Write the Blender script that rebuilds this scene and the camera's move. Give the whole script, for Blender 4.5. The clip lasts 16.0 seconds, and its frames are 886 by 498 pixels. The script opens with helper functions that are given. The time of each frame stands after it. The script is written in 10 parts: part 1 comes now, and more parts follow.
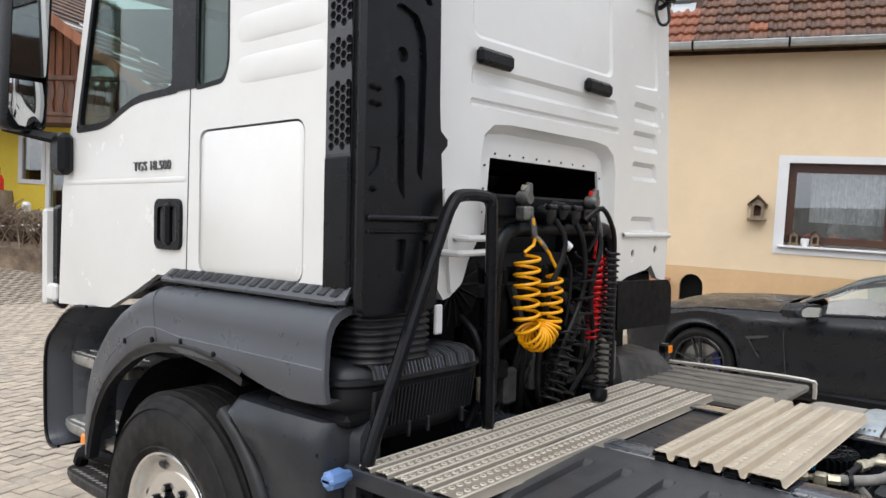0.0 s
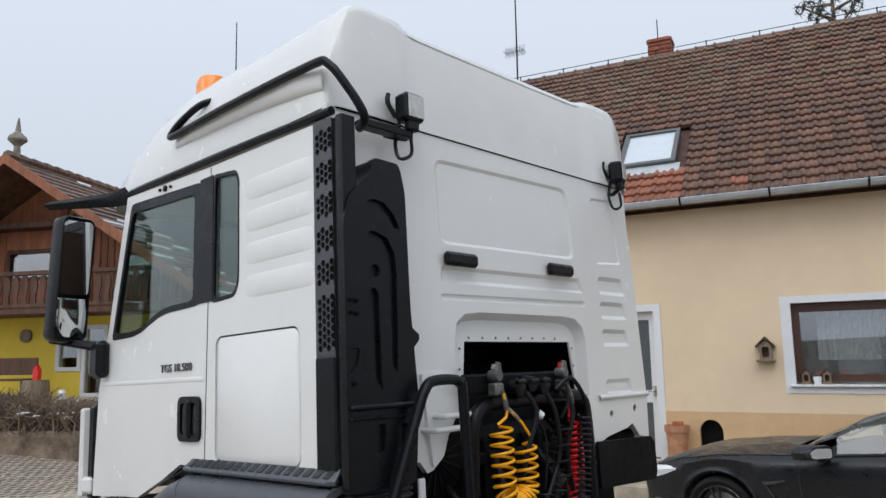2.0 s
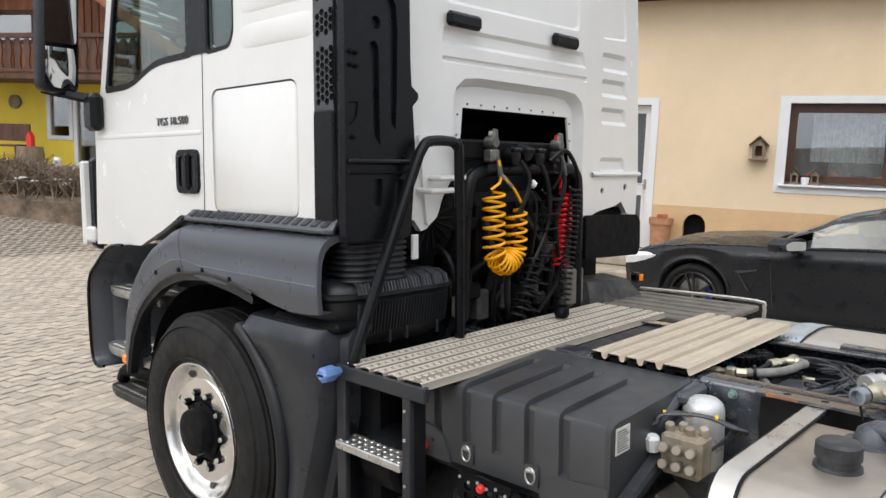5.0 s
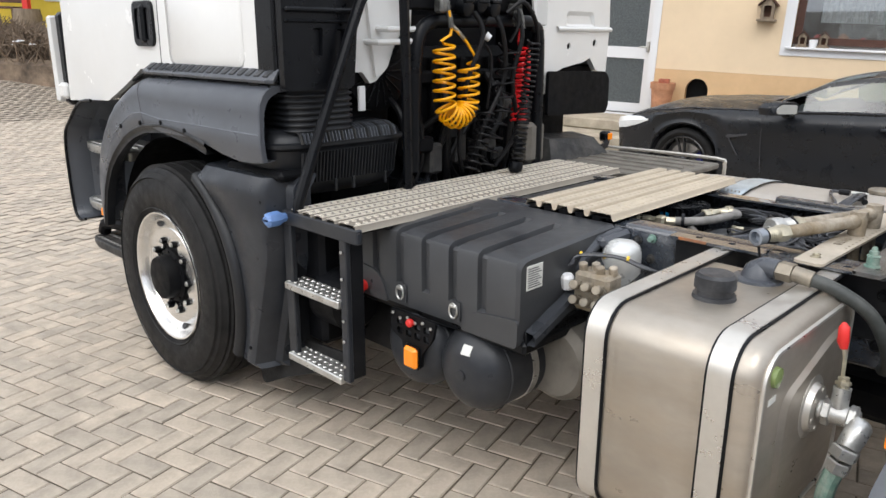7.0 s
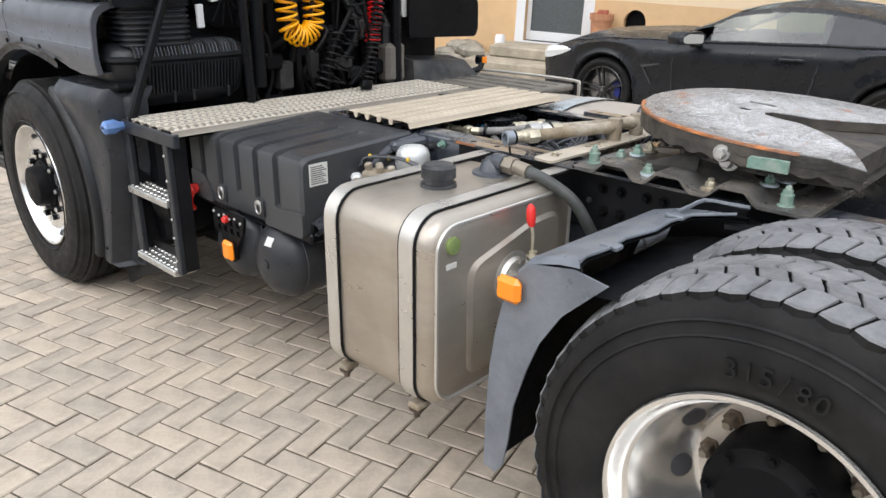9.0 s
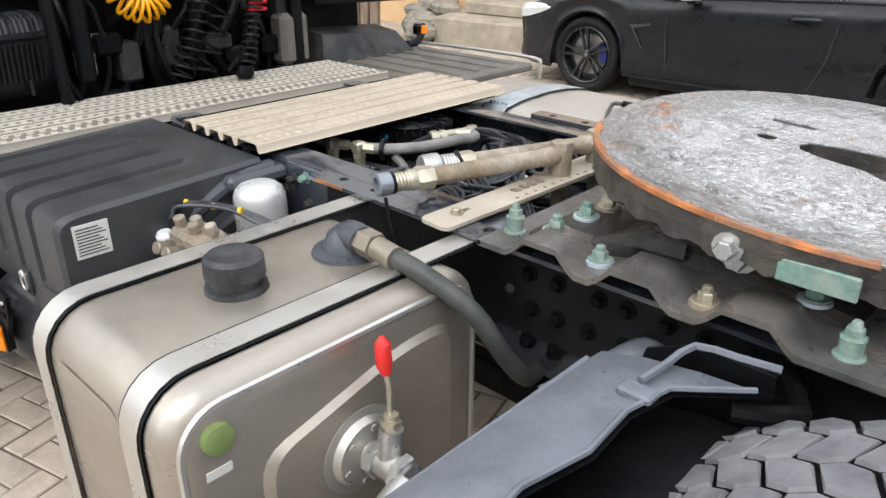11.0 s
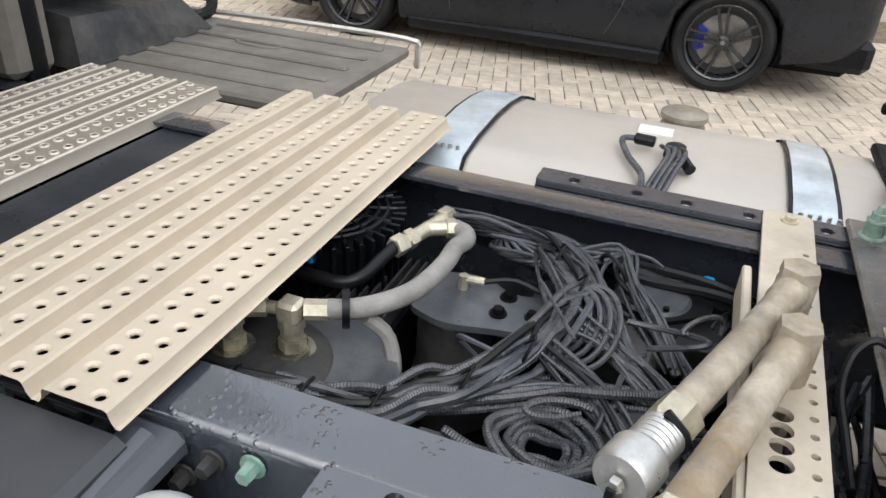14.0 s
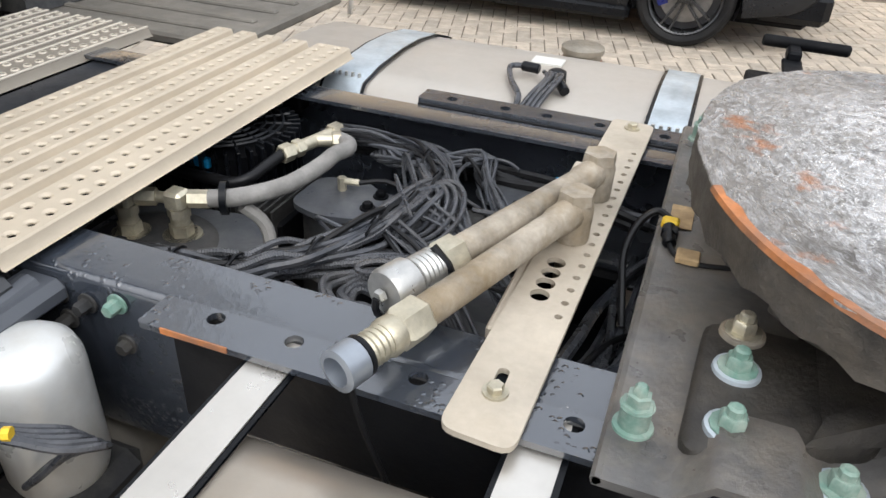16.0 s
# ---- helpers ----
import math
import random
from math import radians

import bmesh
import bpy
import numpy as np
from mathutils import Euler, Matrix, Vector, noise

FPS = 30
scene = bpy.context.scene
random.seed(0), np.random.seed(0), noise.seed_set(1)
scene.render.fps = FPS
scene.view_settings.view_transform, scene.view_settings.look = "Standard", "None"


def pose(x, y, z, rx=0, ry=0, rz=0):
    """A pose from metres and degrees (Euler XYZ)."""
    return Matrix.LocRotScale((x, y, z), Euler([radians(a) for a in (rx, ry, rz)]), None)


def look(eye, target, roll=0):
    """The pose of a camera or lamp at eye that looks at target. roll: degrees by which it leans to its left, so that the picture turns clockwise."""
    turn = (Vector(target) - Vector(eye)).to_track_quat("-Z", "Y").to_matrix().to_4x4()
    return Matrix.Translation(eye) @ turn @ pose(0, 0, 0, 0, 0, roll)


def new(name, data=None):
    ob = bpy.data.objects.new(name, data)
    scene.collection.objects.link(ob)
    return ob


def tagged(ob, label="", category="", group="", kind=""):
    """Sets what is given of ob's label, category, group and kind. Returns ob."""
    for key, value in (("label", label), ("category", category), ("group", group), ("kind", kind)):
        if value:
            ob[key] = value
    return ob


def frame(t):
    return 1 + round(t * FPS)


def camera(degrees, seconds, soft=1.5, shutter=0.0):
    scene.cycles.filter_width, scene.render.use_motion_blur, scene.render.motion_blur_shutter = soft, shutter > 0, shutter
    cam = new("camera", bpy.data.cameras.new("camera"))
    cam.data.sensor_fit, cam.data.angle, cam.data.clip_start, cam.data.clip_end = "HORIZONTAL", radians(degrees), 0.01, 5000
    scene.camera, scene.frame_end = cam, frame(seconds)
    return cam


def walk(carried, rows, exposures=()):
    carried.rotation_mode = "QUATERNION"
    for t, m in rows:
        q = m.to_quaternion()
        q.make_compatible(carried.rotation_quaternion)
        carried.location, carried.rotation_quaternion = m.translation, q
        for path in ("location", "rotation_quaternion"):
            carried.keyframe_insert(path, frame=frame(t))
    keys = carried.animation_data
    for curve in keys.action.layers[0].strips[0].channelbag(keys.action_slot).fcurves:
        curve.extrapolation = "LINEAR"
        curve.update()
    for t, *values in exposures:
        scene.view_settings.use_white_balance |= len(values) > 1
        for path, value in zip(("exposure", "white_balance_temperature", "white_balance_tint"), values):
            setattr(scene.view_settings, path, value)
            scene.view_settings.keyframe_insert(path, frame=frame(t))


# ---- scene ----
# The truck's ground leans against the level of the houses: M turns the truck's frame upright.
M = Matrix.Rotation(radians(-2.3), 4, "Y")
cam = camera(62.1, 16.0)
PATH = [
    (0, (0.207, 0.181, 1.678), (-1.113, 1.682, 1.605), 1.33),
    (0.5, (0.363, 0.096, 1.715), (-0.958, 1.596, 1.780), 0.21),
    (1, (0.520, 0.076, 1.725), (-0.822, 1.548, 1.900), -1.15),
    (1.5, (0.645, 0.041, 1.752), (-0.706, 1.488, 2.035), -2.12),
    (2, (0.668, -0.019, 1.774), (-0.684, 1.414, 2.120), -2.63),
    (2.5, (0.676, -0.057, 1.774), (-0.666, 1.385, 2.121), -2.42),
    (3, (0.683, -0.046, 1.736), (-0.651, 1.421, 1.995), -1.66),
    (3.5, (0.679, -0.040, 1.713), (-0.657, 1.440, 1.864), -0.90),
    (4, (0.666, -0.051, 1.694), (-0.678, 1.430, 1.712), -0.22),
    (4.5, (0.653, -0.049, 1.674), (-0.702, 1.419, 1.572), 0.09),
    (7, (0.943, 0.088, 1.594), (-0.404, 1.458, 1.039), 0.23),
    (7.5, (1.164, 0.065, 1.576), (-0.179, 1.422, 0.978), 0.29),
    (8, (1.379, 0.037, 1.577), (0.048, 1.389, 0.944), 0.25),
    (8.5, (1.519, 0.125, 1.571), (0.207, 1.479, 0.901), 0.36),
    (9, (1.667, 0.330, 1.556), (0.379, 1.684, 0.844), 0.69),
    (11.5, (1.010, 1.474, 1.530), (-0.226, 2.791, 0.671), 0.00),
    (12, (0.777, 1.623, 1.521), (-0.406, 2.970, 0.634), -0.69),
    (12.5, (0.577, 1.784, 1.515), (-0.537, 3.177, 0.609), -0.72),
    (13, (0.430, 1.895, 1.510), (-0.595, 3.343, 0.586), -0.34),
    (13.5, (0.241, 1.890, 1.521), (-0.557, 3.447, 0.550), 1.51),
    (14, (0.102, 1.873, 1.542), (-0.461, 3.512, 0.543), 3.75),
    (14.5, (0.095, 1.855, 1.545), (-0.298, 3.535, 0.533), 5.31),
    (15, (0.158, 1.842, 1.547), (-0.143, 3.533, 0.521), 5.55),
    (15.5, (0.231, 1.810, 1.558), (-0.093, 3.480, 0.506), 4.62),
    (16, (0.407, 1.750, 1.534), (-0.153, 3.348, 0.469), 2.92),
]
walk(cam, [(t, M @ look(eye, target, roll)) for t, eye, target, roll in PATH], exposures=[(0, 0.7, 6500, 10), (1, 0.5, 6500, 10), (1.5, 0.45, 6480, 10), (2, 0.25, 6200, 9), (2.5, 0.15, 6080, 8), (3, 0.28, 6250, 9), (3.5,0.58, 6450, 10), (4.5, 0.68, 6550, 10), (7, 0.85, 6500, 10), (9, 0.95, 6450, 10), (11.5, 1.05, 6500, 10), (16, 1.02, 6500, 10)])


# ---- light: overcast winter sky ----
world = bpy.data.worlds.new("sky")
scene.world = world
world.use_nodes = True
wn = world.node_tree
bg = wn.nodes["Background"]
sky = wn.nodes.new("ShaderNodeTexSky")
sky.sky_type, sky.sun_disc = "NISHITA", False
sky.sun_elevation, sky.sun_rotation = radians(38), radians(200)
sky.air_density, sky.dust_density, sky.ozone_density = 1.0, 6.0, 1.0
hsv = wn.nodes.new("ShaderNodeHueSaturation")
hsv.inputs["Saturation"].default_value = 0.22
mixw = wn.nodes.new("ShaderNodeMixRGB")
mixw.inputs[0].default_value = 0.72
mixw.inputs[2].default_value = (7.9, 8.4, 9.25, 1)
wn.links.new(sky.outputs[0], hsv.inputs["Color"])
wn.links.new(hsv.outputs[0], mixw.inputs[1])
tcw, spw, ovr, mulw = wn.nodes.new("ShaderNodeTexCoord"), wn.nodes.new("ShaderNodeSeparateXYZ"), wn.nodes.new("ShaderNodeMapRange"), wn.nodes.new("ShaderNodeMixRGB")
ovr.inputs[1].default_value, ovr.inputs[2].default_value, ovr.inputs[3].default_value, ovr.inputs[4].default_value = 0.0, 1.0, 0.76, 1.24
mulw.blend_type = "MULTIPLY"
mulw.inputs[0].default_value = 1.0
wn.links.new(tcw.outputs["Generated"], spw.inputs[0])
wn.links.new(spw.outputs[2], ovr.inputs[0])
wn.links.new(mixw.outputs[0], mulw.inputs[1])
wn.links.new(ovr.outputs[0], mulw.inputs[2])
wn.links.new(mulw.outputs[0], bg.inputs["Color"])
bg.inputs["Strength"].default_value = 0.1
sun = new("sun", bpy.data.lights.new("sun", "SUN"))
sun.data.energy, sun.data.angle, sun.data.color = 0.8, radians(40), (1.0, 0.97, 0.93)
sun.matrix_world = look((0, 0, 20), (-6.5, 7.5, 6.0))

# ---- materials ----
def mat(name, color, rough=0.5, metal=0.0, var=0.12, scale=6.0, bump=0.05, bscale=90.0, dirt=None, damount=0.4, dscale=3.0,
        coat=0.0, rvar=0.12, spec=0.5, stretch=(1, 1, 1), piece=0.0, island=False):
    """A surface with two scales of colour change, dirt in patches, uneven gloss and fine relief."""
    m = bpy.data.materials.new(name)
    m.use_nodes = True
    nt = m.node_tree
    N, L = nt.nodes, nt.links
    b = N["Principled BSDF"]
    tc = N.new("ShaderNodeTexCoord")
    mp = N.new("ShaderNodeMapping")
    mp.inputs["Scale"].default_value = stretch
    L.new(tc.outputs["Object"], mp.inputs[0])

    def tex(s, detail=4.0, roughness=0.6):
        t = N.new("ShaderNodeTexNoise")
        t.inputs["Scale"].default_value, t.inputs["Detail"].default_value, t.inputs["Roughness"].default_value = s, detail, roughness
        L.new(mp.outputs[0], t.inputs["Vector"])
        return t.outputs["Fac"]

    def spread(fac, lo, hi, a=0.3, z=0.7):
        r = N.new("ShaderNodeMapRange")
        r.inputs[1].default_value, r.inputs[2].default_value, r.inputs[3].default_value, r.inputs[4].default_value = a, z, lo, hi
        L.new(fac, r.inputs[0])
        return r.outputs[0]

    def mix(kind, fac, a, c):
        x = N.new("ShaderNodeMixRGB")
        x.blend_type = kind
        for k, v in ((0, fac), (1, a), (2, c)):
            if hasattr(v, "is_linked"):
                L.new(v, x.inputs[k])
            else:
                x.inputs[k].default_value = v
        return x.outputs[0]

    col = (*color, 1.0)
    big, fine = tex(scale), tex(scale * 9.0, 5.0)
    dark = tuple(c * (1 - 2.2 * var) for c in color) + (1.0,)
    light = tuple(min(1.0, c * (1 + 1.2 * var)) for c in color) + (1.0,)
    out = mix("MIX", spread(big, 0.0, 1.0), dark if var > 0 else col, light)
    out = mix("MULTIPLY", 0.5, out, mix("MIX", spread(fine, 0, 1, 0.25, 0.75), (1 - 2 * var,) * 3 + (1,), (1, 1, 1, 1)))
    if piece or island:
        src = N.new("ShaderNodeNewGeometry").outputs["Random Per Island"] if island else N.new("ShaderNodeObjectInfo").outputs["Random"]
        out = mix("MULTIPLY", 1.0, out, mix("MIX", src, (1 - (piece or 0.3),) * 3 + (1,), (1.06, 1.03, 1.0, 1)))
    if dirt:
        out = mix("MIX", spread(tex(dscale, 8.0, 0.7), 0, damount, 0.42, 0.72), out, (*dirt, 1.0))
    L.new(out, b.inputs["Base Color"])
    L.new(spread(tex(scale * 2.5), max(0.02, rough - rvar), min(1.0, rough + rvar)), b.inputs["Roughness"])
    b.inputs["Metallic"].default_value = metal
    b.inputs["Coat Weight"].default_value = coat
    b.inputs["Coat Roughness"].default_value = 0.08
    b.inputs["Specular IOR Level"].default_value = spec
    if bump:
        bn = N.new("ShaderNodeBump")
        bn.inputs["Strength"].default_value, bn.inputs["Distance"].default_value = min(1.0, bump * 4), 0.004
        L.new(tex(bscale, 6.0, 0.65), bn.inputs["Height"])
        L.new(bn.outputs[0], b.inputs["Normal"])
    return m


def corrugated(name, color, rough, per_metre):
    """Ribbed plastic conduit: rings along the length that the sweep wrote into the UV map."""
    m = mat(name, color, rough, var=0.25, scale=14, bump=0, dirt=(0.16, 0.155, 0.15), damount=0.45, dscale=9)
    nt = m.node_tree
    uv = nt.nodes.new("ShaderNodeUVMap")
    w = nt.nodes.new("ShaderNodeTexWave")
    w.inputs["Scale"].default_value = per_metre
    w.bands_direction = "Y"
    bn = nt.nodes.new("ShaderNodeBump")
    bn.inputs["Strength"].default_value, bn.inputs["Distance"].default_value = 0.5, 0.0016
    nt.links.new(uv.outputs[0], w.inputs[0])
    nt.links.new(w.outputs["Fac"], bn.inputs["Height"])
    nt.links.new(bn.outputs[0], nt.nodes["Principled BSDF"].inputs["Normal"])
    return m


def glass(name, tint, rough=0.02, clear=0.75, gloss=0.05):
    m = bpy.data.materials.new(name)
    m.use_nodes = True
    nt = m.node_tree
    N, L = nt.nodes, nt.links
    N.remove(N["Principled BSDF"])
    tr, gl, mx, lw = N.new("ShaderNodeBsdfTransparent"), N.new("ShaderNodeBsdfGlossy"), N.new("ShaderNodeMixShader"), N.new("ShaderNodeLayerWeight")
    lw.inputs["Blend"].default_value = 0.5
    pw, fr = N.new("ShaderNodeMath"), N.new("ShaderNodeMapRange")
    pw.operation = "POWER"
    pw.inputs[1].default_value = 4.0
    fr.inputs[3].default_value, fr.inputs[4].default_value = gloss, 0.95
    L.new(lw.outputs["Facing"], pw.inputs[0])
    L.new(pw.outputs[0], fr.inputs[0])
    tr.inputs[0].default_value = (*(c * clear for c in tint), 1)
    gl.inputs["Roughness"].default_value = rough
    L.new(fr.outputs[0], mx.inputs[0])
    L.new(tr.outputs[0], mx.inputs[1])
    L.new(gl.outputs[0], mx.inputs[2])
    L.new(mx.outputs[0], N["Material Output"].inputs[0])
    return m


WHITE = mat("white_paint", (0.725, 0.724, 0.71), 0.24, var=0.015, scale=2.5, bump=0.0, coat=0.4, rvar=0.04, dirt=(0.62, 0.6, 0.55), damount=0.18, dscale=2.2)
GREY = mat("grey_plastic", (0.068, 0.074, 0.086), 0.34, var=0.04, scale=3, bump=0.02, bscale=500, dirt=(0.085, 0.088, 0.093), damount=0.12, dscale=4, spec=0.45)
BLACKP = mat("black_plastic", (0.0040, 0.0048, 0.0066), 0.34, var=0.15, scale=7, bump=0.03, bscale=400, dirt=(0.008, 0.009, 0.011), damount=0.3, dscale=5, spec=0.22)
DUSTY = mat("dusty_black", (0.02, 0.021, 0.023), 0.6, var=0.2, scale=9, bump=0.1, bscale=60, dirt=(0.13, 0.12, 0.105), damount=0.5, dscale=7)
# Dark steel; also the near-black sheets that stand for shade in hollows and holes.
NIGHT = mat("dark_steel_and_shade", (0.004, 0.0045, 0.006), 0.55, var=0.25, scale=9, bump=0.06, bscale=70, dirt=(0.012, 0.011, 0.010), damount=0.5, dscale=5, spec=0.12)
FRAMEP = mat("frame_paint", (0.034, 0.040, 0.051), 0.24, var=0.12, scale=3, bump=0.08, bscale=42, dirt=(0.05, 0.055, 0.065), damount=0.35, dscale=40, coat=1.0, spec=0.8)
def wet(m):
    """Lets beads of water stand on a painted surface: small domes in patches."""
    nt = m.node_tree
    N, L = nt.nodes, nt.links
    tc, vo, no = N.new("ShaderNodeTexCoord"), N.new("ShaderNodeTexVoronoi"), N.new("ShaderNodeTexNoise")
    vo.inputs["Scale"].default_value, no.inputs["Scale"].default_value, no.inputs["Detail"].default_value = 92.0, 14.0, 4.0
    L.new(tc.outputs["Object"], vo.inputs["Vector"])
    L.new(tc.outputs["Object"], no.inputs["Vector"])
    dome, mask, mul = N.new("ShaderNodeMapRange"), N.new("ShaderNodeMapRange"), N.new("ShaderNodeMath")
    dome.inputs[1].default_value, dome.inputs[2].default_value, dome.inputs[3].default_value, dome.inputs[4].default_value = 0.20, 0.42, 1.0, 0.0
    mask.inputs[1].default_value, mask.inputs[2].default_value = 0.53, 0.59
    mul.operation = "MULTIPLY"
    L.new(vo.outputs["Distance"], dome.inputs[0])
    L.new(no.outputs["Fac"], mask.inputs[0])
    L.new(dome.outputs[0], mul.inputs[0])
    L.new(mask.outputs[0], mul.inputs[1])
    bn = N.new("ShaderNodeBump")
    bn.inputs["Strength"].default_value, bn.inputs["Distance"].default_value = 0.55, 0.0018
    b = N["Principled BSDF"]
    L.new(mul.outputs[0], bn.inputs["Height"])
    L.new(b.inputs["Normal"].links[0].from_socket, bn.inputs["Normal"])
    L.new(bn.outputs[0], b.inputs["Normal"])
    L.new(bn.outputs[0], b.inputs["Coat Normal"])


FRAMEW = mat("wet_frame_paint", (0.036, 0.043, 0.056), 0.15, var=0.12, scale=3, bump=0.05, bscale=42, dirt=(0.05, 0.056, 0.066), damount=0.4, dscale=30, coat=1.0, spec=0.9, rvar=0.06)
wet(FRAMEW)
TYRE = mat("tyre_rubber", (0.012, 0.012, 0.0125), 0.6, var=0.2, scale=8, bump=0.06, bscale=160, dirt=(0.04, 0.037, 0.034), damount=0.35, dscale=6, spec=0.2)
TREAD = mat("worn_tread", (0.165, 0.168, 0.176), 0.6, var=0.16, scale=14, bump=0.18, bscale=90, dirt=(0.22, 0.22, 0.22), damount=0.5, dscale=14)
ALU = mat("polished_wheel", (0.83, 0.82, 0.80), 0.22, metal=0.9, var=0.02, scale=7, bump=0.008, rvar=0.05, dirt=(0.66, 0.63, 0.58), damount=0.22, dscale=5)
TANKAL = mat("brushed_tank", (0.455, 0.41, 0.352), 0.38, metal=0.7, var=0.09, scale=2.5, bump=0.02, bscale=150, dirt=(0.40, 0.325, 0.24), damount=0.6, dscale=1.8, stretch=(1, 1, 2.2))
RTANK = mat("matt_tank", (0.47, 0.435, 0.39), 0.5, metal=0.35, var=0.05, scale=3, bump=0.03, dirt=(0.36, 0.32, 0.27), damount=0.6, dscale=3)
STRAP = mat("strap_steel", (0.66, 0.63, 0.58), 0.36, metal=0.75, var=0.06, scale=6, bump=0.02, dirt=(0.5, 0.48, 0.44), damount=0.4, dscale=6)
GALV = mat("galvanised_strap", (0.52, 0.58, 0.62), 0.4, metal=0.5, var=0.12, scale=14, bump=0.02)
PLANKM = mat("planking_steel", (0.55, 0.475, 0.37), 0.5, metal=0.25, var=0.05, scale=5, bump=0.05, bscale=140, dirt=(0.47, 0.40, 0.31), damount=0.35, dscale=3)
PLANKG = mat("studded_planking", (0.30, 0.268, 0.222), 0.5, metal=0.3, var=0.05, scale=6, bump=0.04, bscale=160, dirt=(0.26, 0.23, 0.19), damount=0.3, dscale=4)
# Pale metal for rims and edges: the highlights are put into the colour.
STUDM = mat("pale_edge_highlight", (0.76, 0.70, 0.60), 0.38, metal=0.4, var=0.05, scale=9, bump=0.02, dirt=(0.55, 0.49, 0.40), damount=0.3, dscale=6)
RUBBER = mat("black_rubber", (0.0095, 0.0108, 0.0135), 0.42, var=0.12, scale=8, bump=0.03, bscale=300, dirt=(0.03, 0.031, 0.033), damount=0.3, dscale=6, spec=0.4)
PLANKR = mat("planking_grey", (0.17, 0.157, 0.135), 0.6, metal=0.2, var=0.12, scale=6, bump=0.08, bscale=120, dirt=(0.24, 0.22, 0.19), damount=0.5, dscale=4)
OILY = mat("dusty_pipe", (0.42, 0.37, 0.30), 0.7, metal=0.25, var=0.22, scale=14, bump=0.2, bscale=80, dirt=(0.22, 0.15, 0.065), damount=0.85, dscale=9)
BRASS = mat("plated_fitting", (0.62, 0.57, 0.44), 0.4, metal=0.7, var=0.18, scale=20, bump=0.05, dirt=(0.35, 0.30, 0.22), damount=0.5, dscale=14)
ZINC = mat("zinc", (0.62, 0.62, 0.60), 0.35, metal=0.8, var=0.12, scale=18, bump=0.05, dirt=(0.35, 0.32, 0.28), damount=0.4, dscale=12)
BRACK = mat("dusty_bracket", (0.52, 0.46, 0.375), 0.65, metal=0.2, var=0.1, scale=9, bump=0.08, dirt=(0.36, 0.30, 0.22), damount=0.5, dscale=6)
MOUNT = mat("mount_plate", (0.15, 0.145, 0.14), 0.34, metal=0.25, var=0.25, scale=6, bump=0.12, bscale=60, dirt=(0.26, 0.22, 0.17), damount=0.6, dscale=9)
GREENB = mat("green_bolt", (0.15, 0.27, 0.22), 0.45, var=0.15, scale=18, bump=0.05, dirt=(0.45, 0.46, 0.40), damount=0.7, dscale=22)
ORANGE = mat("orange_lens", (0.95, 0.27, 0.01), 0.2, var=0.04, bump=0.0, coat=0.3)
YELLOWH = mat("yellow_hose", (0.95, 0.43, 0.004), 0.35, var=0.06, bump=0.02)
REDH = mat("red_hose", (0.80, 0.015, 0.02), 0.35, var=0.06, bump=0.02)
HOSE = mat("black_hose", (0.007, 0.007, 0.008), 0.4, var=0.15, bump=0.03, dirt=(0.02, 0.02, 0.02), damount=0.35, dscale=9, spec=0.25)
GREYH = mat("dusty_hose", (0.26, 0.25, 0.235), 0.75, var=0.15, scale=12, bump=0.1, dirt=(0.12, 0.11, 0.1), damount=0.4, dscale=8)
CONDUIT = corrugated("conduit", (0.046, 0.050, 0.060), 0.32, 74.0)
CABLE = mat("cable", (0.032, 0.036, 0.045), 0.32, var=0.25, scale=15, bump=0.05, dirt=(0.15, 0.15, 0.155), damount=0.5, dscale=14)
BLUE = mat("blue_plastic", (0.13, 0.24, 0.50), 0.4, var=0.06, bump=0.02)
CYAN = mat("cyan_clip", (0.01, 0.30, 0.60), 0.4, var=0.05, bump=0.0)
RED = mat("red_plastic", (0.70, 0.03, 0.025), 0.35, var=0.08, bump=0.02)
YELLOWT = mat("yellow_tag", (0.80, 0.52, 0.03), 0.4, var=0.06, bump=0.0)
TAN = mat("stained_tag", (0.55, 0.38, 0.20), 0.7, var=0.2, scale=30, bump=0.05, dirt=(0.25, 0.15, 0.06), damount=0.6, dscale=25)
LABEL = mat("pale_label", (0.62, 0.62, 0.58), 0.4, var=0.04, bump=0.0)
# Print; also strips and discs painted dark for shade in gaps and holes.
INKSHADE = mat("dark_print_and_shade", (0.05, 0.05, 0.055), 0.5, var=0.05, bump=0.0)
MIRROR = mat("mirror", (0.62, 0.65, 0.66), 0.03, metal=1.0, var=0.0, bump=0.0, rvar=0.01)
CLEAR = glass("truck_glass", (0.84, 0.97, 0.93), clear=0.88, gloss=0.07)
CARGLASS = glass("green_glass", (0.62, 0.86, 0.78), clear=0.55, gloss=0.12)
PANE = glass("house_glass", (0.9, 0.94, 0.95), clear=0.93, gloss=0.28)
LENS = mat("lamp_lens", (0.55, 0.55, 0.53), 0.15, var=0.1, scale=40, bump=0.1, bscale=200, coat=0.5)
FIFTHS = mat("rusty_cast", (0.060, 0.055, 0.050), 0.55, metal=0.2, var=0.3, scale=12, bump=0.25, bscale=45, dirt=(0.15, 0.125, 0.095), damount=0.6, dscale=9)
RUST = mat("orange_rust", (0.50, 0.18, 0.055), 0.6, var=0.3, scale=14, bump=0.1, dirt=(0.13, 0.10, 0.085), damount=0.95, dscale=10)
CARP = mat("satin_black_car", (0.0085, 0.0100, 0.0130), 0.30, var=0.05, scale=3, bump=0.0, dirt=(0.019, 0.020, 0.023), damount=0.25, dscale=1.2, spec=0.42)
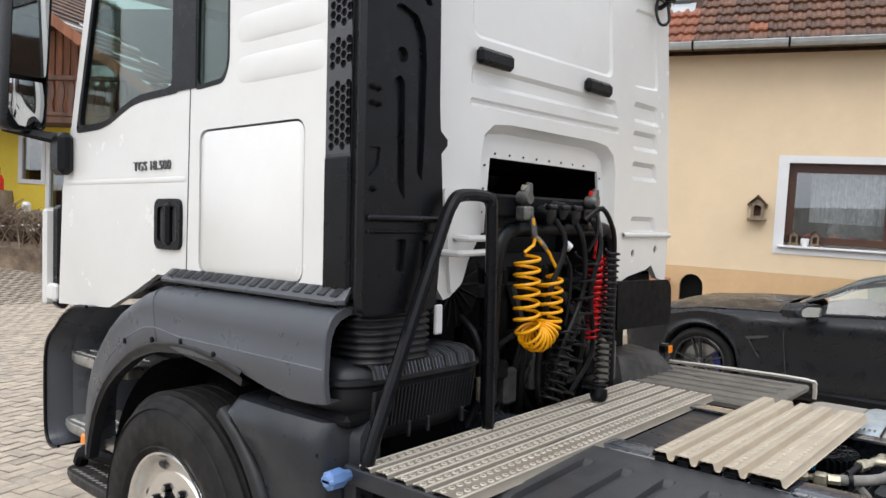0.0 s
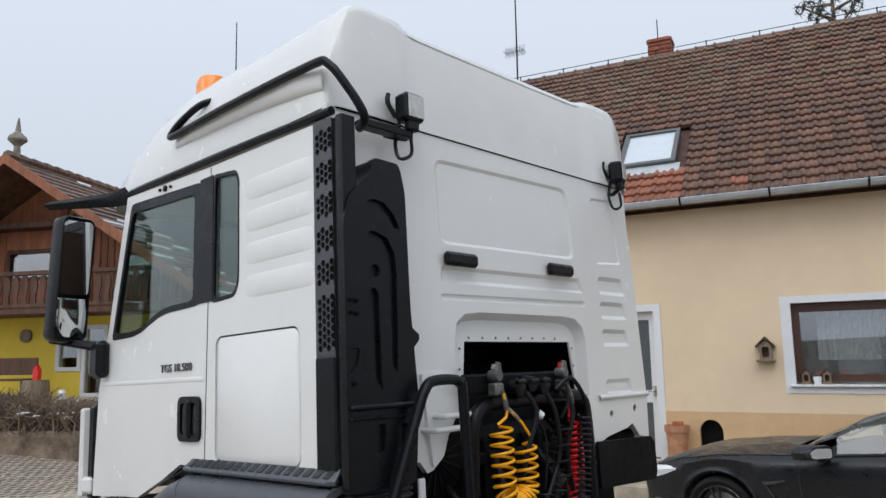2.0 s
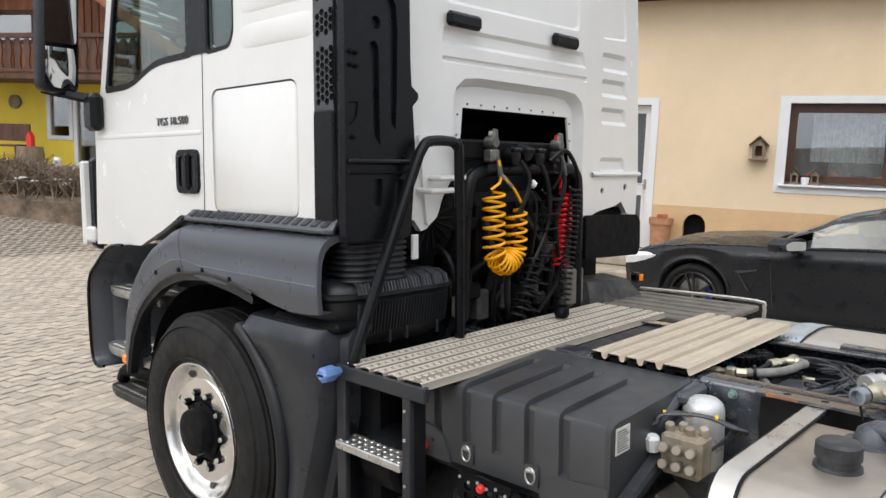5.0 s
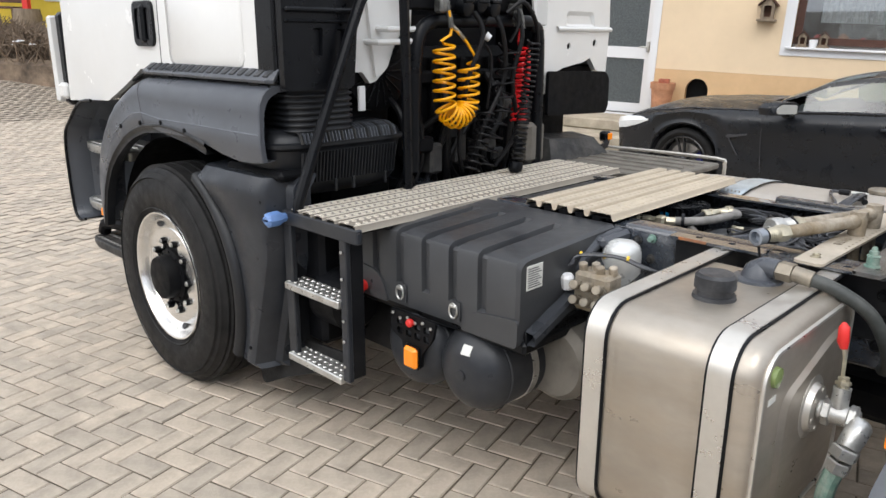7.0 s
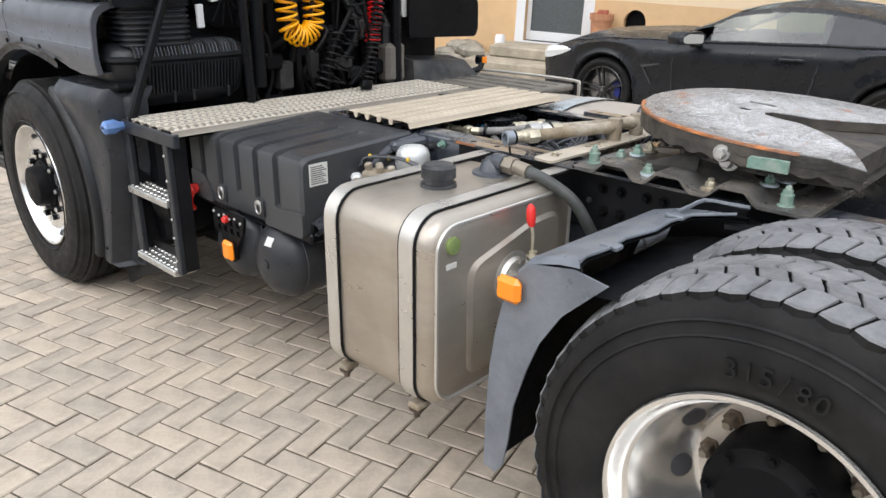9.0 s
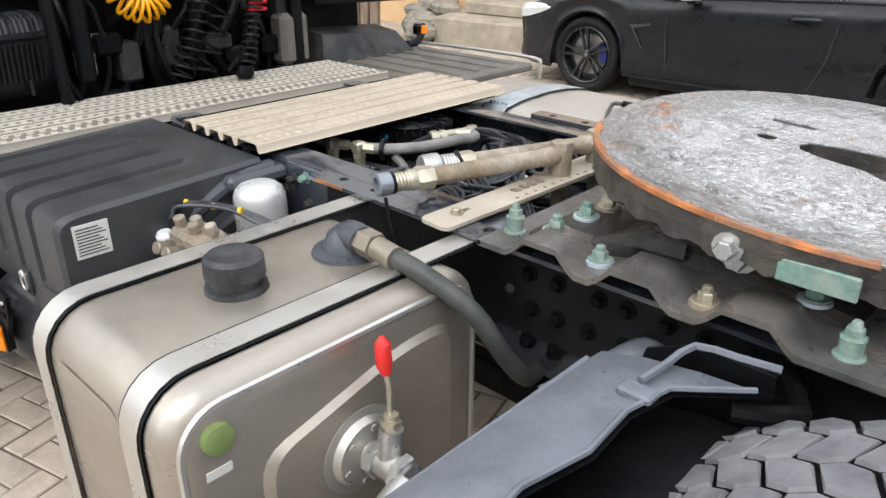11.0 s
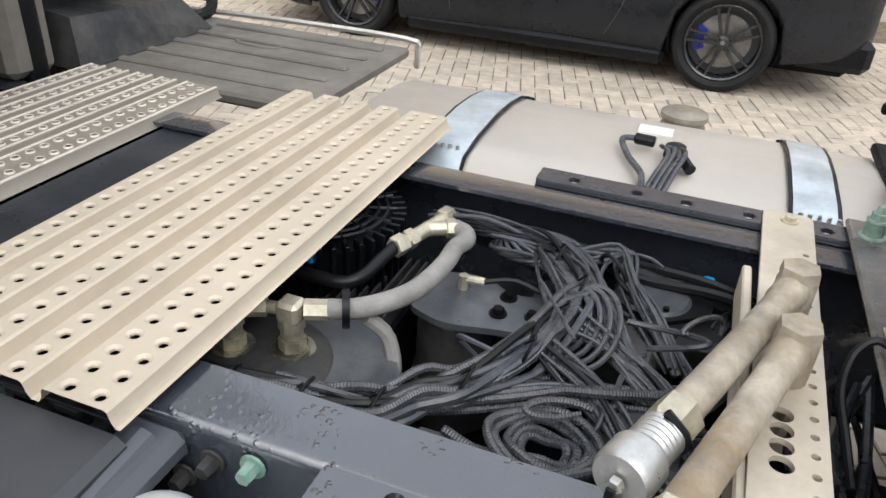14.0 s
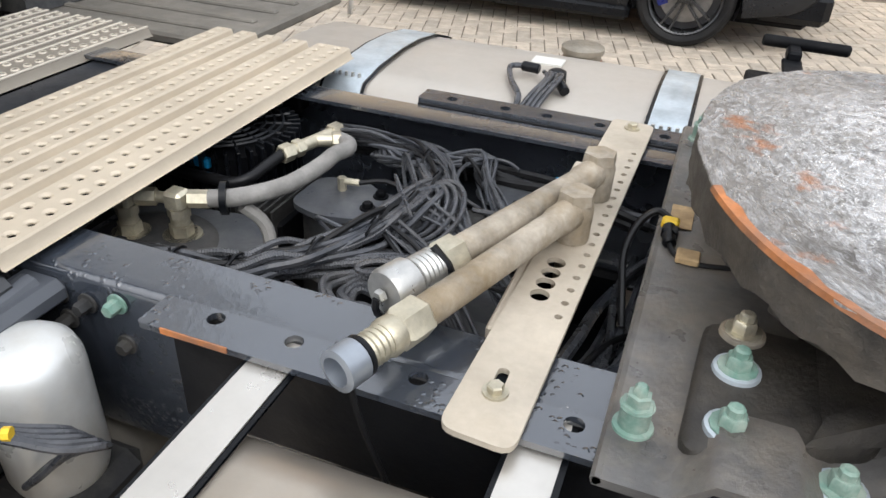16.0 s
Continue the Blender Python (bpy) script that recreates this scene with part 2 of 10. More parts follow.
CARRIM = mat("black_rim", (0.03, 0.031, 0.033), 0.3, metal=0.4, var=0.1, bump=0.0, coat=0.4)
CALIPER = mat("blue_caliper", (0.008, 0.02, 0.20), 0.35, var=0.05, bump=0.0)
DISC = mat("brake_disc", (0.3, 0.29, 0.28), 0.4, metal=0.8, var=0.2, bump=0.05)
PLASTER = mat("cream_plaster", (0.76, 0.60, 0.41), 0.85, var=0.03, scale=0.9, bump=0.12, bscale=160, dirt=(0.56, 0.44, 0.29), damount=0.3, dscale=0.7)
PLINTH = mat("ochre_plinth", (0.66, 0.44, 0.24), 0.85, var=0.05, scale=2, bump=0.12, bscale=160, dirt=(0.5, 0.35, 0.2), damount=0.4, dscale=1.2)
PVC = mat("white_pvc", (0.72, 0.725, 0.74), 0.4, var=0.02, bump=0.0, dirt=(0.6, 0.6, 0.58), damount=0.25)
BROWNW = mat("brown_frame", (0.085, 0.035, 0.022), 0.4, var=0.2, scale=10, bump=0.05, stretch=(1, 1, 6))
DGLASS = mat("grey_door_panel", (0.10, 0.115, 0.12), 0.35, var=0.3, scale=60, bump=0.15, bscale=200)
CURTAIN = mat("lace_curtain", (0.86, 0.86, 0.88), 0.9, var=0.25, scale=22, bump=0.3, bscale=60, stretch=(3, 1, 0.6))
TILE = mat("roof_tile", (0.215, 0.092, 0.058), 0.52, var=0.32, scale=5, bump=0.2, bscale=60, dirt=(0.19, 0.155, 0.095), damount=0.75, dscale=2.6, piece=0.55)
TILER = mat("fresh_roof_tile", (0.36, 0.12, 0.06), 0.6, var=0.2, scale=6, bump=0.12, bscale=60, dirt=(0.13, 0.08, 0.06), damount=0.7, dscale=4, piece=0.35)
TILES = mat("roof_tile_rest", (0.215, 0.092, 0.058), 0.52, var=0.32, scale=5, bump=0.2, bscale=60, dirt=(0.19, 0.155, 0.095), damount=0.75, dscale=2.6, piece=0.55, island=True)
ZGUT = mat("zinc_gutter", (0.52, 0.56, 0.58), 0.4, metal=0.15, var=0.08, scale=5, bump=0.02, dirt=(0.3, 0.31, 0.31), damount=0.4)
ZGUTD = mat("dark_zinc", (0.12, 0.125, 0.13), 0.4, metal=0.4, var=0.1, scale=5, bump=0.02)
BRICKR = mat("chimney_brick", (0.38, 0.12, 0.07), 0.8, var=0.2, scale=12, bump=0.2, piece=0.3)
MORTAR = mat("mortar", (0.32, 0.29, 0.25), 0.9, var=0.15, bump=0.2)
TERRA = mat("terracotta", (0.50, 0.24, 0.13), 0.8, var=0.12, scale=9, bump=0.1)
WOODL = mat("weathered_wood", (0.26, 0.20, 0.14), 0.8, var=0.2, scale=12, bump=0.15, stretch=(1, 1, 0.2))
WOODR = mat("red_boards", (0.36, 0.135, 0.065), 0.7, var=0.18, scale=6, bump=0.1, stretch=(1, 1, 0.15), piece=0.25)
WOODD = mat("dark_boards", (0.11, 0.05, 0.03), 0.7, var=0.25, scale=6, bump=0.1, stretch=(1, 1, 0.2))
YELLOWW = mat("yellow_plaster", (0.80, 0.60, 0.07), 0.85, var=0.04, scale=1.5, bump=0.08, bscale=120)
SNOW = mat("snow", (0.85, 0.87, 0.90), 0.7, var=0.05, bump=0.1)
STONE = mat("stone", (0.36, 0.33, 0.28), 0.85, var=0.25, scale=7, bump=0.3, bscale=30, dirt=(0.2, 0.2, 0.15), damount=0.5, piece=0.2)
SLAB = mat("stone_slab", (0.42, 0.36, 0.28), 0.85, var=0.15, scale=5, bump=0.15, bscale=60, dirt=(0.25, 0.25, 0.17), damount=0.5)
PAVER = mat("paver", (0.56, 0.488, 0.40), 0.82, var=0.13, scale=9, bump=0.25, bscale=170, dirt=(0.40, 0.345, 0.28), damount=0.6, dscale=7, piece=0.2)
PAVERS = mat("paver_rest", (0.56, 0.488, 0.40), 0.82, var=0.13, scale=9, bump=0.25, bscale=170, dirt=(0.40, 0.345, 0.28), damount=0.6, dscale=7, piece=0.2, island=True)
JOINT = mat("joint_sand", (0.13, 0.104, 0.076), 0.95, var=0.2, scale=20, bump=0.4, bscale=120, dirt=(0.26, 0.22, 0.165), damount=0.7, dscale=4)
FARG = mat("far_ground", (0.36, 0.33, 0.29), 0.9, var=0.12, scale=0.6, bump=0.2, bscale=30, dirt=(0.28, 0.26, 0.22), damount=0.5, dscale=0.3)
TWIG = mat("bare_twigs", (0.23, 0.17, 0.12), 0.85, var=0.3, scale=3, bump=0.1)
NEEDLE = mat("pine_needles", (0.05, 0.07, 0.04), 0.8, var=0.3, scale=4, bump=0.1)
SEATM = mat("seat_cloth", (0.05, 0.05, 0.055), 0.9, var=0.2, scale=10, bump=0.1)


GUARDD = mat("blue_black_plastic", (0.020, 0.0235, 0.030), 0.36, var=0.12, scale=5, bump=0.03, bscale=300, dirt=(0.05, 0.052, 0.056), damount=0.3, dscale=5, spec=0.4)
GUARDM = mat("scuffed_grey_plastic", (0.135, 0.149, 0.172), 0.38, var=0.12, scale=6, bump=0.08, bscale=120, dirt=(0.24, 0.255, 0.28), damount=0.5, dscale=7)
DISCF = mat("dusty_disc", (0.66, 0.61, 0.54), 0.4, metal=0.5, var=0.06, scale=8, bump=0.03, dirt=(0.42, 0.33, 0.24), damount=0.5, dscale=9)
NUTM = mat("brown_nut", (0.15, 0.125, 0.10), 0.45, metal=0.4, var=0.2, scale=14, bump=0.06, dirt=(0.24, 0.15, 0.08), damount=0.6, dscale=14)
VALVEM = mat("dull_steel_fitting", (0.29, 0.26, 0.21), 0.45, metal=0.5, var=0.15, scale=16, bump=0.06, dirt=(0.28, 0.22, 0.15), damount=0.5, dscale=12)
HOSEG = mat("grey_green_hose", (0.045, 0.05, 0.047), 0.5, var=0.12, bump=0.04, dirt=(0.12, 0.12, 0.11), damount=0.5, dscale=8)
WEB = mat("grille_web", (0.055, 0.058, 0.065), 0.4, var=0.1, bump=0.02)


def worn_steel(name, cx, cy, edge):
    """Coupling plate: rubbed bright along arcs round the king pin, with dark grease towards the edge."""
    m = mat(name, (0.27, 0.27, 0.27), 0.34, metal=0.4, var=0.3, scale=10, bump=0.0)
    nt = m.node_tree
    N, L = nt.nodes, nt.links
    b = N["Principled BSDF"]
    tc = N.new("ShaderNodeTexCoord")
    sp = N.new("ShaderNodeSeparateXYZ")
    L.new(tc.outputs["Object"], sp.inputs[0])

    def op(kind, a, c=0.0):
        x = N.new("ShaderNodeMath")
        x.operation = kind
        for k, v in ((0, a), (1, c)):
            if hasattr(v, "is_linked"):
                L.new(v, x.inputs[k])
            else:
                x.inputs[k].default_value = v
        return x.outputs[0]

    dx, dy = op("SUBTRACT", sp.outputs[0], cx), op("SUBTRACT", sp.outputs[1], cy)
    rad = op("SQRT", op("ADD", op("MULTIPLY", dx, dx), op("MULTIPLY", dy, dy)))
    ang = op("ARCTAN2", dy, dx)
    cb = N.new("ShaderNodeCombineXYZ")
    L.new(op("MULTIPLY", rad, 48.0), cb.inputs[0])
    L.new(op("MULTIPLY", ang, 9.0), cb.inputs[1])

    def noise(vec, s, d, dist=0.0):
        t = N.new("ShaderNodeTexNoise")
        t.inputs["Scale"].default_value, t.inputs["Detail"].default_value, t.inputs["Distortion"].default_value = s, d, dist
        t.inputs["Roughness"].default_value = 0.68
        L.new(vec, t.inputs["Vector"])
        return t.outputs["Fac"]

    def ramp(fac, a, z, lo=0.0, hi=1.0):
        r = N.new("ShaderNodeMapRange")
        r.inputs[1].default_value, r.inputs[2].default_value, r.inputs[3].default_value, r.inputs[4].default_value = a, z, lo, hi
        L.new(fac, r.inputs[0])
        return r.outputs[0]

    def blend(fac, a, c):
        x = N.new("ShaderNodeMixRGB")
        for k, v in ((0, fac), (1, a), (2, c)):
            if hasattr(v, "is_linked"):
                L.new(v, x.inputs[k])
            else:
                x.inputs[k].default_value = v
        return x.outputs[0]

    streak = noise(cb.outputs[0], 1.0, 9.0, 1.8)
    patch = noise(tc.outputs["Object"], 9.0, 8.0, 0.6)
    col = b.inputs["Base Color"].links[0].from_socket
    col = blend(ramp(streak, 0.44, 0.56), col, (0.66, 0.67, 0.69, 1))
    flake = noise(cb.outputs[0], 2.3, 10.0, 3.0)
    col = blend(op("MULTIPLY", ramp(flake, 0.50, 0.56), ramp(patch, 0.36, 0.50)), col, (0.86, 0.87, 0.89, 1))
    col = blend(ramp(patch, 0.56, 0.68, 0.0, 0.6), col, (0.12, 0.115, 0.10, 1))
    outer = op("MULTIPLY", ramp(rad, edge - 0.17, edge - 0.05), ramp(patch, 0.28, 0.50))
    col = blend(op("MULTIPLY", outer, 0.62), col, (0.14, 0.125, 0.11, 1))
    col = blend(ramp(noise(tc.outputs["Object"], 11.0, 4.0), 0.61, 0.70, 0.0, 0.75), col, (0.46, 0.17, 0.06, 1))
    L.new(col, b.inputs["Base Color"])
    bn = N.new("ShaderNodeBump")
    bn.inputs["Strength"].default_value, bn.inputs["Distance"].default_value = 0.9, 0.005
    L.new(op("ADD", op("ADD", streak, flake), op("MULTIPLY", patch, 1.3)), bn.inputs["Height"])
    L.new(bn.outputs[0], b.inputs["Normal"])
    L.new(ramp(streak, 0.4, 0.65, 0.36, 0.19), b.inputs["Roughness"])
    return m


PEDEST = mat("grimy_casting", (0.026, 0.024, 0.022), 0.5, var=0.3, scale=9, bump=0.2, bscale=50, dirt=(0.10, 0.085, 0.065), damount=0.5, dscale=8, spec=0.35)
FIFTHTOP = worn_steel("worn_coupling_steel", 1.385, 0.01, 0.47)


FRAMED2 = mat("dusty_steel_cover", (0.055, 0.060, 0.070), 0.38, var=0.2, scale=6, bump=0.06, bscale=70, dirt=(0.17, 0.17, 0.165), damount=0.6, dscale=7)
# Darker than the frame paint: shade of upright sides put into the colour.
FRAMED = mat("shaded_grimy_side", (0.008, 0.009, 0.0115), 0.42, var=0.2, scale=6, bump=0.06, bscale=70, dirt=(0.020, 0.019, 0.018), damount=0.5, dscale=6, spec=0.3)
BOXM = mat("box_plastic", (0.038, 0.040, 0.044), 0.42, var=0.05, scale=4, bump=0.03, bscale=300, dirt=(0.085, 0.085, 0.085), damount=0.3, dscale=5)
TANKD = mat("dark_air_tank", (0.022, 0.025, 0.031), 0.38, var=0.12, scale=5, bump=0.03, dirt=(0.06, 0.058, 0.055), damount=0.4, dscale=6, spec=0.35)


# ---- mesh tools ----
class MB:
    """Gathers the corners and faces of one mesh."""

    def __init__(self):
        self.v, self.f, self.uv = [], [], {}

    def add(self, vs, fs, m=None):
        n = len(self.v)
        self.v += [tuple(m @ Vector(p)) if m else tuple(p) for p in vs]
        self.f += [tuple(n + i for i in f) for f in fs]
        return self

    def box(self, lo, hi, b=0.004, m=None):
        """A box from corner to corner with bevelled edges."""
        lo, hi = Vector(lo), Vector(hi)
        b = min(b, 0.45 * min(hi - lo))
        vs, idx = [], {}
        for sx in (0, 1):
            for sy in (0, 1):
                for sz in (0, 1):
                    c = Vector((hi.x if sx else lo.x, hi.y if sy else lo.y, hi.z if sz else lo.z))
                    d = Vector((-b if sx else b, -b if sy else b, -b if sz else b))
                    for k in range(3):
                        p = c + d
                        p[k] = c[k]
                        idx[sx, sy, sz, k] = len(vs)
                        vs.append(p)
        fs = []
        for k in range(3):
            i, j = (k + 1) % 3, (k + 2) % 3
            for s in (0, 1):
                q = []
                for a, c in ((0, 0), (1, 0), (1, 1), (0, 1)):
                    key = [0, 0, 0]
                    key[k], key[i], key[j] = s, a, c
                    q.append(idx[(*key, k)])
                fs.append(q if s else q[::-1])
            for a in (0, 1):
                for c in (0, 1):
                    k0, k1 = [0, 0, 0], [0, 0, 0]
                    k0[i], k0[j], k1[i], k1[j] = a, c, a, c
                    k1[k] = 1
                    q = [idx[(*k0, i)], idx[(*k1, i)], idx[(*k1, j)], idx[(*k0, j)]]
                    fs.append(q if (a == c) else q[::-1])
        for sx in (0, 1):
            for sy in (0, 1):
                for sz in (0, 1):
                    q = [idx[sx, sy, sz, k] for k in range(3)]
                    fs.append(q if (sx + sy + sz) % 2 else q[::-1])
        return self.add(vs, fs, m)

    def cyl(self, p0, p1, r, n=16, r1=None, bevel=0.0, caps=True):
        p0, p1 = Vector(p0), Vector(p1)
        r1 = r if r1 is None else r1
        if bevel:
            d = (p1 - p0).normalized() * bevel
            return self.rings([p0, p0 + d, p1 - d, p1], [r - bevel, r, r1, r1 - bevel], n, caps)
        return self.rings([p0, p1], [r, r1], n, caps)

    def rings(self, pts, rad, n=16, caps=True):
        """Round cross-sections along a straight axis."""
        pts = [Vector(p) for p in pts]
        ax = (pts[-1] - pts[0]).normalized()
        up = Vector((0, 0, 1)) if abs(ax.z) < 0.9 else Vector((1, 0, 0))
        a = ax.cross(up).normalized()
        c = ax.cross(a)
        vs, fs = [], []
        for p, r in zip(pts, rad):
            vs += [p + r * (math.cos(t) * a + math.sin(t) * c) for t in (2 * math.pi * k / n for k in range(n))]
        for i in range(len(pts) - 1):
            for k in range(n):
                fs.append((i * n + k, i * n + (k + 1) % n, (i + 1) * n + (k + 1) % n, (i + 1) * n + k))
        if caps:
            fs.append(tuple(range(n))[::-1])
            fs.append(tuple(range((len(pts) - 1) * n, len(pts) * n)))
        return self.add(vs, fs)

    def tube(self, pts, r, n=8, smooth=4, closed=False):
        """A round sweep through points, rounded between them."""
        pts = [Vector(p) for p in pts]
        if smooth:
            pts = spline(pts, smooth, closed)
        k0, v0 = len(self.v), 0.0
        rr = r if isinstance(r, (list, tuple)) else None
        prev = None
        side = None
        vs, fs, ring = [], [], []
        m = len(pts)
        for i, p in enumerate(pts):
            d = (pts[(i + 1) % m] - pts[i - 1]) if closed or 0 < i < m - 1 else (pts[1] - pts[0] if i == 0 else pts[-1] - pts[-2])
            d = d.normalized() if d.length > 1e-9 else Vector((0, 0, 1))
            if side is None:
                side = d.orthogonal().normalized()
            side = (side - d * side.dot(d))
            side = side.normalized() if side.length > 1e-6 else d.orthogonal().normalized()
            up = d.cross(side)
            if prev is not None:
                v0 += (p - prev).length
            prev = p
            ri = r if rr is None else rr[min(len(rr) - 1, int(i * len(rr) / m))]
            for k in range(n):
                t = 2 * math.pi * k / n
                self.uv[k0 + len(vs)] = (k / n, v0)
                vs.append(p + ri * (math.cos(t) * side + math.sin(t) * up))
        last = m if closed else m - 1
        for i in range(last):
            j = (i + 1) % m
            for k in range(n):
                fs.append((i * n + k, i * n + (k + 1) % n, j * n + (k + 1) % n, j * n + k))
        if not closed:
            fs += [tuple(range(n))[::-1], tuple(range((m - 1) * n, m * n))]
        return self.add(vs, fs)

    def plate(self, outer, holes, to, t):
        """A flat sheet of thickness t with holes. to(u, v, w) lays it in space; w runs through the thickness."""
        from mathutils.geometry import tessellate_polygon
        loops = [list(outer)] + [list(h) for h in holes]
        tris = tessellate_polygon([[Vector((u, v, 0)) for u, v in l] for l in loops])
        flat = [p for l in loops for p in l]
        n = len(flat)
        vs = [to(u, v, 0.0) for u, v in flat] + [to(u, v, t) for u, v in flat]
        fs = [tuple(q) for q in tris] + [tuple(i + n for i in q[::-1]) for q in tris]
        s = 0
        for l in loops:
            m = len(l)
            fs += [(s + i, s + (i + 1) % m, n + s + (i + 1) % m, n + s + i) for i in range(m)]
            s += m
        return self.add(vs, fs)

    def dish(self, loop, inner, to, depth, floor=True):
        """A recess or raised field: from loop at w=0 to the inner loop at w=depth."""
        n = len(loop)
        vs = [to(u, v, 0.0) for u, v in loop] + [to(u, v, depth) for u, v in inner]
        fs = [(i, (i + 1) % n, n + (i + 1) % n, n + i) for i in range(n)]
        if floor:
            fs.append(tuple(range(n, 2 * n)))
        return self.add(vs, fs)

    def loft(self, rows, close=False, caps=False):
        """Quads between rows of equally many points."""
        n = len(rows[0])
        vs = [p for row in rows for p in row]
        fs = []
        for i in range(len(rows) - 1):
            for k in range(n if close else n - 1):
                fs.append((i * n + k, i * n + (k + 1) % n, (i + 1) * n + (k + 1) % n, (i + 1) * n + k))
        if caps:
            fs += [tuple(range(n))[::-1], tuple(range((len(rows) - 1) * n, len(rows) * n))]
        return self.add(vs, fs)

    def lathe(self, profile, centre, n=40):
        """Turns (r, y) pairs round an axis along y through centre."""
        c = Vector(centre)
        rows = [[c + Vector((r * math.cos(t), y, r * math.sin(t))) for r, y in profile] for t in (2 * math.pi * k / n for k in range(n + 1))]
        return self.loft(rows)

    def nut(self, p, ax, r=0.011, h=0.014, washer=True):
        p, ax = Vector(p), Vector(ax).normalized()
        if washer:
            self.rings([p, p + ax * 0.003], [r * 1.55, r * 1.5], 12)
        self.rings([p + ax * 0.003, p + ax * (h * 0.85), p + ax * h], [r, r, r * 0.85], 6)
        return self


def spline(pts, k, closed=False):
    out, m = [], len(pts)
    for i in range(m if closed else m - 1):
        if closed:
            a, b, c, d = pts[i - 1], pts[i], pts[(i + 1) % m], pts[(i + 2) % m]
        else:
            a, b, c, d = pts[max(i - 1, 0)], pts[i], pts[i + 1], pts[min(i + 2, m - 1)]
        for j in range(k):
            t = j / k
            out.append(0.5 * ((2 * b) + (c - a) * t + (2 * a - 5 * b + 4 * c - d) * t * t + (3 * b - a - 3 * c + d) * t**3))
    return out if closed else out + [pts[-1]]


def rrect(u0, v0, u1, v1, r=0.03, n=4):
    out = []
    for cu, cv, a in ((u1 - r, v1 - r, 0), (u0 + r, v1 - r, 90), (u0 + r, v0 + r, 180), (u1 - r, v0 + r, 270)):
        out += [(cu + r * math.cos(radians(a + 90 * k / n)), cv + r * math.sin(radians(a + 90 * k / n))) for k in range(n + 1)]
    return out


def rounded(poly, r=0.03, n=4):
    """A polygon with its corners rounded."""
    out, m = [], len(poly)
    for i in range(m):
        p, a, b = Vector(poly[i]), Vector(poly[i - 1]), Vector(poly[(i + 1) % m])
        da, db = (a - p), (b - p)
        k = min(r, da.length * 0.45, db.length * 0.45)
        s, e = p + da.normalized() * k, p + db.normalized() * k
        for j in range(n + 1):
            t = j / n
            q = s * (1 - t) ** 2 + p * 2 * t * (1 - t) + e * t * t
            out.append((q.x, q.y))
    return out


def inset(loop, d):
    """The loop drawn in towards its middle by about d."""
    c = sum((Vector(p) for p in loop), Vector((0, 0))) / len(loop)
    w = max(abs(p[0] - c.x) for p in loop)
    h = max(abs(p[1] - c.y) for p in loop)
    return [(c.x + (p[0] - c.x) * (1 - d / w), c.y + (p[1] - c.y) * (1 - d / h)) for p in loop]


def circle(u, v, r, n=12):
    return [(u + r * math.cos(2 * math.pi * k / n), v + r * math.sin(2 * math.pi * k / n)) for k in range(n)]


BASE = {}


def thing(name, at, label, category, group="", kind="", m=None):
    """An Empty at the base of a thing, in the truck's frame unless m is given."""
    ob = new(name)
    ob.empty_display_size = 0.1
    ob.matrix_world = (M @ Matrix.Translation(at)) if m is None else m
    BASE[ob] = Vector(at) if m is None else Vector((0, 0, 0))
    return tagged(ob, label, category, group, kind)


def mesh_of(name, mb, material, off, smooth=35.0):
    me = bpy.data.meshes.new(name)
    me.from_pydata([(x - off[0], y - off[1], z - off[2]) for x, y, z in mb.v], [], mb.f)
    bm = bmesh.new()
    bm.from_mesh(me)
    bmesh.ops.recalc_face_normals(bm, faces=bm.faces)
    bm.to_mesh(me)
    bm.free()
    if mb.uv:
        layer = me.uv_layers.new(name="UVMap")
        idx = np.empty(len(me.loops), dtype=np.int32)
        me.loops.foreach_get("vertex_index", idx)
        table = np.zeros((len(mb.v), 2))
        for k, q in mb.uv.items():
            table[k] = q
        layer.data.foreach_set("uv", table[idx].ravel())
    me.materials.append(material)
    if smooth:
        me.shade_smooth()
        me.set_sharp_from_angle(angle=radians(smooth))
    return me


def part(name, mb, material, parent, label="", smooth=35.0):
    off = BASE.get(parent, Vector((0, 0, 0)))
    ob = new(name, mesh_of(name, mb, material, off, smooth))
    ob.parent = parent
    BASE[ob] = off
    return tagged(ob, label) if label else ob


def solo(name, mb, material, label, category, group="", kind="", at=(0, 0, 0), m=None, smooth=35.0):
    """A thing that is one mesh."""
    ob = new(name, mesh_of(name, mb, material, at, smooth))
    ob.matrix_world = (M @ Matrix.Translation(at)) if m is None else m
    BASE[ob] = Vector(at)
    return tagged(ob, label, category, group, kind)


# ---- ground ----
def gz(x):
    """Height of the yard in the truck's frame: flat under the vehicles, level with the houses further out."""
    return 0.04 * max(0.0, -5.0 - x) - 0.04 * max(0.0, x - 12.0) + 0.085 * max(0.0, min(-12.0 - x, 7.0))


def axis_steps(near):
    """Grid lines: close together over the yard, then further and further apart to the horizon."""
    out = [near[0] + i * (near[1] - near[0]) / 24 for i in range(25)]
    low = [near[0] - d for d in (1500, 400, 120, 40, 16, 6)]
    high = [near[1] + d for d in (6, 16, 40, 120, 400, 1500)]
    return sorted(low + out + high + ([-5.0, -12.0, -19.0, -12.3, -5.2] if near[0] < -10 else [2.6, 8.6]))


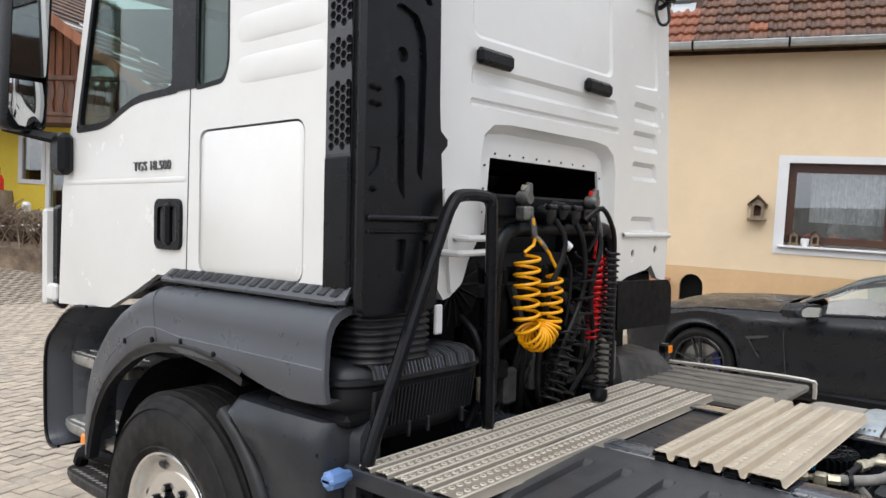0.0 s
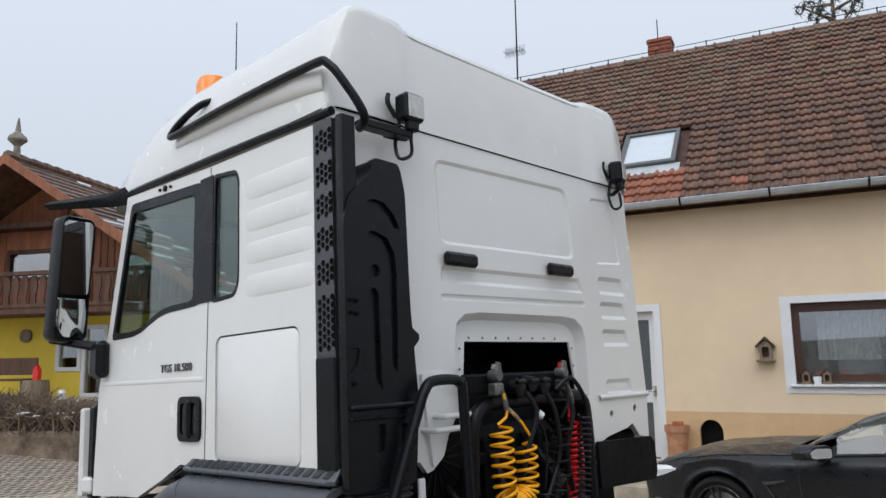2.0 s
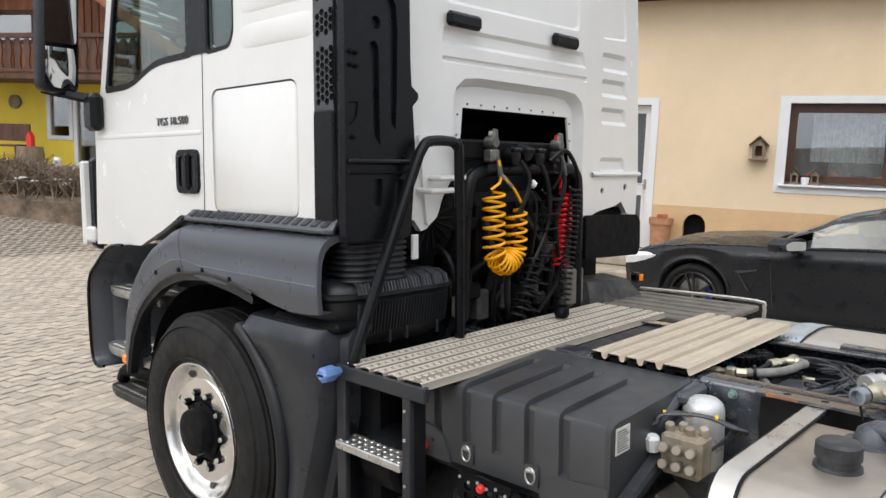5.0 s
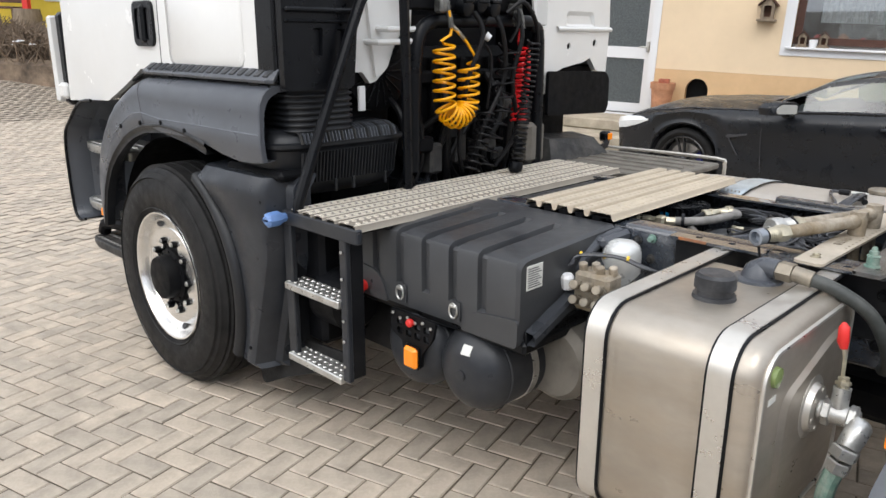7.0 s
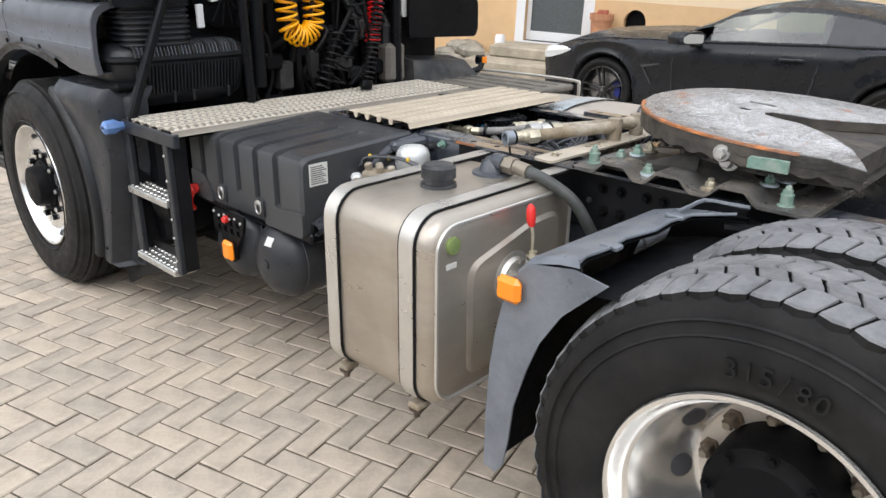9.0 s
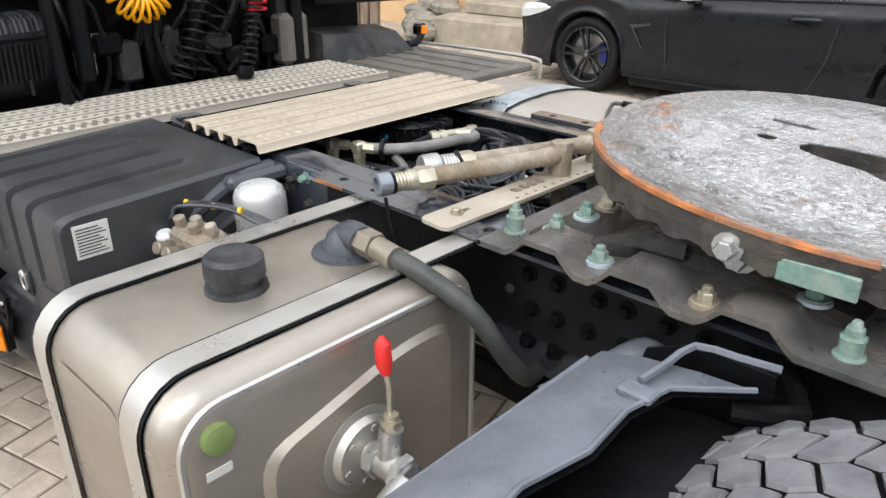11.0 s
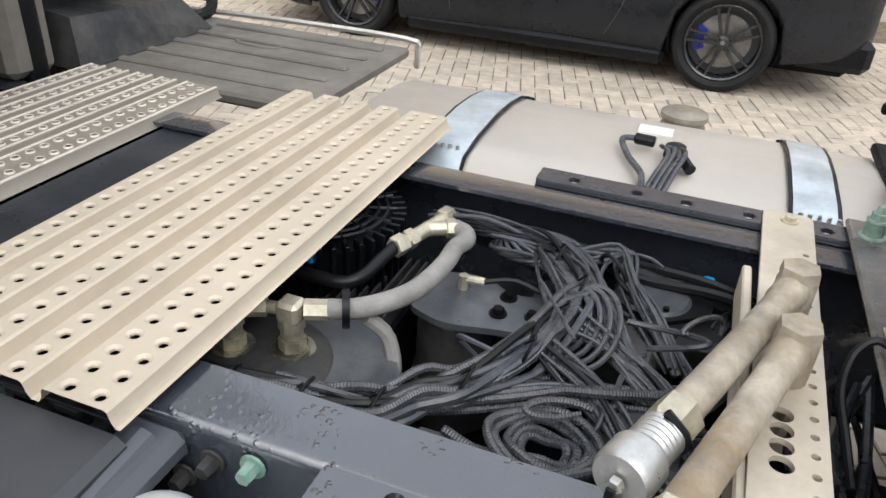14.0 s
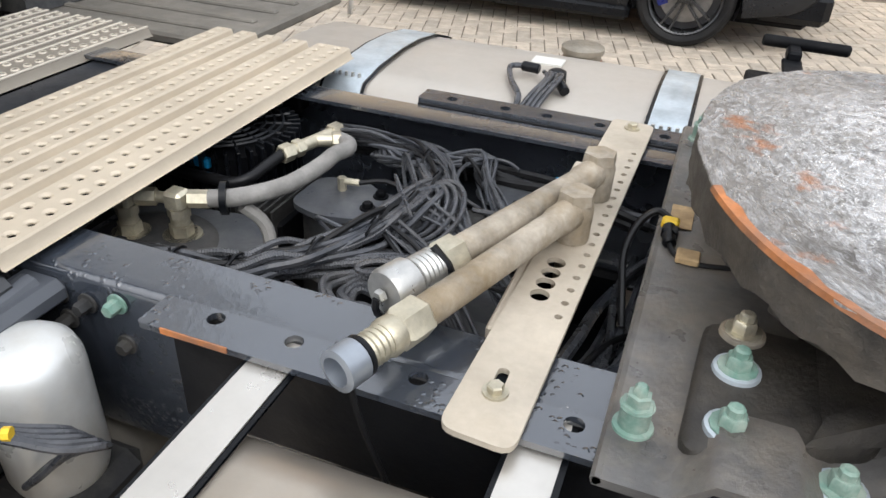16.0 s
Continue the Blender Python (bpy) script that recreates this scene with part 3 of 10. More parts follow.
mb = MB()
gx, gy = axis_steps((-22, 6)), axis_steps((-4, 11))
mb.v = [(x, y, gz(max(-60, min(x, 60))) - 0.007) for y in gy for x in gx]
nx = len(gx)
mb.f = [(j * nx + i, j * nx + i + 1, (j + 1) * nx + i + 1, (j + 1) * nx + i) for j in range(len(gy) - 1) for i in range(nx - 1)]
ground = solo("ground", mb, JOINT, "paved yard ground with dark sandy joints between the pavers", "ground", kind="structure")
ground.data.materials.append(FARG)
for p in ground.data.polygons:
    c = p.center
    if not (-22 < c.x < 6 and -4 < c.y < 11):
        p.material_index = 1

# unseen plain walls added behind the camera: they close the yard and shape reflections
UNSEENW = mat("unseen_wall_grey", (0.42, 0.40, 0.37), 0.85, var=0.25, scale=1.5, bump=0.1, stretch=(1, 1, 0.3))
tagged(solo("wall_south", MB().box((-26, -17.4, -1.5), (28, -17, 2.1), 0.02), UNSEENW, "plain pale grey wall closing the yard", "wall"), kind="structure")
tagged(solo("wall_east", MB().box((27.6, -17, -2.5), (28, 22, 5.0), 0.02), WOODD, "plain dark boarded wall closing the yard", "wall"), kind="structure")

# ---- house with the tiled roof; local frame: x along the wall, y into the house, z up ----
HP = M @ Vector((-2.973, 10.43, 1.43))
HM = Matrix.Translation((HP.x, HP.y, 0)) @ Matrix.Rotation(radians(17), 4, "Z")
house = thing("house", (0, 0, 0), "cream plastered house with a dark red tiled roof", "house", m=HM)
S0, S1, EAVE = -7.5, 9.0, 4.02
wall_to = lambda u, v, w: (u, w, v)
win, door = [(0.13, 1.33), (2.55, 1.33), (2.55, 2.45), (0.13, 2.45)], [(-2.66, 0.32), (-1.70, 0.32), (-1.70, 2.42), (-2.66, 2.42)]
hole = [(-0.99 + 0.155 * math.cos(radians(a)), 0.71 + 0.17 * math.sin(radians(a))) for a in range(0, 181, 15)] + [(-1.145, 0.5), (-0.835, 0.5)]
wall = MB().plate([(S0, 0.985), (-2.66, 0.985), (-2.66, 2.42), (-1.70, 2.42), (-1.70, 0.985), (S1, 0.985), (S1, EAVE), (S0, EAVE)], [win], wall_to, 0.36)
part("wall", wall, PLASTER, house)
pl = MB().plate([(S0, -0.6), (-2.66, -0.6), (-2.66, 0.983), (S0, 0.983)], [], wall_to, 0.36)
pl.plate([(-1.70, -0.6), (S1, -0.6), (S1, 0.983), (-1.70, 0.983)], [hole], wall_to, 0.36)
part("plinth", MB().add([(x, y - 0.006, z) for x, y, z in pl.v], pl.f), PLINTH, house, "ochre painted plinth band")
# Near-black plate behind the opening: the shade inside put into its colour.
part("vent_hole", MB().plate([(u, v) for u, v in hole], [], lambda u, v, w: (u, 0.12 + w, v), 0.02), NIGHT, house, "dark arched opening in the plinth")
part("back_wall", MB().box((S0, 7.6, -0.6), (S1, 7.9, EAVE)).box((S0, 0.36, -0.6), (S0 + 0.3, 7.6, EAVE)).box((S1 - 0.3, 0.36, -0.6), (S1, 7.6, EAVE)), PLASTER, house)
for sgn, s in ((0, S0), (1, S1 - 0.3)):
    g = MB().plate([(0.0, EAVE), (7.9, EAVE), (3.95, 7.4)], [], lambda u, v, w, s=s: (s + w, u, v), 0.3)
    part("gable_wall", g, PLASTER, house)

# window with white surround, brown frame, lace curtain
wsur = part("window", MB().plate([(0.0, 1.25), (2.68, 1.25), (2.68, 2.545), (0.0, 2.545)], [[(0.13, 1.33), (2.55, 1.33), (2.55, 2.45), (0.13, 2.45)]], lambda u, v, w: (u, -0.012 + w, v), 0.011), PVC, house, "white painted surround with a dark brown window")
fr = MB().plate([(0.135, 1.40), (2.545, 1.40), (2.545, 2.445), (0.135, 2.445)], [rrect(0.23, 1.49, 1.28, 2.33, 0.005), rrect(1.40, 1.49, 2.45, 2.33, 0.005)], lambda u, v, w: (u, 0.10 + w, v), 0.07)
part("window_frame", fr, BROWNW, wsur, "dark brown wooden frame")
for a in (0.23, 1.40):
    pane = part("pane", MB().box((a, 0.13, 1.49), (a + 1.05, 0.136, 2.33), 0.001), PANE, wsur)
    pane.visible_shadow = False
part("window_sill", MB().box((0.06, -0.07, 1.335), (2.62, 0.12, 1.365), 0.006), PVC, wsur, "white sill")
rows = []
for k in range(150):
    u = 0.42 + k * 2.05 / 149
    rows.append([(u, 0.275 + 0.014 * math.sin(k * 0.9) + 0.008 * math.sin(k * 2.3), z) for z in (1.68, 1.9, 2.2, 2.42)])
part("curtain", MB().loft(rows), CURTAIN, wsur, "white net curtain")
lace = MB()
for k in range(58):
    for j in range(8):
        u, z = 0.66 + k * 0.031, 1.685 - j * 0.031
        if j > 5 + 2 * abs(math.sin(k * 0.26)):
            continue
        o = 0.0155 * (j % 2)
        lace.add([(u + o + 0.0085 * math.cos(q), 0.276 + 0.010 * math.sin(k * 0.9), z + 0.0085 * math.sin(q)) for q in (0, 1.05, 2.1, 3.14, 4.19, 5.24)] + [(u + o + 0.0150 * math.cos(q), 0.276 + 0.010 * math.sin(k * 0.9), z + 0.0150 * math.sin(q)) for q in (0, 1.05, 2.1, 3.14, 4.19, 5.24)], [(i, (i + 1) % 6, 6 + (i + 1) % 6, 6 + i) for i in range(6)])
tagged(part("lace_edge", lace, CURTAIN, wsur, "openwork lace edge of the curtain", smooth=0), kind="stuff")
# Added room lining; its dimness is put into the dark colour.
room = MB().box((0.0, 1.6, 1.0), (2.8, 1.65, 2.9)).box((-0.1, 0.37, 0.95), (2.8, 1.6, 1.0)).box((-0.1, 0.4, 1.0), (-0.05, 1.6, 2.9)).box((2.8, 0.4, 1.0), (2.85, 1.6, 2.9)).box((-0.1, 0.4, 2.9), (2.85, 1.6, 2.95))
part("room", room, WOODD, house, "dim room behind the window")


def birdhouse(name, s, y, z, k, label):
    t = thing(name, (0, 0, 0), label, "bird house", m=HM @ Matrix.Translation((s, y, z)) @ Matrix.Scale(k, 4))
    part("body", MB().plate([(-0.08, 0), (0.08, 0), (0.08, 0.19), (0, 0.26), (-0.08, 0.19)], [rrect(-0.045, 0.03, 0.045, 0.17, 0.02)], lambda u, v, w: (u, -0.12 + w, v), 0.11), WOODL, t)
    part("back_panel", MB().box((-0.08, -0.03, 0), (0.08, -0.004, 0.19)), WOODD, t)
    part("roof", MB().plate([(-0.125, 0.165), (0, 0.285), (0.125, 0.165), (0.125, 0.185), (0, 0.31), (-0.125, 0.185)], [], lambda u, v, w: (u, -0.15 + w, v), 0.15), WOODD, t, "dark boarded roof")
    part("floor_board", MB().box((-0.12, -0.15, -0.03), (0.12, 0.0, 0.0)), WOODL, t)
    return t


birdhouse("bird_house", -0.215, -0.006, 1.70, 1.0, "small weathered wooden bird house on the plastered wall")
for s, k in ((0.25, 0.62), (0.50, 0.62)):
    birdhouse("toy_house", s, 0.09, 1.385, k, "small green-grey wooden house standing on the window sill")
solo("white_pot", MB().rings([(0, 0, 0), (0, 0, 0.08), (0, 0, 0.1)], [0.045, 0.055, 0.05], 14), PVC, "small white pot on the window sill", "pot", m=HM @ Matrix.Translation((0.385, 0.03, 1.366)))
for s, r, m_ in ((0.42, 0.06, RED), (0.55, 0.05, TERRA), (0.72, 0.07, TERRA), (0.95, 0.05, RED), (1.25, 0.05, YELLOWT), (1.6, 0.06, TERRA), (1.9, 0.05, BRASS)):
    orn = MB().rings([(0, 0, 0), (0, 0, r * 0.7), (0, 0, r * 1.6), (0, 0, r * 2.2)], [r * 0.6, r, r * 0.9, r * 0.3], 12)
    solo("window_ornament", orn, m_, "small coloured ornament standing inside the window", "ornament", group="ornaments behind the window", m=HM @ Matrix.Translation((s, 0.205, 1.399)))
solo("inner_sill", MB().box((0.0, 0.18, 1.36), (2.7, 0.36, 1.398)), PVC, "white inner window sill", "window sill", kind="structure", m=HM)

# door with pvc frame and grey panels
df = MB().plate([(-2.80, 0.26), (-1.595, 0.26), (-1.595, 2.52), (-2.80, 2.52)], [[(-2.66, 0.32), (-1.70, 0.32), (-1.70, 2.42), (-2.66, 2.42)]], lambda u, v, w: (u, -0.014 + w, v), 0.013)
dr = part("door", df, PVC, house, "white plastic house door with grey pebbled panels")
leaf = MB().plate([(-2.655, 0.325), (-1.705, 0.325), (-1.705, 2.415), (-2.655, 2.415)], [rrect(-2.595, 0.46, -1.785, 1.10, 0.01), rrect(-2.595, 1.26, -1.785, 2.30, 0.01)], lambda u, v, w: (u, 0.09 + w, v), 0.06)
part("door_leaf", leaf, PVC, dr)
for v0, v1 in ((0.47, 1.10), (1.27, 2.30)):
    part("door_panel", MB().box((-2.605, 0.115, v0 - 0.02), (-1.775, 0.13, v1 + 0.01), 0.002), DGLASS, dr, "grey pebbled panel")
part("door_handle", MB().box((-1.77, 0.05, 1.20), (-1.725, 0.09, 1.34), 0.008).tube([(-1.75, 0.06, 1.27), (-1.75, 0.0, 1.27), (-1.85, -0.005, 1.27)], 0.012, 8, 3), ZINC, dr, "grey metal handle")
# steps of stone in front of the door
for k, (y0, y1, z0, z1, s0, s1) in enumerate(((-1.25, 0.0, -0.5, 0.14, -3.1, -1.5), (-0.75, 0.0, 0.14, 0.30, -2.9, -1.55))):
    solo("door_step", MB().box((s0, y0, z0), (s1, y1 - 0.012, z1 - 0.003), 0.02), SLAB, "worn sandy stone step below the house door", "step", group="steps of the house door", m=HM)
random.seed(4)
for k in range(16):
    s, y, r = -3.55 + random.random() * 0.55, -1.3 + random.random() * 1.2, 0.10 + 0.08 * random.random()
    rows = []
    for i in range(6):
        a = math.pi * i / 5
        rows.append([(r * 1.3 * math.sin(a) * math.cos(b) * (1 + 0.2 * random.random()), r * math.sin(a) * math.sin(b) * (1 + 0.2 * random.random()), r * 0.8 * math.cos(a) * -1) for b in (2 * math.pi * j / 9 for j in range(9))])
    solo("rubble_stone", MB().loft(rows, close=True), STONE, "rough grey field stone beside the door steps", "stone", group="stones beside the steps", m=HM @ Matrix.Translation((s, y, -0.2 + 0.42 * random.random())), smooth=20)
for k in range(4):
    solo("wooden_post", MB().box((-3.75 - 0.14 * k, -1.75, -0.4), (-3.64 - 0.14 * k, -1.66, 0.55 + 0.05 * (k % 2)), 0.01), WOODL, "weathered upright wooden plank beside the steps", "plank", group="planks beside the steps", m=HM)
solo("milk_can", MB().rings([(0, 0, 0), (0, 0, 0.24), (0, 0, 0.27)], [0.075, 0.078, 0.06], 18), PVC, "white enamel pot standing on the step", "pot", m=HM @ Matrix.Translation((-2.90, -0.35, 0.14)))
pot = thing("flower_pot", (0, 0, 0), "terracotta flower pot with dry soil beside the door", "flower pot", m=HM @ Matrix.Translation((-1.42, -0.20, 0.36)))
part("pot_body", MB().rings([(0, 0, 0), (0, 0, 0.36), (0, 0, 0.362), (0, 0, 0.45), (0, 0, 0.45), (0, 0, 0.40)], [0.115, 0.155, 0.17, 0.175, 0.155, 0.15], 24), TERRA, pot)
part("brick_piece", MB().box((-0.06, -0.05, 0.44), (0.08, 0.05, 0.50), 0.008), BRICKR, pot, "red brick piece lying on the pot")
solo("pot_stand", MB().box((-1.62, -0.42, -0.5), (-1.22, -0.02, 0.357), 0.02), SLAB, "stone block under the flower pot", "stone block", m=HM)

# roof: deck, tiles, ridge, gutter, skylight, chimney, mast
TH = radians(42)
QD, QW = math.cos(TH), math.sin(TH)


def roof_at(s, q, h=0.0):
    return Vector((s, -0.35 + q * QD - h * QW, 3.95 + q * QW + h * QD))


deck = MB().loft([[roof_at(S0 - 0.3, 0, -0.05), roof_at(S0 - 0.3, 5.9, -0.05)], [roof_at(S1 + 0.3, 0, -0.05), roof_at(S1 + 0.3, 5.9, -0.05)]])
deck.loft([[roof_at(S0 - 0.3, 0, -0.16), roof_at(S0 - 0.3, 5.9, -0.16)], [roof_at(S1 + 0.3, 0, -0.16), roof_at(S1 + 0.3, 5.9, -0.16)]])
rb = roof_at(0, 5.9)
deck.add([(S0 - 0.3, rb.y, rb.z - 0.06), (S1 + 0.3, rb.y, rb.z - 0.06), (S1 + 0.3, 2 * rb.y + 0.35, 3.9), (S0 - 0.3, 2 * rb.y + 0.35, 3.9)], [(0, 1, 2, 3)])
roof = part("roof", deck, WOODD, house, "dark red interlocking clay tiles with lichen")
part("soffit", MB().box((S0 - 0.3, -0.34, 3.90), (S1 + 0.3, 0.0, 3.935), 0.004), WOODL, roof)


def tile_shape():
    """An interlocking clay tile: two flutes, a raised rib and a thick lower edge."""
    prof = [(0.0, 0.014), (0.014, 0.028), (0.036, 0.032), (0.056, 0.026), (0.070, 0.010), (0.105, 0.006), (0.120, 0.016), (0.145, 0.021), (0.165, 0.016), (0.180, 0.006), (0.212, 0.008), (0.225, 0.015)]
    rows = []
    for q, lift in ((-0.012, 0.0), (-0.008, 0.048), (0.02, 0.060), (0.27, 0.002)):
        rows.append([(u - 0.1125, q, (h + lift) if lift else h - 0.012) for u, h in prof])
    return MB().loft(rows)


tile_mesh = mesh_of("tile", tile_shape(), TILE, (0, 0, 0), 30)
tile_red = tile_mesh.copy()
tile_red.materials.clear()
tile_red.materials.append(TILER)
roof_turn = Matrix.Rotation(TH, 4, "X")
rest, count = MB(), 0
random.seed(11)
nq, ns = 25, int((S1 - S0 + 0.5) / 0.222)
ts = tile_shape()
for j in range(nq):
    for i in range(ns):
        s, q = S0 - 0.2 + i * 0.222 + 0.004 * random.random(), j * 0.237
        if -2.26 < s < -1.24 and 0.80 < q < 2.20:
            continue
        p = roof_at(s, q, random.uniform(-0.004, 0.005))
        m = Matrix.Translation(p) @ roof_turn @ Matrix.Rotation(random.gauss(0, 0.012), 4, "Z")
        red = q < 0.95 and s < -1.2 or (random.random() < 0.05 and q < 1.5)
        if count < 300 and -2.6 < s < 2.6 and q < 4.2:
            ob = new("tile", tile_red if red else tile_mesh)
            ob.parent, ob.matrix_local = roof, m
            count += 1
        else:
            rest.add(ts.v, ts.f, m)
tagged(part("tile_rest", rest, TILES, roof, "field of dark red clay roof tiles", 30), kind="stuff")
rc = MB()
for i in range(int((S1 - S0 + 0.6) / 0.36)):
    s = S0 - 0.3 + i * 0.36
    rows = []
    for k, (ds, r) in enumerate(((0, 0.115), (0.03, 0.125), (0.05, 0.10), (0.37, 0.092))):
        rows.append([(s + ds, rb.y + r * math.cos(a), rb.z - 0.03 + r * math.sin(a)) for a in (math.pi * j / 8 for j in range(9))])
    rc.loft(rows)
tagged(part("ridge_cap", rc, TILES, roof, "row of half-round ridge tiles"), kind="stuff")
wire = MB().tube([(S0, rb.y, rb.z + 0.16), (S1, rb.y, rb.z + 0.16)], 0.008, 5, 0)
for i in range(16):
    s = S0 + 0.4 + i * 1.0
    wire.cyl((s, rb.y, rb.z + 0.05), (s, rb.y, rb.z + 0.18), 0.012, 6)
part("ridge_wire", wire, NIGHT, roof, "lightning wire on small holders")
gut = MB()
rows = [[(s, -0.42 + 0.075 * math.cos(radians(a)), 3.955 + 0.075 * math.sin(radians(a))) for a in range(180, 361, 18)] for s in (S0 - 0.3, S1 + 0.3)]
gut.loft(rows)
gut.tube([(S0 - 0.3, -0.495, 3.955), (S1 + 0.3, -0.495, 3.955)], 0.011, 6, 0)
gutter = part("gutter", gut, ZGUT, house, "grey zinc gutter")
for i in range(13):
    s = S0 + 0.55 + i * 1.16
    part("gutter_bracket", MB().tube([(s, -0.498, 3.975), (s, -0.505, 3.93), (s, -0.47, 3.885), (s, -0.40, 3.872), (s, -0.35, 3.90)], 0.014, 6, 3), NIGHT, gutter)
sk_to = lambda u, v, w: tuple(roof_at(u, v, w))
part("skylight", MB().plate([(-2.20, 1.08), (-1.31, 1.08), (-1.31, 2.2), (-2.20, 2.2)], [[(-2.13, 1.16), (-1.38, 1.16), (-1.38, 2.13), (-2.13, 2.13)]], sk_to, 0.10), ZGUTD, roof, "grey metal-framed roof window")
# Opaque pale blue pane: the sky's reflection put into the colour.
part("skylight_pane", MB().plate([(-2.14, 1.15), (-1.37, 1.15), (-1.37, 2.14), (-2.14, 2.14)], [], lambda u, v, w: tuple(roof_at(u, v, 0.06 + w)), 0.006), mat("sky_reflection_pane", (0.55, 0.60, 0.64), 0.12, var=0.03, bump=0, coat=1.0), roof)
part("skylight_apron", MB().plate([(-2.25, 0.84), (-1.24, 0.84), (-1.24, 1.09), (-2.25, 1.09)], [], lambda u, v, w: tuple(roof_at(u, v, 0.035 + w)), 0.012), ZGUT, roof, "grey lead apron")
ch = thing("chimney", (0, 0, 0), "red brick chimney on the roof ridge", "chimney", m=HM @ Matrix.Translation((-2.05, rb.y + 0.35, 0)))
core = part("mortar_core", MB().box((-0.20, -0.20, rb.z - 0.5), (0.20, 0.20, rb.z + 0.46), 0.002), MORTAR, ch)
for j in range(7):
    for sx, sy, ax in ((0, -1, 0), (0, 1, 0), (-1, 0, 1), (1, 0, 1)):
        for i in range(2):
            t0 = -0.225 + i * 0.225 + (0.0 if j % 2 else 0.0)
            e = 0.02 if j == 6 else 0.0
            z0 = rb.z - 0.10 + j * 0.085
            lo = (t0, sy * 0.215 - 0.02 - e, z0) if ax == 0 else (sx * 0.215 - 0.02 - e, t0, z0)
            hi = (t0 + 0.215, sy * 0.215 + 0.02 + e, z0 + 0.073) if ax == 0 else (sx * 0.215 + 0.02 + e, t0 + 0.215, z0 + 0.073)
            part("brick", MB().box(lo, hi, 0.006), BRICKR, core)
part("chimney_rod", MB().cyl((-0.05, 0, rb.z + 0.4), (-0.05, 0, rb.z + 1.0), 0.012, 6), NIGHT, ch)
mast = thing("antenna_mast", (0, 0, 0), "tall aerial mast with a small antenna on the roof ridge", "antenna", m=HM @ Matrix.Translation((-5.25, rb.y + 0.2, rb.z - 0.1)))
part("mast", MB().cyl((0, 0, 0), (0, 0, 3.2), 0.022, 8, 0.014), NIGHT, mast)
ant = MB().tube([(-0.28, 0, 0.98), (0.2, 0, 0.98)], 0.008, 5, 0)
for k in range(9):
    u = -0.28 + 0.055 * k
    ant.tube([(u, -0.16, 0.98 + 0.03 * (k % 2)), (u, 0.16, 0.98 - 0.03 * (k % 2))], 0.006, 5, 0)
    ant.tube([(u, 0, 0.86), (u + 0.03, 0, 1.12)], 0.005, 5, 0)
part("antenna_grid", ant, NIGHT, mast)

# pine top behind the ridge
random.seed(9)
pine = thing("pine_tree", (0, 0, 0), "dark pine tree crown rising behind the roof", "tree", m=Matrix.Translation((-4.95, 22.0, -1.35)))
tr = MB().tube([(0, 0, -0.5), (0.1, 0, 5), (0.0, 0.1, 9), (0.05, 0, 13.6)], [0.3, 0.22, 0.13, 0.05], 8, 4)
nd = MB()
for k in range(26):
    z = 8.0 + 5.6 * k / 25
    a = k * 2.4
    ln = (14.0 - z) * 0.35 + 0.5
    tip = Vector((ln * math.cos(a), ln * math.sin(a), z + 0.35))
    tr.tube([(0, 0, z), tuple(tip * 0.6 + Vector((0, 0, z * 0.4))), tuple(tip)], [0.05, 0.03, 0.015], 5, 2)
    for c in range(9):
        f = 0.35 + 0.65 * random.random()
        p = Vector((tip.x * f, tip.y * f, z + 0.35 * f)) + Vector([random.gauss(0, 0.16) for _ in range(3)])
        for n_ in range(16):
            d = Vector([random.gauss(0, 1) for _ in range(3)]).normalized() * 0.17
            o = d.orthogonal().normalized() * 0.016
            nd.add([p - o, p + o, p + d + o * 0.3, p + d - o * 0.3], [(0, 1, 2, 3)])
part("trunk", tr, TWIG, pine)
part("crown", nd, NEEDLE, pine, smooth=0)

# ---- wooden farmhouse across the yard; local x along the gable, y along the ridge, z up ----
FA = Vector((-19.314, 6.473, 0))
FM = Matrix.Translation(FA) @ Matrix.Rotation(radians(31), 4, "Z")
farm = thing("farmhouse", (0, 0, 0), "farmhouse with red board gable, balcony and yellow ground floor", "house", m=FM)
GW, RZ, EZ, DEP = 5.4, 6.65, 3.2, 14.0
g = MB().plate([(-GW, 3.1), (GW, 3.1), (GW, EZ + 0.1), (0, RZ - 0.2), (-GW, EZ + 0.1)], [rrect(-1.2, 3.95, 0.05, 4.62, 0.01), rrect(2.1, 3.9, 2.9, 4.45, 0.01)], lambda u, v, w: (u, w, v), 0.25)
part("gable_wall", g, WOODR, farm, "upright red-brown boards")
for k in range(54):
    u = -GW + 0.1 + k * 0.2
    top = RZ - 0.25 - abs(u) * (RZ - 0.3 - EZ) / GW
    if top > 3.2:
        part("board", MB().box((u, -0.03, 3.1), (u + 0.165, -0.002, top if not (-1.36 < u < 0.05 or 1.9 < u < 2.9) else 3.88), 0.006), WOODR, farm)
part("lower_wall", MB().plate([(-GW, -0.5), (GW, -0.5), (GW, 3.1), (-GW, 3.1)], [rrect(0.42, 1.68, 1.0, 2.72, 0.01), rrect(1.16, 1.05, 1.72, 2.66, 0.01)], lambda u, v, w: (u, w, v), 0.25), YELLOWW, farm, "yellow plaster")
part("side_wall", MB().box((GW - 0.25, 0.25, -0.5), (GW, DEP, EZ), 0.01).box((-GW, 0.25, -0.5), (-GW + 0.25, DEP, EZ), 0.01).box((-GW, DEP, -0.5), (GW, DEP + 0.25, EZ), 0.01), YELLOWW, farm, "yellow plaster")
# Added dark sheet stands for the unlit rooms behind the openings.
part("inner_dark", MB().box((-GW + 0.3, 1.2, -0.3), (GW - 0.3, 1.3, 6.0), 0.01), INKSHADE, farm)
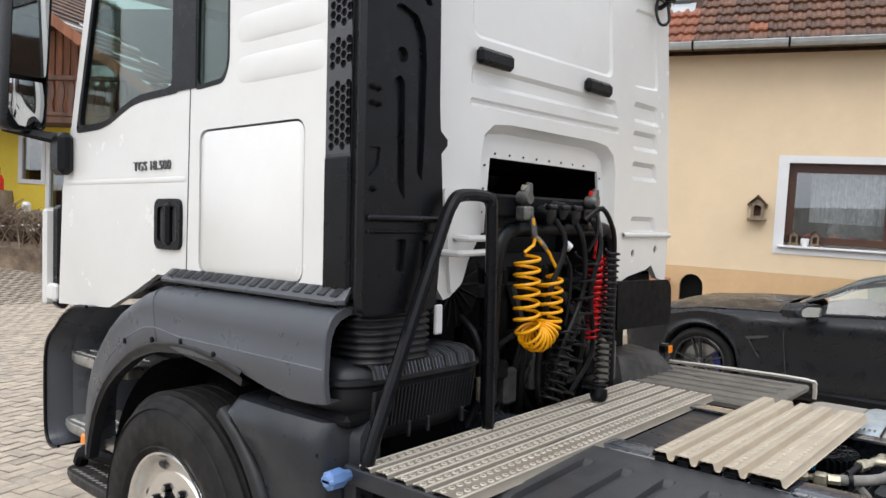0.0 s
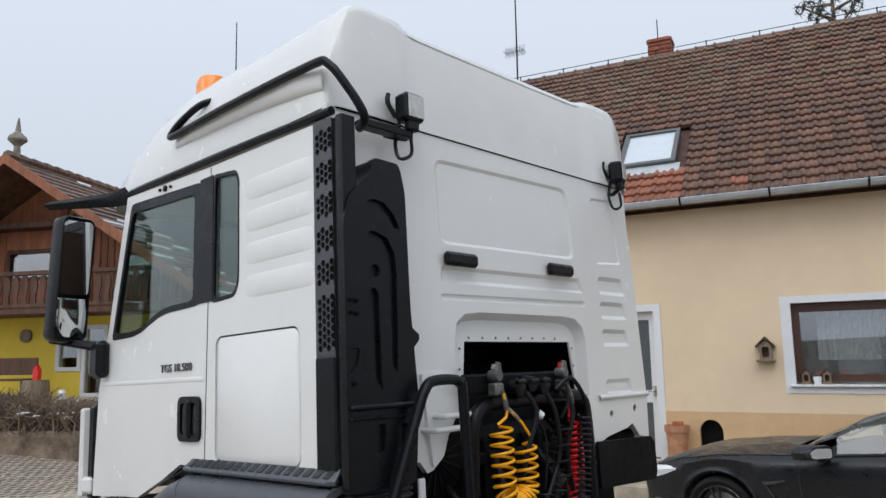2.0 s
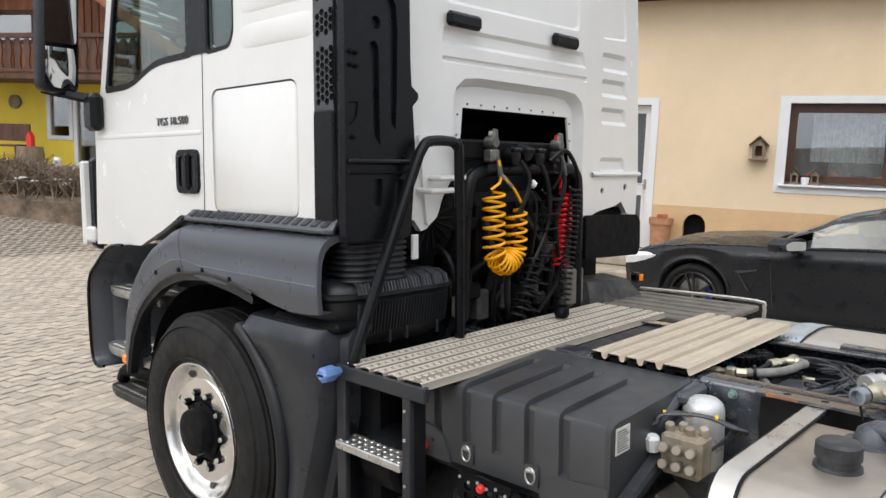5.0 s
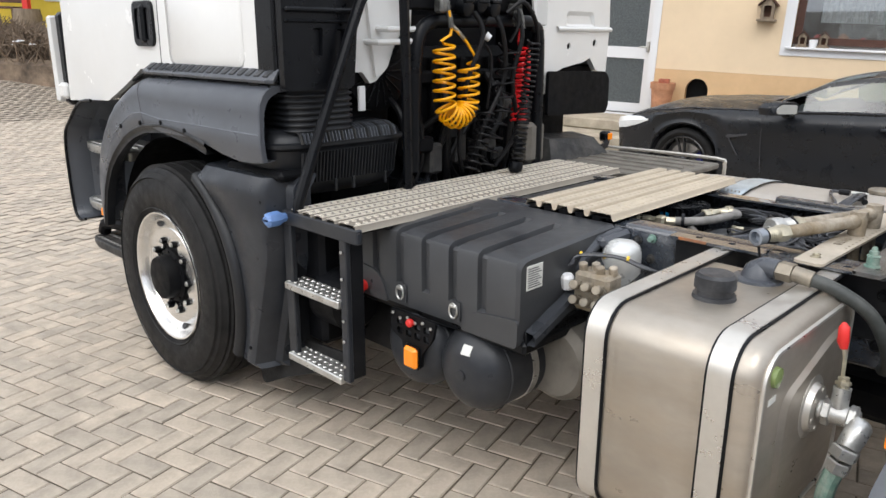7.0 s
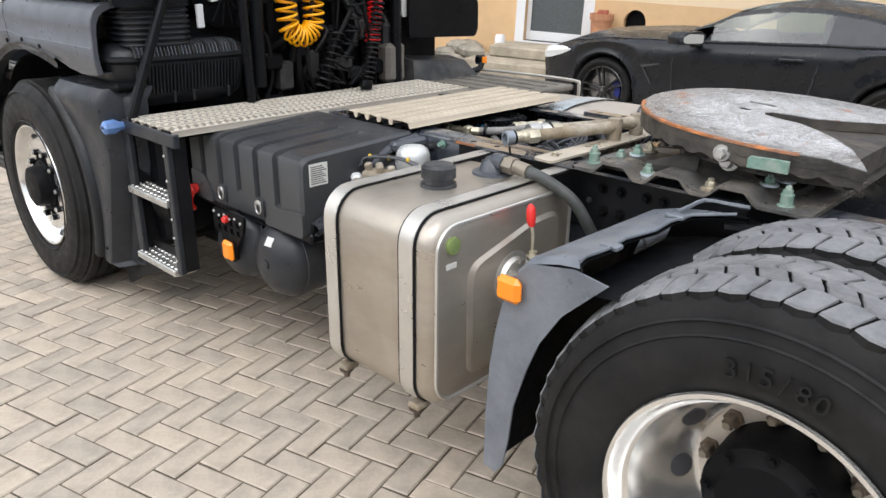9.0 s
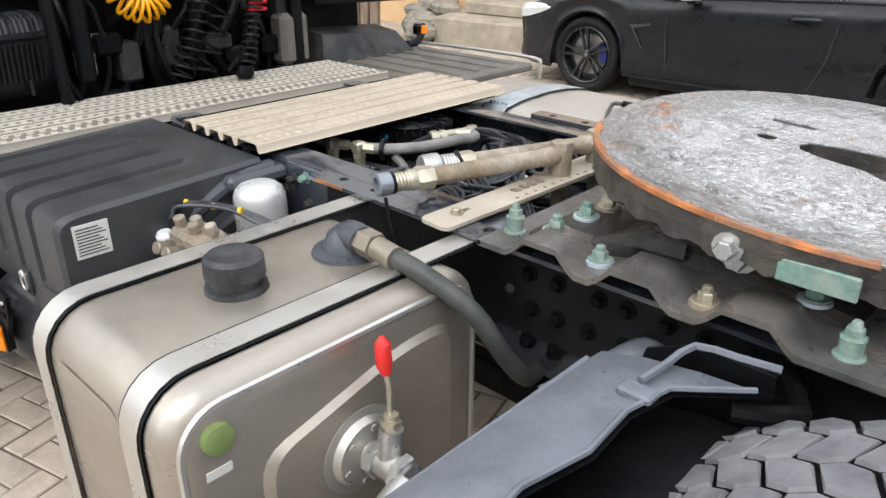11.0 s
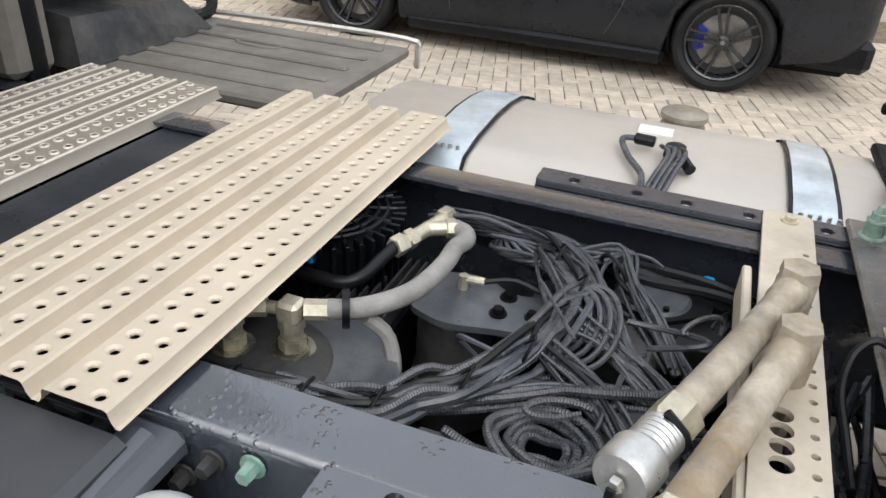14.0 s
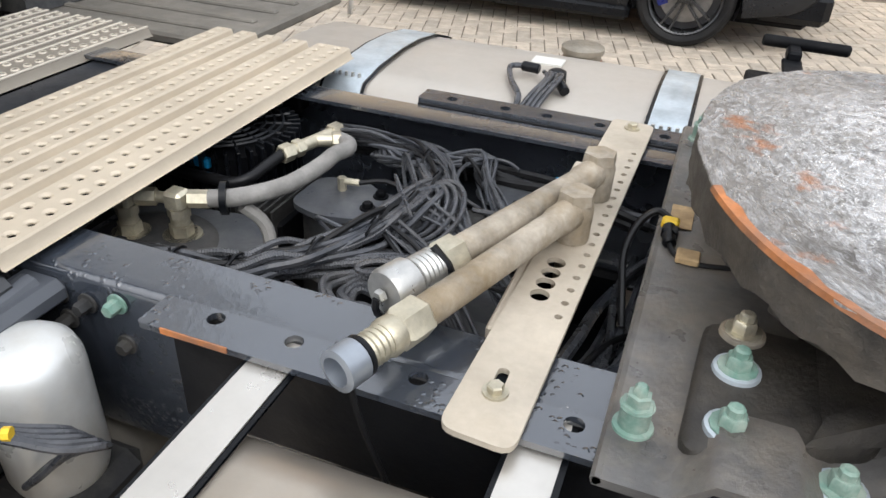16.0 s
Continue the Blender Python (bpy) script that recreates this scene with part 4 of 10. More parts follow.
for u0, v0, u1, v1 in ((0.42, 1.68, 1.0, 2.72), (1.16, 1.05, 1.72, 2.66), (-1.2, 3.95, 0.05, 4.62), (2.1, 3.9, 2.9, 4.45)):
    w_ = part("window", MB().plate([(u0 - 0.07, v0 - 0.07), (u1 + 0.07, v0 - 0.07), (u1 + 0.07, v1 + 0.07), (u0 - 0.07, v1 + 0.07)], [rrect(u0 + 0.03, v0 + 0.03, u1 - 0.03, v1 - 0.03, 0.01)], lambda u, v, w: (u, -0.04 + w, v), 0.06), PVC if v0 < 3 else WOODD, farm)
    part("pane", MB().box((u0, 0.03, v0), (u1, 0.04, v1), 0.001), PANE, w_)
# balcony
bal = part("balcony", MB().box((-GW, -1.2, 2.95), (GW, -0.035, 3.08), 0.01), WOODD, farm, "dark carved wooden balcony")
for k in range(44):
    u = -GW + 0.05 + k * 0.245
    part("baluster", MB().plate([(u, 3.12), (u + 0.2, 3.12), (u + 0.15, 3.35), (u + 0.2, 3.6), (u + 0.15, 3.85), (u + 0.05, 3.85), (u, 3.6), (u + 0.05, 3.35)], [], lambda a, b, w: (a, -1.2 + w, b), 0.03), WOODD, bal)
part("rail", MB().box((-GW, -1.26, 3.86), (GW, -1.14, 3.96), 0.01).box((-GW, -1.22, 3.10), (GW, -1.16, 3.18), 0.01), WOODD, bal)
part("tie_beam", MB().box((-2.1, -0.5, 5.16), (2.1, -0.04, 5.31), 0.01), WOODD, farm)
# roof with snow between the tile rows
fslope = math.atan2(RZ - EZ, GW)
rf = MB()
for side in (-1, 1):
    e = GW + 0.9
    ez = RZ - e * math.tan(fslope)
    rf.add([(0, -1.6, RZ), (side * e, -1.6, ez), (side * e, DEP, ez), (0, DEP, RZ), (0, -1.6, RZ - 0.14), (side * e, -1.6, ez - 0.14), (side * e, DEP, ez - 0.14), (0, DEP, RZ - 0.14)],
           [(0, 1, 2, 3), (4, 5, 6, 7), (0, 1, 5, 4), (1, 2, 6, 5)])
froof = part("roof", rf, TILES, farm, "brown tiled roof with thin snow between the rows")
rowm, snow = MB(), MB()
random.seed(3)
nr = 24
for side in (-1, 1):
    for j in range(nr):
        a0, a1 = j / nr, (j + 0.93) / nr
        e = GW + 0.9
        f = lambda a, h: (side * e * a, RZ - e * a * math.tan(fslope) + h)
        (u0, z0), (u1, z1) = f(a0, 0.012), f(a1, 0.055)
        rowm.add([(u0, -1.6, z0), (u1, -1.6, z1), (u1, DEP, z1), (u0, DEP, z0), (u1, -1.6, z1 - 0.05), (u1, DEP, z1 - 0.05)], [(0, 1, 2, 3), (1, 2, 5, 4)])
        y = -1.5
        while y < DEP - 1:
            ln = random.uniform(0.3, 1.6)
            if random.random() < (0.05 if j < 8 else 0.34):
                (u2, z2), (u3, z3) = f(a1 + 0.001, 0.058), f(a1 + random.uniform(0.002, 0.007), 0.052)
                snow.add([(u2, y, z2), (u3, y, z3 - 0.03), (u3, y + ln, z3 - 0.03), (u2, y + ln, z2)], [(0, 1, 2, 3)])
            y += ln
tagged(part("tile_row_rest", rowm, TILES, froof, smooth=0), kind="stuff")
tagged(part("snow_dusting", snow, SNOW, froof, "thin strips of snow"), kind="stuff")
for side in (-1, 1):
    e = GW + 0.95
    part("verge_board", MB().add([(0, -1.66, RZ + 0.08), (side * e, -1.66, RZ - e * math.tan(fslope) + 0.08), (side * e, -1.66, RZ - e * math.tan(fslope) - 0.16), (0, -1.66, RZ - 0.16),
                                  (0, -1.61, RZ + 0.08), (side * e, -1.61, RZ - e * math.tan(fslope) + 0.08), (side * e, -1.61, RZ - e * math.tan(fslope) - 0.16), (0, -1.61, RZ - 0.16)],
                                 [(0, 1, 2, 3), (4, 5, 6, 7), (0, 1, 5, 4), (2, 3, 7, 6)]), WOODR, farm, "red-brown verge board")
rt = MB()
for k in range(40):
    y = -1.6 + 0.39 * k
    rt.rings([(0, y, RZ + 0.05), (0, y + 0.05, RZ + 0.05), (0, y + 0.4, RZ + 0.05)], [0.12, 0.14, 0.10], 8)
tagged(part("ridge_cap", rt, TILES, froof), kind="stuff")
part("finial", MB().rings([(0, -1.3, RZ + 0.1), (0, -1.3, RZ + 0.35), (0, -1.3, RZ + 0.5), (0, -1.3, RZ + 0.58), (0, -1.3, RZ + 0.7), (0, -1.3, RZ + 1.05)], [0.09, 0.07, 0.22, 0.2, 0.07, 0.02], 14), STONE, farm, "grey stone finial")
part("wall_lamp", MB().box((0.40, -0.14, 4.62), (0.56, -0.035, 4.88), 0.02), ZINC, farm)
disc = MB().rings([(-0.54, -0.06, 2.5), (-0.54, -0.01, 2.5)], [0.17, 0.17], 20)
part("wall_plaque", disc, WOODL, farm, "round brown wall plaque")
# bench, table and small things before the yellow wall
bn = thing("garden_bench", (0, 0, 0), "dark wooden garden bench by the yellow wall", "bench", m=FM @ Matrix.Translation((-0.15, -1.0, 1.0)))
part("seat", MB().box((-0.9, -0.25, 0.42), (0.7, 0.2, 0.47), 0.01), WOODD, bn)
part("backrest", MB().box((-0.9, 0.17, 0.55), (0.7, 0.21, 0.95), 0.01), WOODD, bn)
for u in (-0.85, 0.6):
    part("leg", MB().box((u, -0.22, 0), (u + 0.07, 0.18, 0.42), 0.01), WOODD, bn)
fb = thing("feeder_house", (0, 0, 0), "small red bird feeder house on a barrel", "bird house", m=FM @ Matrix.Translation((1.05, -1.45, 1.44)) @ Matrix.Scale(0.45, 4))
part("body", MB().plate([(-0.15, 0), (0.15, 0), (0.15, 0.5), (0, 0.75), (-0.15, 0.5)], [], lambda u, v, w: (u, w, v), 0.25), RED, fb)
solo("barrel", MB().rings([(0, 0, 0), (0, 0, 0.22), (0, 0, 0.44)], [0.26, 0.30, 0.27], 18), WOODL, "brown wooden barrel before the yellow wall", "barrel", m=FM @ Matrix.Translation((0.95, -1.3, 1.0)))
solo("white_jug", MB().rings([(0, 0, 0), (0, 0, 0.3), (0, 0, 0.4)], [0.13, 0.15, 0.08], 14), PVC, "white jug standing by the steps", "jug", m=FM @ Matrix.Translation((2.15, -1.9, 1.0)) @ Matrix.Scale(0.6, 4))
solo("terrace_step", MB().box((-5.0, -2.2, -0.6), (5.4, -0.05, 1.0), 0.03), SLAB, "stone terrace before the yellow wall", "terrace", m=FM)
# bare hedge
random.seed(21)
for hx, hy, n_, hh, sn in ((0.9, -2.8, 520, 0.85, 0.0), (1.9, -2.85, 520, 0.75, 0.0), (2.9, -2.85, 620, 0.62, 0.06), (3.9, -2.75, 520, 0.6, 0.0)):
    tw, sm = MB(), MB()
    for k in range(n_):
        b0 = Vector((random.gauss(0, 0.45), random.gauss(0, 0.3), -0.35))
        d = Vector((random.gauss(0, 0.5), random.gauss(0, 0.45), random.uniform(0.5, 1.0))) * hh
        mid = b0 + d * 0.5 + Vector((random.gauss(0, 0.12), random.gauss(0, 0.12), 0.1))
        tw.tube([b0, mid, b0 + d * Vector((1, 1, 1)).length / 1.7], [0.012, 0.009, 0.005], 4, 2)
        if random.random() < sn:
            q = mid
            sm.box((q.x - 0.07, q.y - 0.04, q.z), (q.x + 0.07, q.y + 0.04, q.z + 0.02), 0.008)
    hd = thing("bare_bush", (0, 0, 0), "leafless brown bush with a little snow" if sn > 0.03 else "leafless brown bush before the yellow house", "bush", group="hedge by the farmhouse", m=FM @ Matrix.Translation((hx, hy, 0.82)))
    part("twig_mass", tw, TWIG, hd)
    if sm.v:
        tagged(part("snow_patch", sm, SNOW, hd), kind="stuff")
solo("hedge_bed", MB().box((-7.5, -3.5, -0.9), (6.0, -2.2, 0.52), 0.1), TWIG, "brown earth bed under the hedge", "flower bed", m=FM)

# ---- the tractor truck; forward is -x, its left side faces -y ----
YC = 2.795
truck = thing("tractor_truck", (-0.5, 2.755, 0), "white two-axle tractor truck with dark grey fenders", "truck")
side = lambda u, v, w: (u, 1.65 + w, v)
back = lambda u, v, w: (-1.50 - w, u, v)

# cab back wall with its pressed fields
arch = [(3.312, 1.315), (3.30, 1.45), (3.288, 1.61), (3.345, 1.655), (3.35, 1.93), (3.325, 2.01), (3.26, 2.05), (3.15, 2.06), (2.50, 2.06), (2.40, 2.05), (2.345, 2.01), (2.325, 1.93), (2.335, 1.64), (2.262, 1.54), (2.233, 1.47), (2.165, 1.412)]
outline = [(1.66, 1.45), (2.09, 1.45), (2.13, 1.403)] + arch[::-1] + [(3.41, 1.315), (3.436, 1.41), (3.50, 1.43), (3.694, 1.458), (3.758, 1.479), (3.825, 1.41), (3.93, 1.39), (3.945, 1.64), (3.90, 2.45), (3.86, 2.85), (1.66, 2.85)]
top_field = rounded([(2.262, 2.352), (3.30, 2.366), (3.265, 2.752), (2.245, 2.735)], 0.05)
bands = [rounded([(2.255, 2.180), (3.365, 2.188), (3.335, 2.268), (2.26, 2.256)], 0.02), rounded([(2.255, 2.104), (3.372, 2.116), (3.372, 2.146), (2.255, 2.134)], 0.012)]
ribs_r = [rounded([(3.513, a), (3.80, a), (3.775, b), (3.52, b)], 0.025) for a, b in ((2.192, 2.294), (2.055, 2.153), (1.905, 2.0), (1.640, 1.728))]
upper_r = rounded([(3.50, 2.74), (3.722, 2.755), (3.778, 2.376), (3.515, 2.361)], 0.03)
holes_r = [circle(3.55, 1.545, 0.018), circle(3.80, 1.56, 0.02)]
fields = [top_field, upper_r] + bands + ribs_r
bp = MB().plate(outline, fields + holes_r, back, 0.03)
cab = part("cab_back_wall", bp, WHITE, truck, "white pressed steel rear wall of the cab")
for f, dep, ins in [(top_field, 0.010, 0.016), (upper_r, 0.009, 0.013), (bands[0], 0.012, 0.020), (bands[1], 0.010, 0.013)] + [(r, 0.014, 0.022) for r in ribs_r]:
    part("pressed_field", MB().dish(f, inset(f, ins), back, dep), WHITE, cab, smooth=14)
upper_arch = arch[3:-3]
inner_arch = [(2.83 + (u - 2.83) * 0.945, v - 0.03 if v > 1.9 else v) for u, v in upper_arch]
lip = MB()
n = len(upper_arch)
lip.add([back(u, v, 0.0) for u, v in upper_arch] + [back(u, v, 0.05) for u, v in inner_arch], [(i, i + 1, n + i + 1, n + i) for i in range(n - 1)])
part("recess_lip", lip, WHITE, cab, smooth=60)
cut = [(3.31, 1.655), (3.282, 1.81), (3.262, 1.932), (2.441, 1.932), (2.422, 1.75), (2.415, 1.64)]
rp = MB().plate(inner_arch + cut[::-1], [], lambda u, v, w: back(u, v, 0.05 + w), 0.012)
part("recess_wall", rp, WHITE, cab)
for k in range(8):
    u = 2.47 + k * 0.095
    part("rivet", MB().cyl((-1.549, u, 1.949), (-1.5445, u, 1.949), 0.0045, 8), INKSHADE, cab)
for k in range(3):
    part("rivet", MB().cyl((-1.549, 2.405 - k * 0.006, 1.90 - k * 0.09), (-1.5445, 2.405 - k * 0.006, 1.90 - k * 0.09), 0.0045, 8), INKSHADE, cab)
    part("rivet", MB().cyl((-1.549, 3.281 + k * 0.006, 1.90 - k * 0.09), (-1.5445, 3.281 + k * 0.006, 1.90 - k * 0.09), 0.0045, 8), INKSHADE, cab)
# ledge on the far side
rows = []
for k in range(9):
    a = math.pi * k / 8
    rows.append([(-1.5 + 0.018 * math.sin(a), y, 1.635 + 0.014 * math.cos(a)) for y in (3.43, 3.95)])
part("swage", MB().loft(rows), WHITE, cab, smooth=60)
for a, b, z in ((2.268, 2.478, 2.289), (3.029, 3.242, 2.30)):
    g = MB().box((-1.50, a, z - 0.033), (-1.462, b, z + 0.028), 0.014)
    part("grip", g, BLACKP, truck, "black plastic grip on the cab wall")
hook = MB().tube([(-1.50, 2.16, 1.625), (-1.44, 2.17, 1.622), (-1.43, 2.20, 1.622), (-1.43, 2.33, 1.622), (-1.43, 2.36, 1.61), (-1.43, 2.362, 1.59), (-1.43, 2.33, 1.575), (-1.43, 2.15, 1.570), (-1.44, 2.12, 1.570), (-1.50, 2.11, 1.572)], 0.0125, 8, 3)
part("grab_handle", hook, WHITE, truck, "white tubular grab handle")
part("stay_plate", MB().plate(rounded([(2.10, 1.80), (2.31, 1.79), (2.31, 1.64), (2.24, 1.54), (2.21, 1.46), (2.15, 1.42)], 0.02), [], lambda u, v, w: (-1.482 - w, u, v), 0.02), WHITE, cab)
part("lock_strip", MB().plate(rounded([(3.278, 1.30), (3.37, 1.305), (3.388, 1.40), (3.352, 1.58), (3.312, 1.628), (3.266, 1.62)], 0.015), [], lambda u, v, w: (-1.474 - w, u, v), 0.02), WHITE, cab, "white pressed tab")
# Dark discs added behind the holes: the shade inside put into their colour.
for u, v in ((3.55, 1.545), (3.80, 1.56)):
    part("hole_shade", MB().cyl((-1.526, u, v), (-1.512, u, v), 0.026, 12), NIGHT, cab)
part("rear_corner_flap", MB().plate(rounded([(3.30, 1.19), (3.86, 1.17), (3.885, 1.21), (3.88, 1.37), (3.84, 1.405), (3.30, 1.42)], 0.02), [], lambda u, v, w: (-1.44 - w, u, v), 0.02).box((-1.62, 3.86, 1.19), (-1.44, 3.884, 1.36), 0.01), NIGHT, truck, "black rubber flap under the cab corner")

# left side: rear side wall, hatch, side window
ribw = [(-2.10, 2.66, 2.56), (-2.10, 2.52, 2.42), (-2.10, 2.38, 2.28), (-2.10, 2.24, 2.14)]
hatch = rrect(-2.31, 1.465, -1.68, 2.0, 0.045, 5)
sw = rounded([(-2.345, 2.15), (-2.15, 2.16), (-2.115, 2.22), (-2.115, 2.68), (-2.14, 2.725), (-2.335, 2.745)], 0.03, 3)
so = [(-2.395, 1.44), (-1.575, 1.44), (-1.575, 2.775), (-2.36, 2.79)]
sidew = part("side_wall", MB().plate(so, [hatch, sw], side, 0.03), WHITE, truck, "white cab side behind the door")
# Dark strips laid in the door and hatch gaps: their shade put into colour.
part("door_gap", MB().tube([(-2.396, 1.652, 1.44), (-2.361, 1.652, 2.785)], 0.0042, 6, 0), INKSHADE, sidew)
part("hatch_gap", MB().plate(hatch, [inset(hatch, 0.007)], lambda u, v, w: side(u, v, 0.012 + w), 0.004), INKSHADE, sidew)
part("hatch", MB().dish(inset(hatch, 0.0075), inset(hatch, 0.014), lambda u, v, w: side(u, v, 0.004 - w), 0.004).plate(inset(hatch, 0.0075), [], lambda u, v, w: side(u, v, 0.0045 + w), 0.01), WHITE, sidew, "white storage hatch")
for x0, z1, z0 in ribw:
    rows = []
    for k in range(11):
        a = math.pi * k / 10
        zc, h = (z1 + z0) / 2, (z1 - z0) / 2
        rows.append([(x, 1.651 - (0.007 * math.sin(a) ** 1.5 * f), zc + h * math.cos(a)) for x, f in ((-2.08, 0.0), (-2.02, 0.6), (-1.95, 1.0), (-1.66, 1.0), (-1.60, 0.5), (-1.576, 0.0))])
    part("swage", MB().loft(rows), WHITE, sidew, smooth=80)
part("side_window", MB().plate([(u, v) for u, v in sw], [], lambda u, v, w: side(u, v, 0.012 + w), 0.005), CLEAR, truck, "dark tinted side window").visible_shadow = False
part("window_trim", MB().plate(sw, [inset(sw, 0.018)], lambda u, v, w: side(u, v, -0.002 + w), 0.012), BLACKP, sidew)

# driver's door
door_o = [(-3.60, 1.235), (-3.05, 1.265), (-2.80, 1.36), (-2.62, 1.44), (-2.402, 1.44), (-2.366, 2.79), (-3.26, 2.825), (-3.46, 2.10), (-3.56, 1.80)]
glass_o = [(-3.405, 2.055), (-3.15, 2.058), (-3.05, 2.075), (-2.96, 2.105), (-2.86, 2.135), (-2.76, 2.148), (-2.455, 2.155), (-2.445, 2.735), (-3.20, 2.775)]
dglass_o = rounded(glass_o, 0.03, 2)
door = part("door", MB().plate(door_o, [dglass_o], side, 0.03), WHITE, truck, "white driver's door")
gin = [(-3.365, 2.085), (-3.13, 2.088), (-3.03, 2.105), (-2.95, 2.135), (-2.85, 2.165), (-2.75, 2.178), (-2.515, 2.182), (-2.508, 2.69), (-3.185, 2.725)]
gin = rounded(gin, 0.03, 2)
part("window_frame", MB().plate(dglass_o, [gin], lambda u, v, w: side(u, v, -0.003 + w), 0.02), BLACKP, door, "black window frame")
part("b_pillar", MB().plate([(-2.465, 2.16), (-2.335, 2.16), (-2.335, 2.745), (-2.455, 2.745)], [], lambda u, v, w: side(u, v, -0.004 + w), 0.004), BLACKP, sidew, "black pillar cover")
part("window_glass", MB().plate(gin, [], lambda u, v, w: side(u, v, 0.010 + w), 0.005), CLEAR, door, "clear side glass").visible_shadow = False
part("door_gap", MB().plate([(-2.404, 1.44), (-2.396, 1.44), (-2.36, 2.785), (-2.368, 2.785)], [], lambda u, v, w: side(u, v, 0.004 + w), 0.01), INKSHADE, door)
rows = []
for k in range(9):
    a = math.pi * k / 8
    rows.append([(x, 1.651 - 0.004 * math.sin(a), 1.82 + 0.012 * math.cos(a) - 0.02 * (x + 2.41) * 0.2) for x in (-3.52, -2.41)])
part("crease", MB().loft(rows), WHITE, door, smooth=80)
hp = MB().plate(rrect(-2.625, 1.545, -2.425, 1.745, 0.035), [rrect(-2.60, 1.575, -2.535, 1.715, 0.02), rrect(-2.505, 1.575, -2.45, 1.715, 0.02)], lambda u, v, w: side(u, v, -0.014 + w), 0.016)
hd = part("door_handle", hp, BLACKP, door, "black pull handle in a deep recess")
part("grip_bar", MB().box((-2.54, 1.622, 1.56), (-2.498, 1.65, 1.73), 0.012), BLACKP, door)
part("handle_recess", MB().plate(rrect(-2.61, 1.565, -2.44, 1.725, 0.02), [], lambda u, v, w: side(u, v, -0.001 + w), 0.003), INKSHADE, door)


def lettering(text, size, m, material, parent, name="lettering", label="", depth=0.003, shear=0.0, spacing=1.0):
    """Raised letters with the built-in font, as a mesh."""
    cu = bpy.data.curves.new(name, "FONT")
    cu.body, cu.size, cu.extrude, cu.shear, cu.space_character, cu.resolution_u = text, size, depth, shear, spacing, 3
    cu.align_x = "CENTER"
    tmp = bpy.data.objects.new(name, cu)
    scene.collection.objects.link(tmp)
    me = bpy.data.meshes.new_from_object(tmp.evaluated_get(bpy.context.evaluated_depsgraph_get()))
    bpy.data.objects.remove(tmp)
    me.transform(Matrix.Translation(-BASE[parent]) @ m)
    me.materials.clear()
    me.materials.append(material)
    ob = new(name, me)
    ob.parent = parent
    BASE[ob] = BASE[parent]
    return tagged(ob, label) if label else ob


badge = mat("badge_grey", (0.13, 0.13, 0.135), 0.35, metal=0.3, var=0.1, bump=0)
for word, dx in (("TGS", -0.05), ("18.500", 0.114)):
    lettering(word, 0.054, Matrix.Translation((-2.715 + dx, 1.646, 1.862)) @ Matrix.Rotation(radians(90), 4, "X") @ Matrix.Diagonal((1.18, 1, 1, 1)), badge, door, label="dark grey model lettering", spacing=1.02)
for x, z, r in ((-2.868, 2.784, 0.008), (-2.812, 2.782, 0.016), (-2.752, 2.778, 0.008)):
    part("door_stud", MB().rings([(x, 1.652, z), (x, 1.640, z), (x, 1.638, z)], [r, r, r * 0.7], 10), BLACKP, truck)
# front of the cab, windscreen, far side, floor and interior
part("front_wall", MB().loft([[(-3.60, 1.66, 1.24), (-3.72, 1.95, 1.22), (-3.76, YC, 1.2), (-3.72, 3.64, 1.22), (-3.60, 3.93, 1.24)], [(-3.52, 1.66, 2.0), (-3.68, 1.95, 2.0), (-3.73, YC, 2.0), (-3.68, 3.64, 2.0), (-3.52, 3.93, 2.0)]]), WHITE, truck)
ws = part("windscreen", MB().loft([[(-3.50, 1.68, 2.02), (-3.67, 1.95, 2.0), (-3.72, YC, 2.0), (-3.67, 3.64, 2.0), (-3.50, 3.91, 2.02)], [(-3.30, 1.70, 2.80), (-3.48, 1.95, 2.82), (-3.53, YC, 2.84), (-3.48, 3.64, 2.82), (-3.30, 3.89, 2.80)]]), CLEAR, truck, "clear curved windscreen")
ws.visible_shadow = False
part("far_side_wall", MB().plate([(-3.58, 1.24), (-1.52, 1.44), (-1.52, 2.82), (-3.30, 2.82), (-3.5, 2.05)], [[(-3.35, 2.1), (-2.5, 2.18), (-2.5, 2.72), (-3.2, 2.74)]], lambda u, v, w: (u, 3.92 - w, v), 0.03), WHITE, truck)
part("cab_floor", MB().box((-3.55, 1.69, 1.38), (-1.56, 3.88, 1.44), 0.01), NIGHT, truck)
part("rear_bulkhead", MB().box((-1.62, 1.70, 1.95), (-1.57, 3.88, 2.8), 0.01).box((-2.3, 1.70, 1.45), (-1.58, 2.25, 1.95), 0.02), SEATM, truck, "dark grey lining")
dash = MB().box((-3.62, 1.75, 1.75), (-3.15, 3.85, 2.03), 0.08)
part("dashboard", dash, SEATM, truck, "dark dashboard")
wh = MB().tube([Vector((-2.95, 2.25, 2.08)) + 0.23 * (math.cos(t) * Vector((0, 1, 0)) + math.sin(t) * Vector((0.45, 0, 0.89))) for t in (2 * math.pi * k / 20 for k in range(20))], 0.016, 8, 1, True)
wh.tube([(-2.95, 2.03, 2.08), (-2.97, 2.25, 2.06), (-2.95, 2.47, 2.08)], 0.02, 6, 3).cyl((-2.97, 2.25, 2.05), (-3.25, 2.25, 1.9), 0.03, 10)
part("steering_wheel", wh, BLACKP, truck, "black steering wheel")
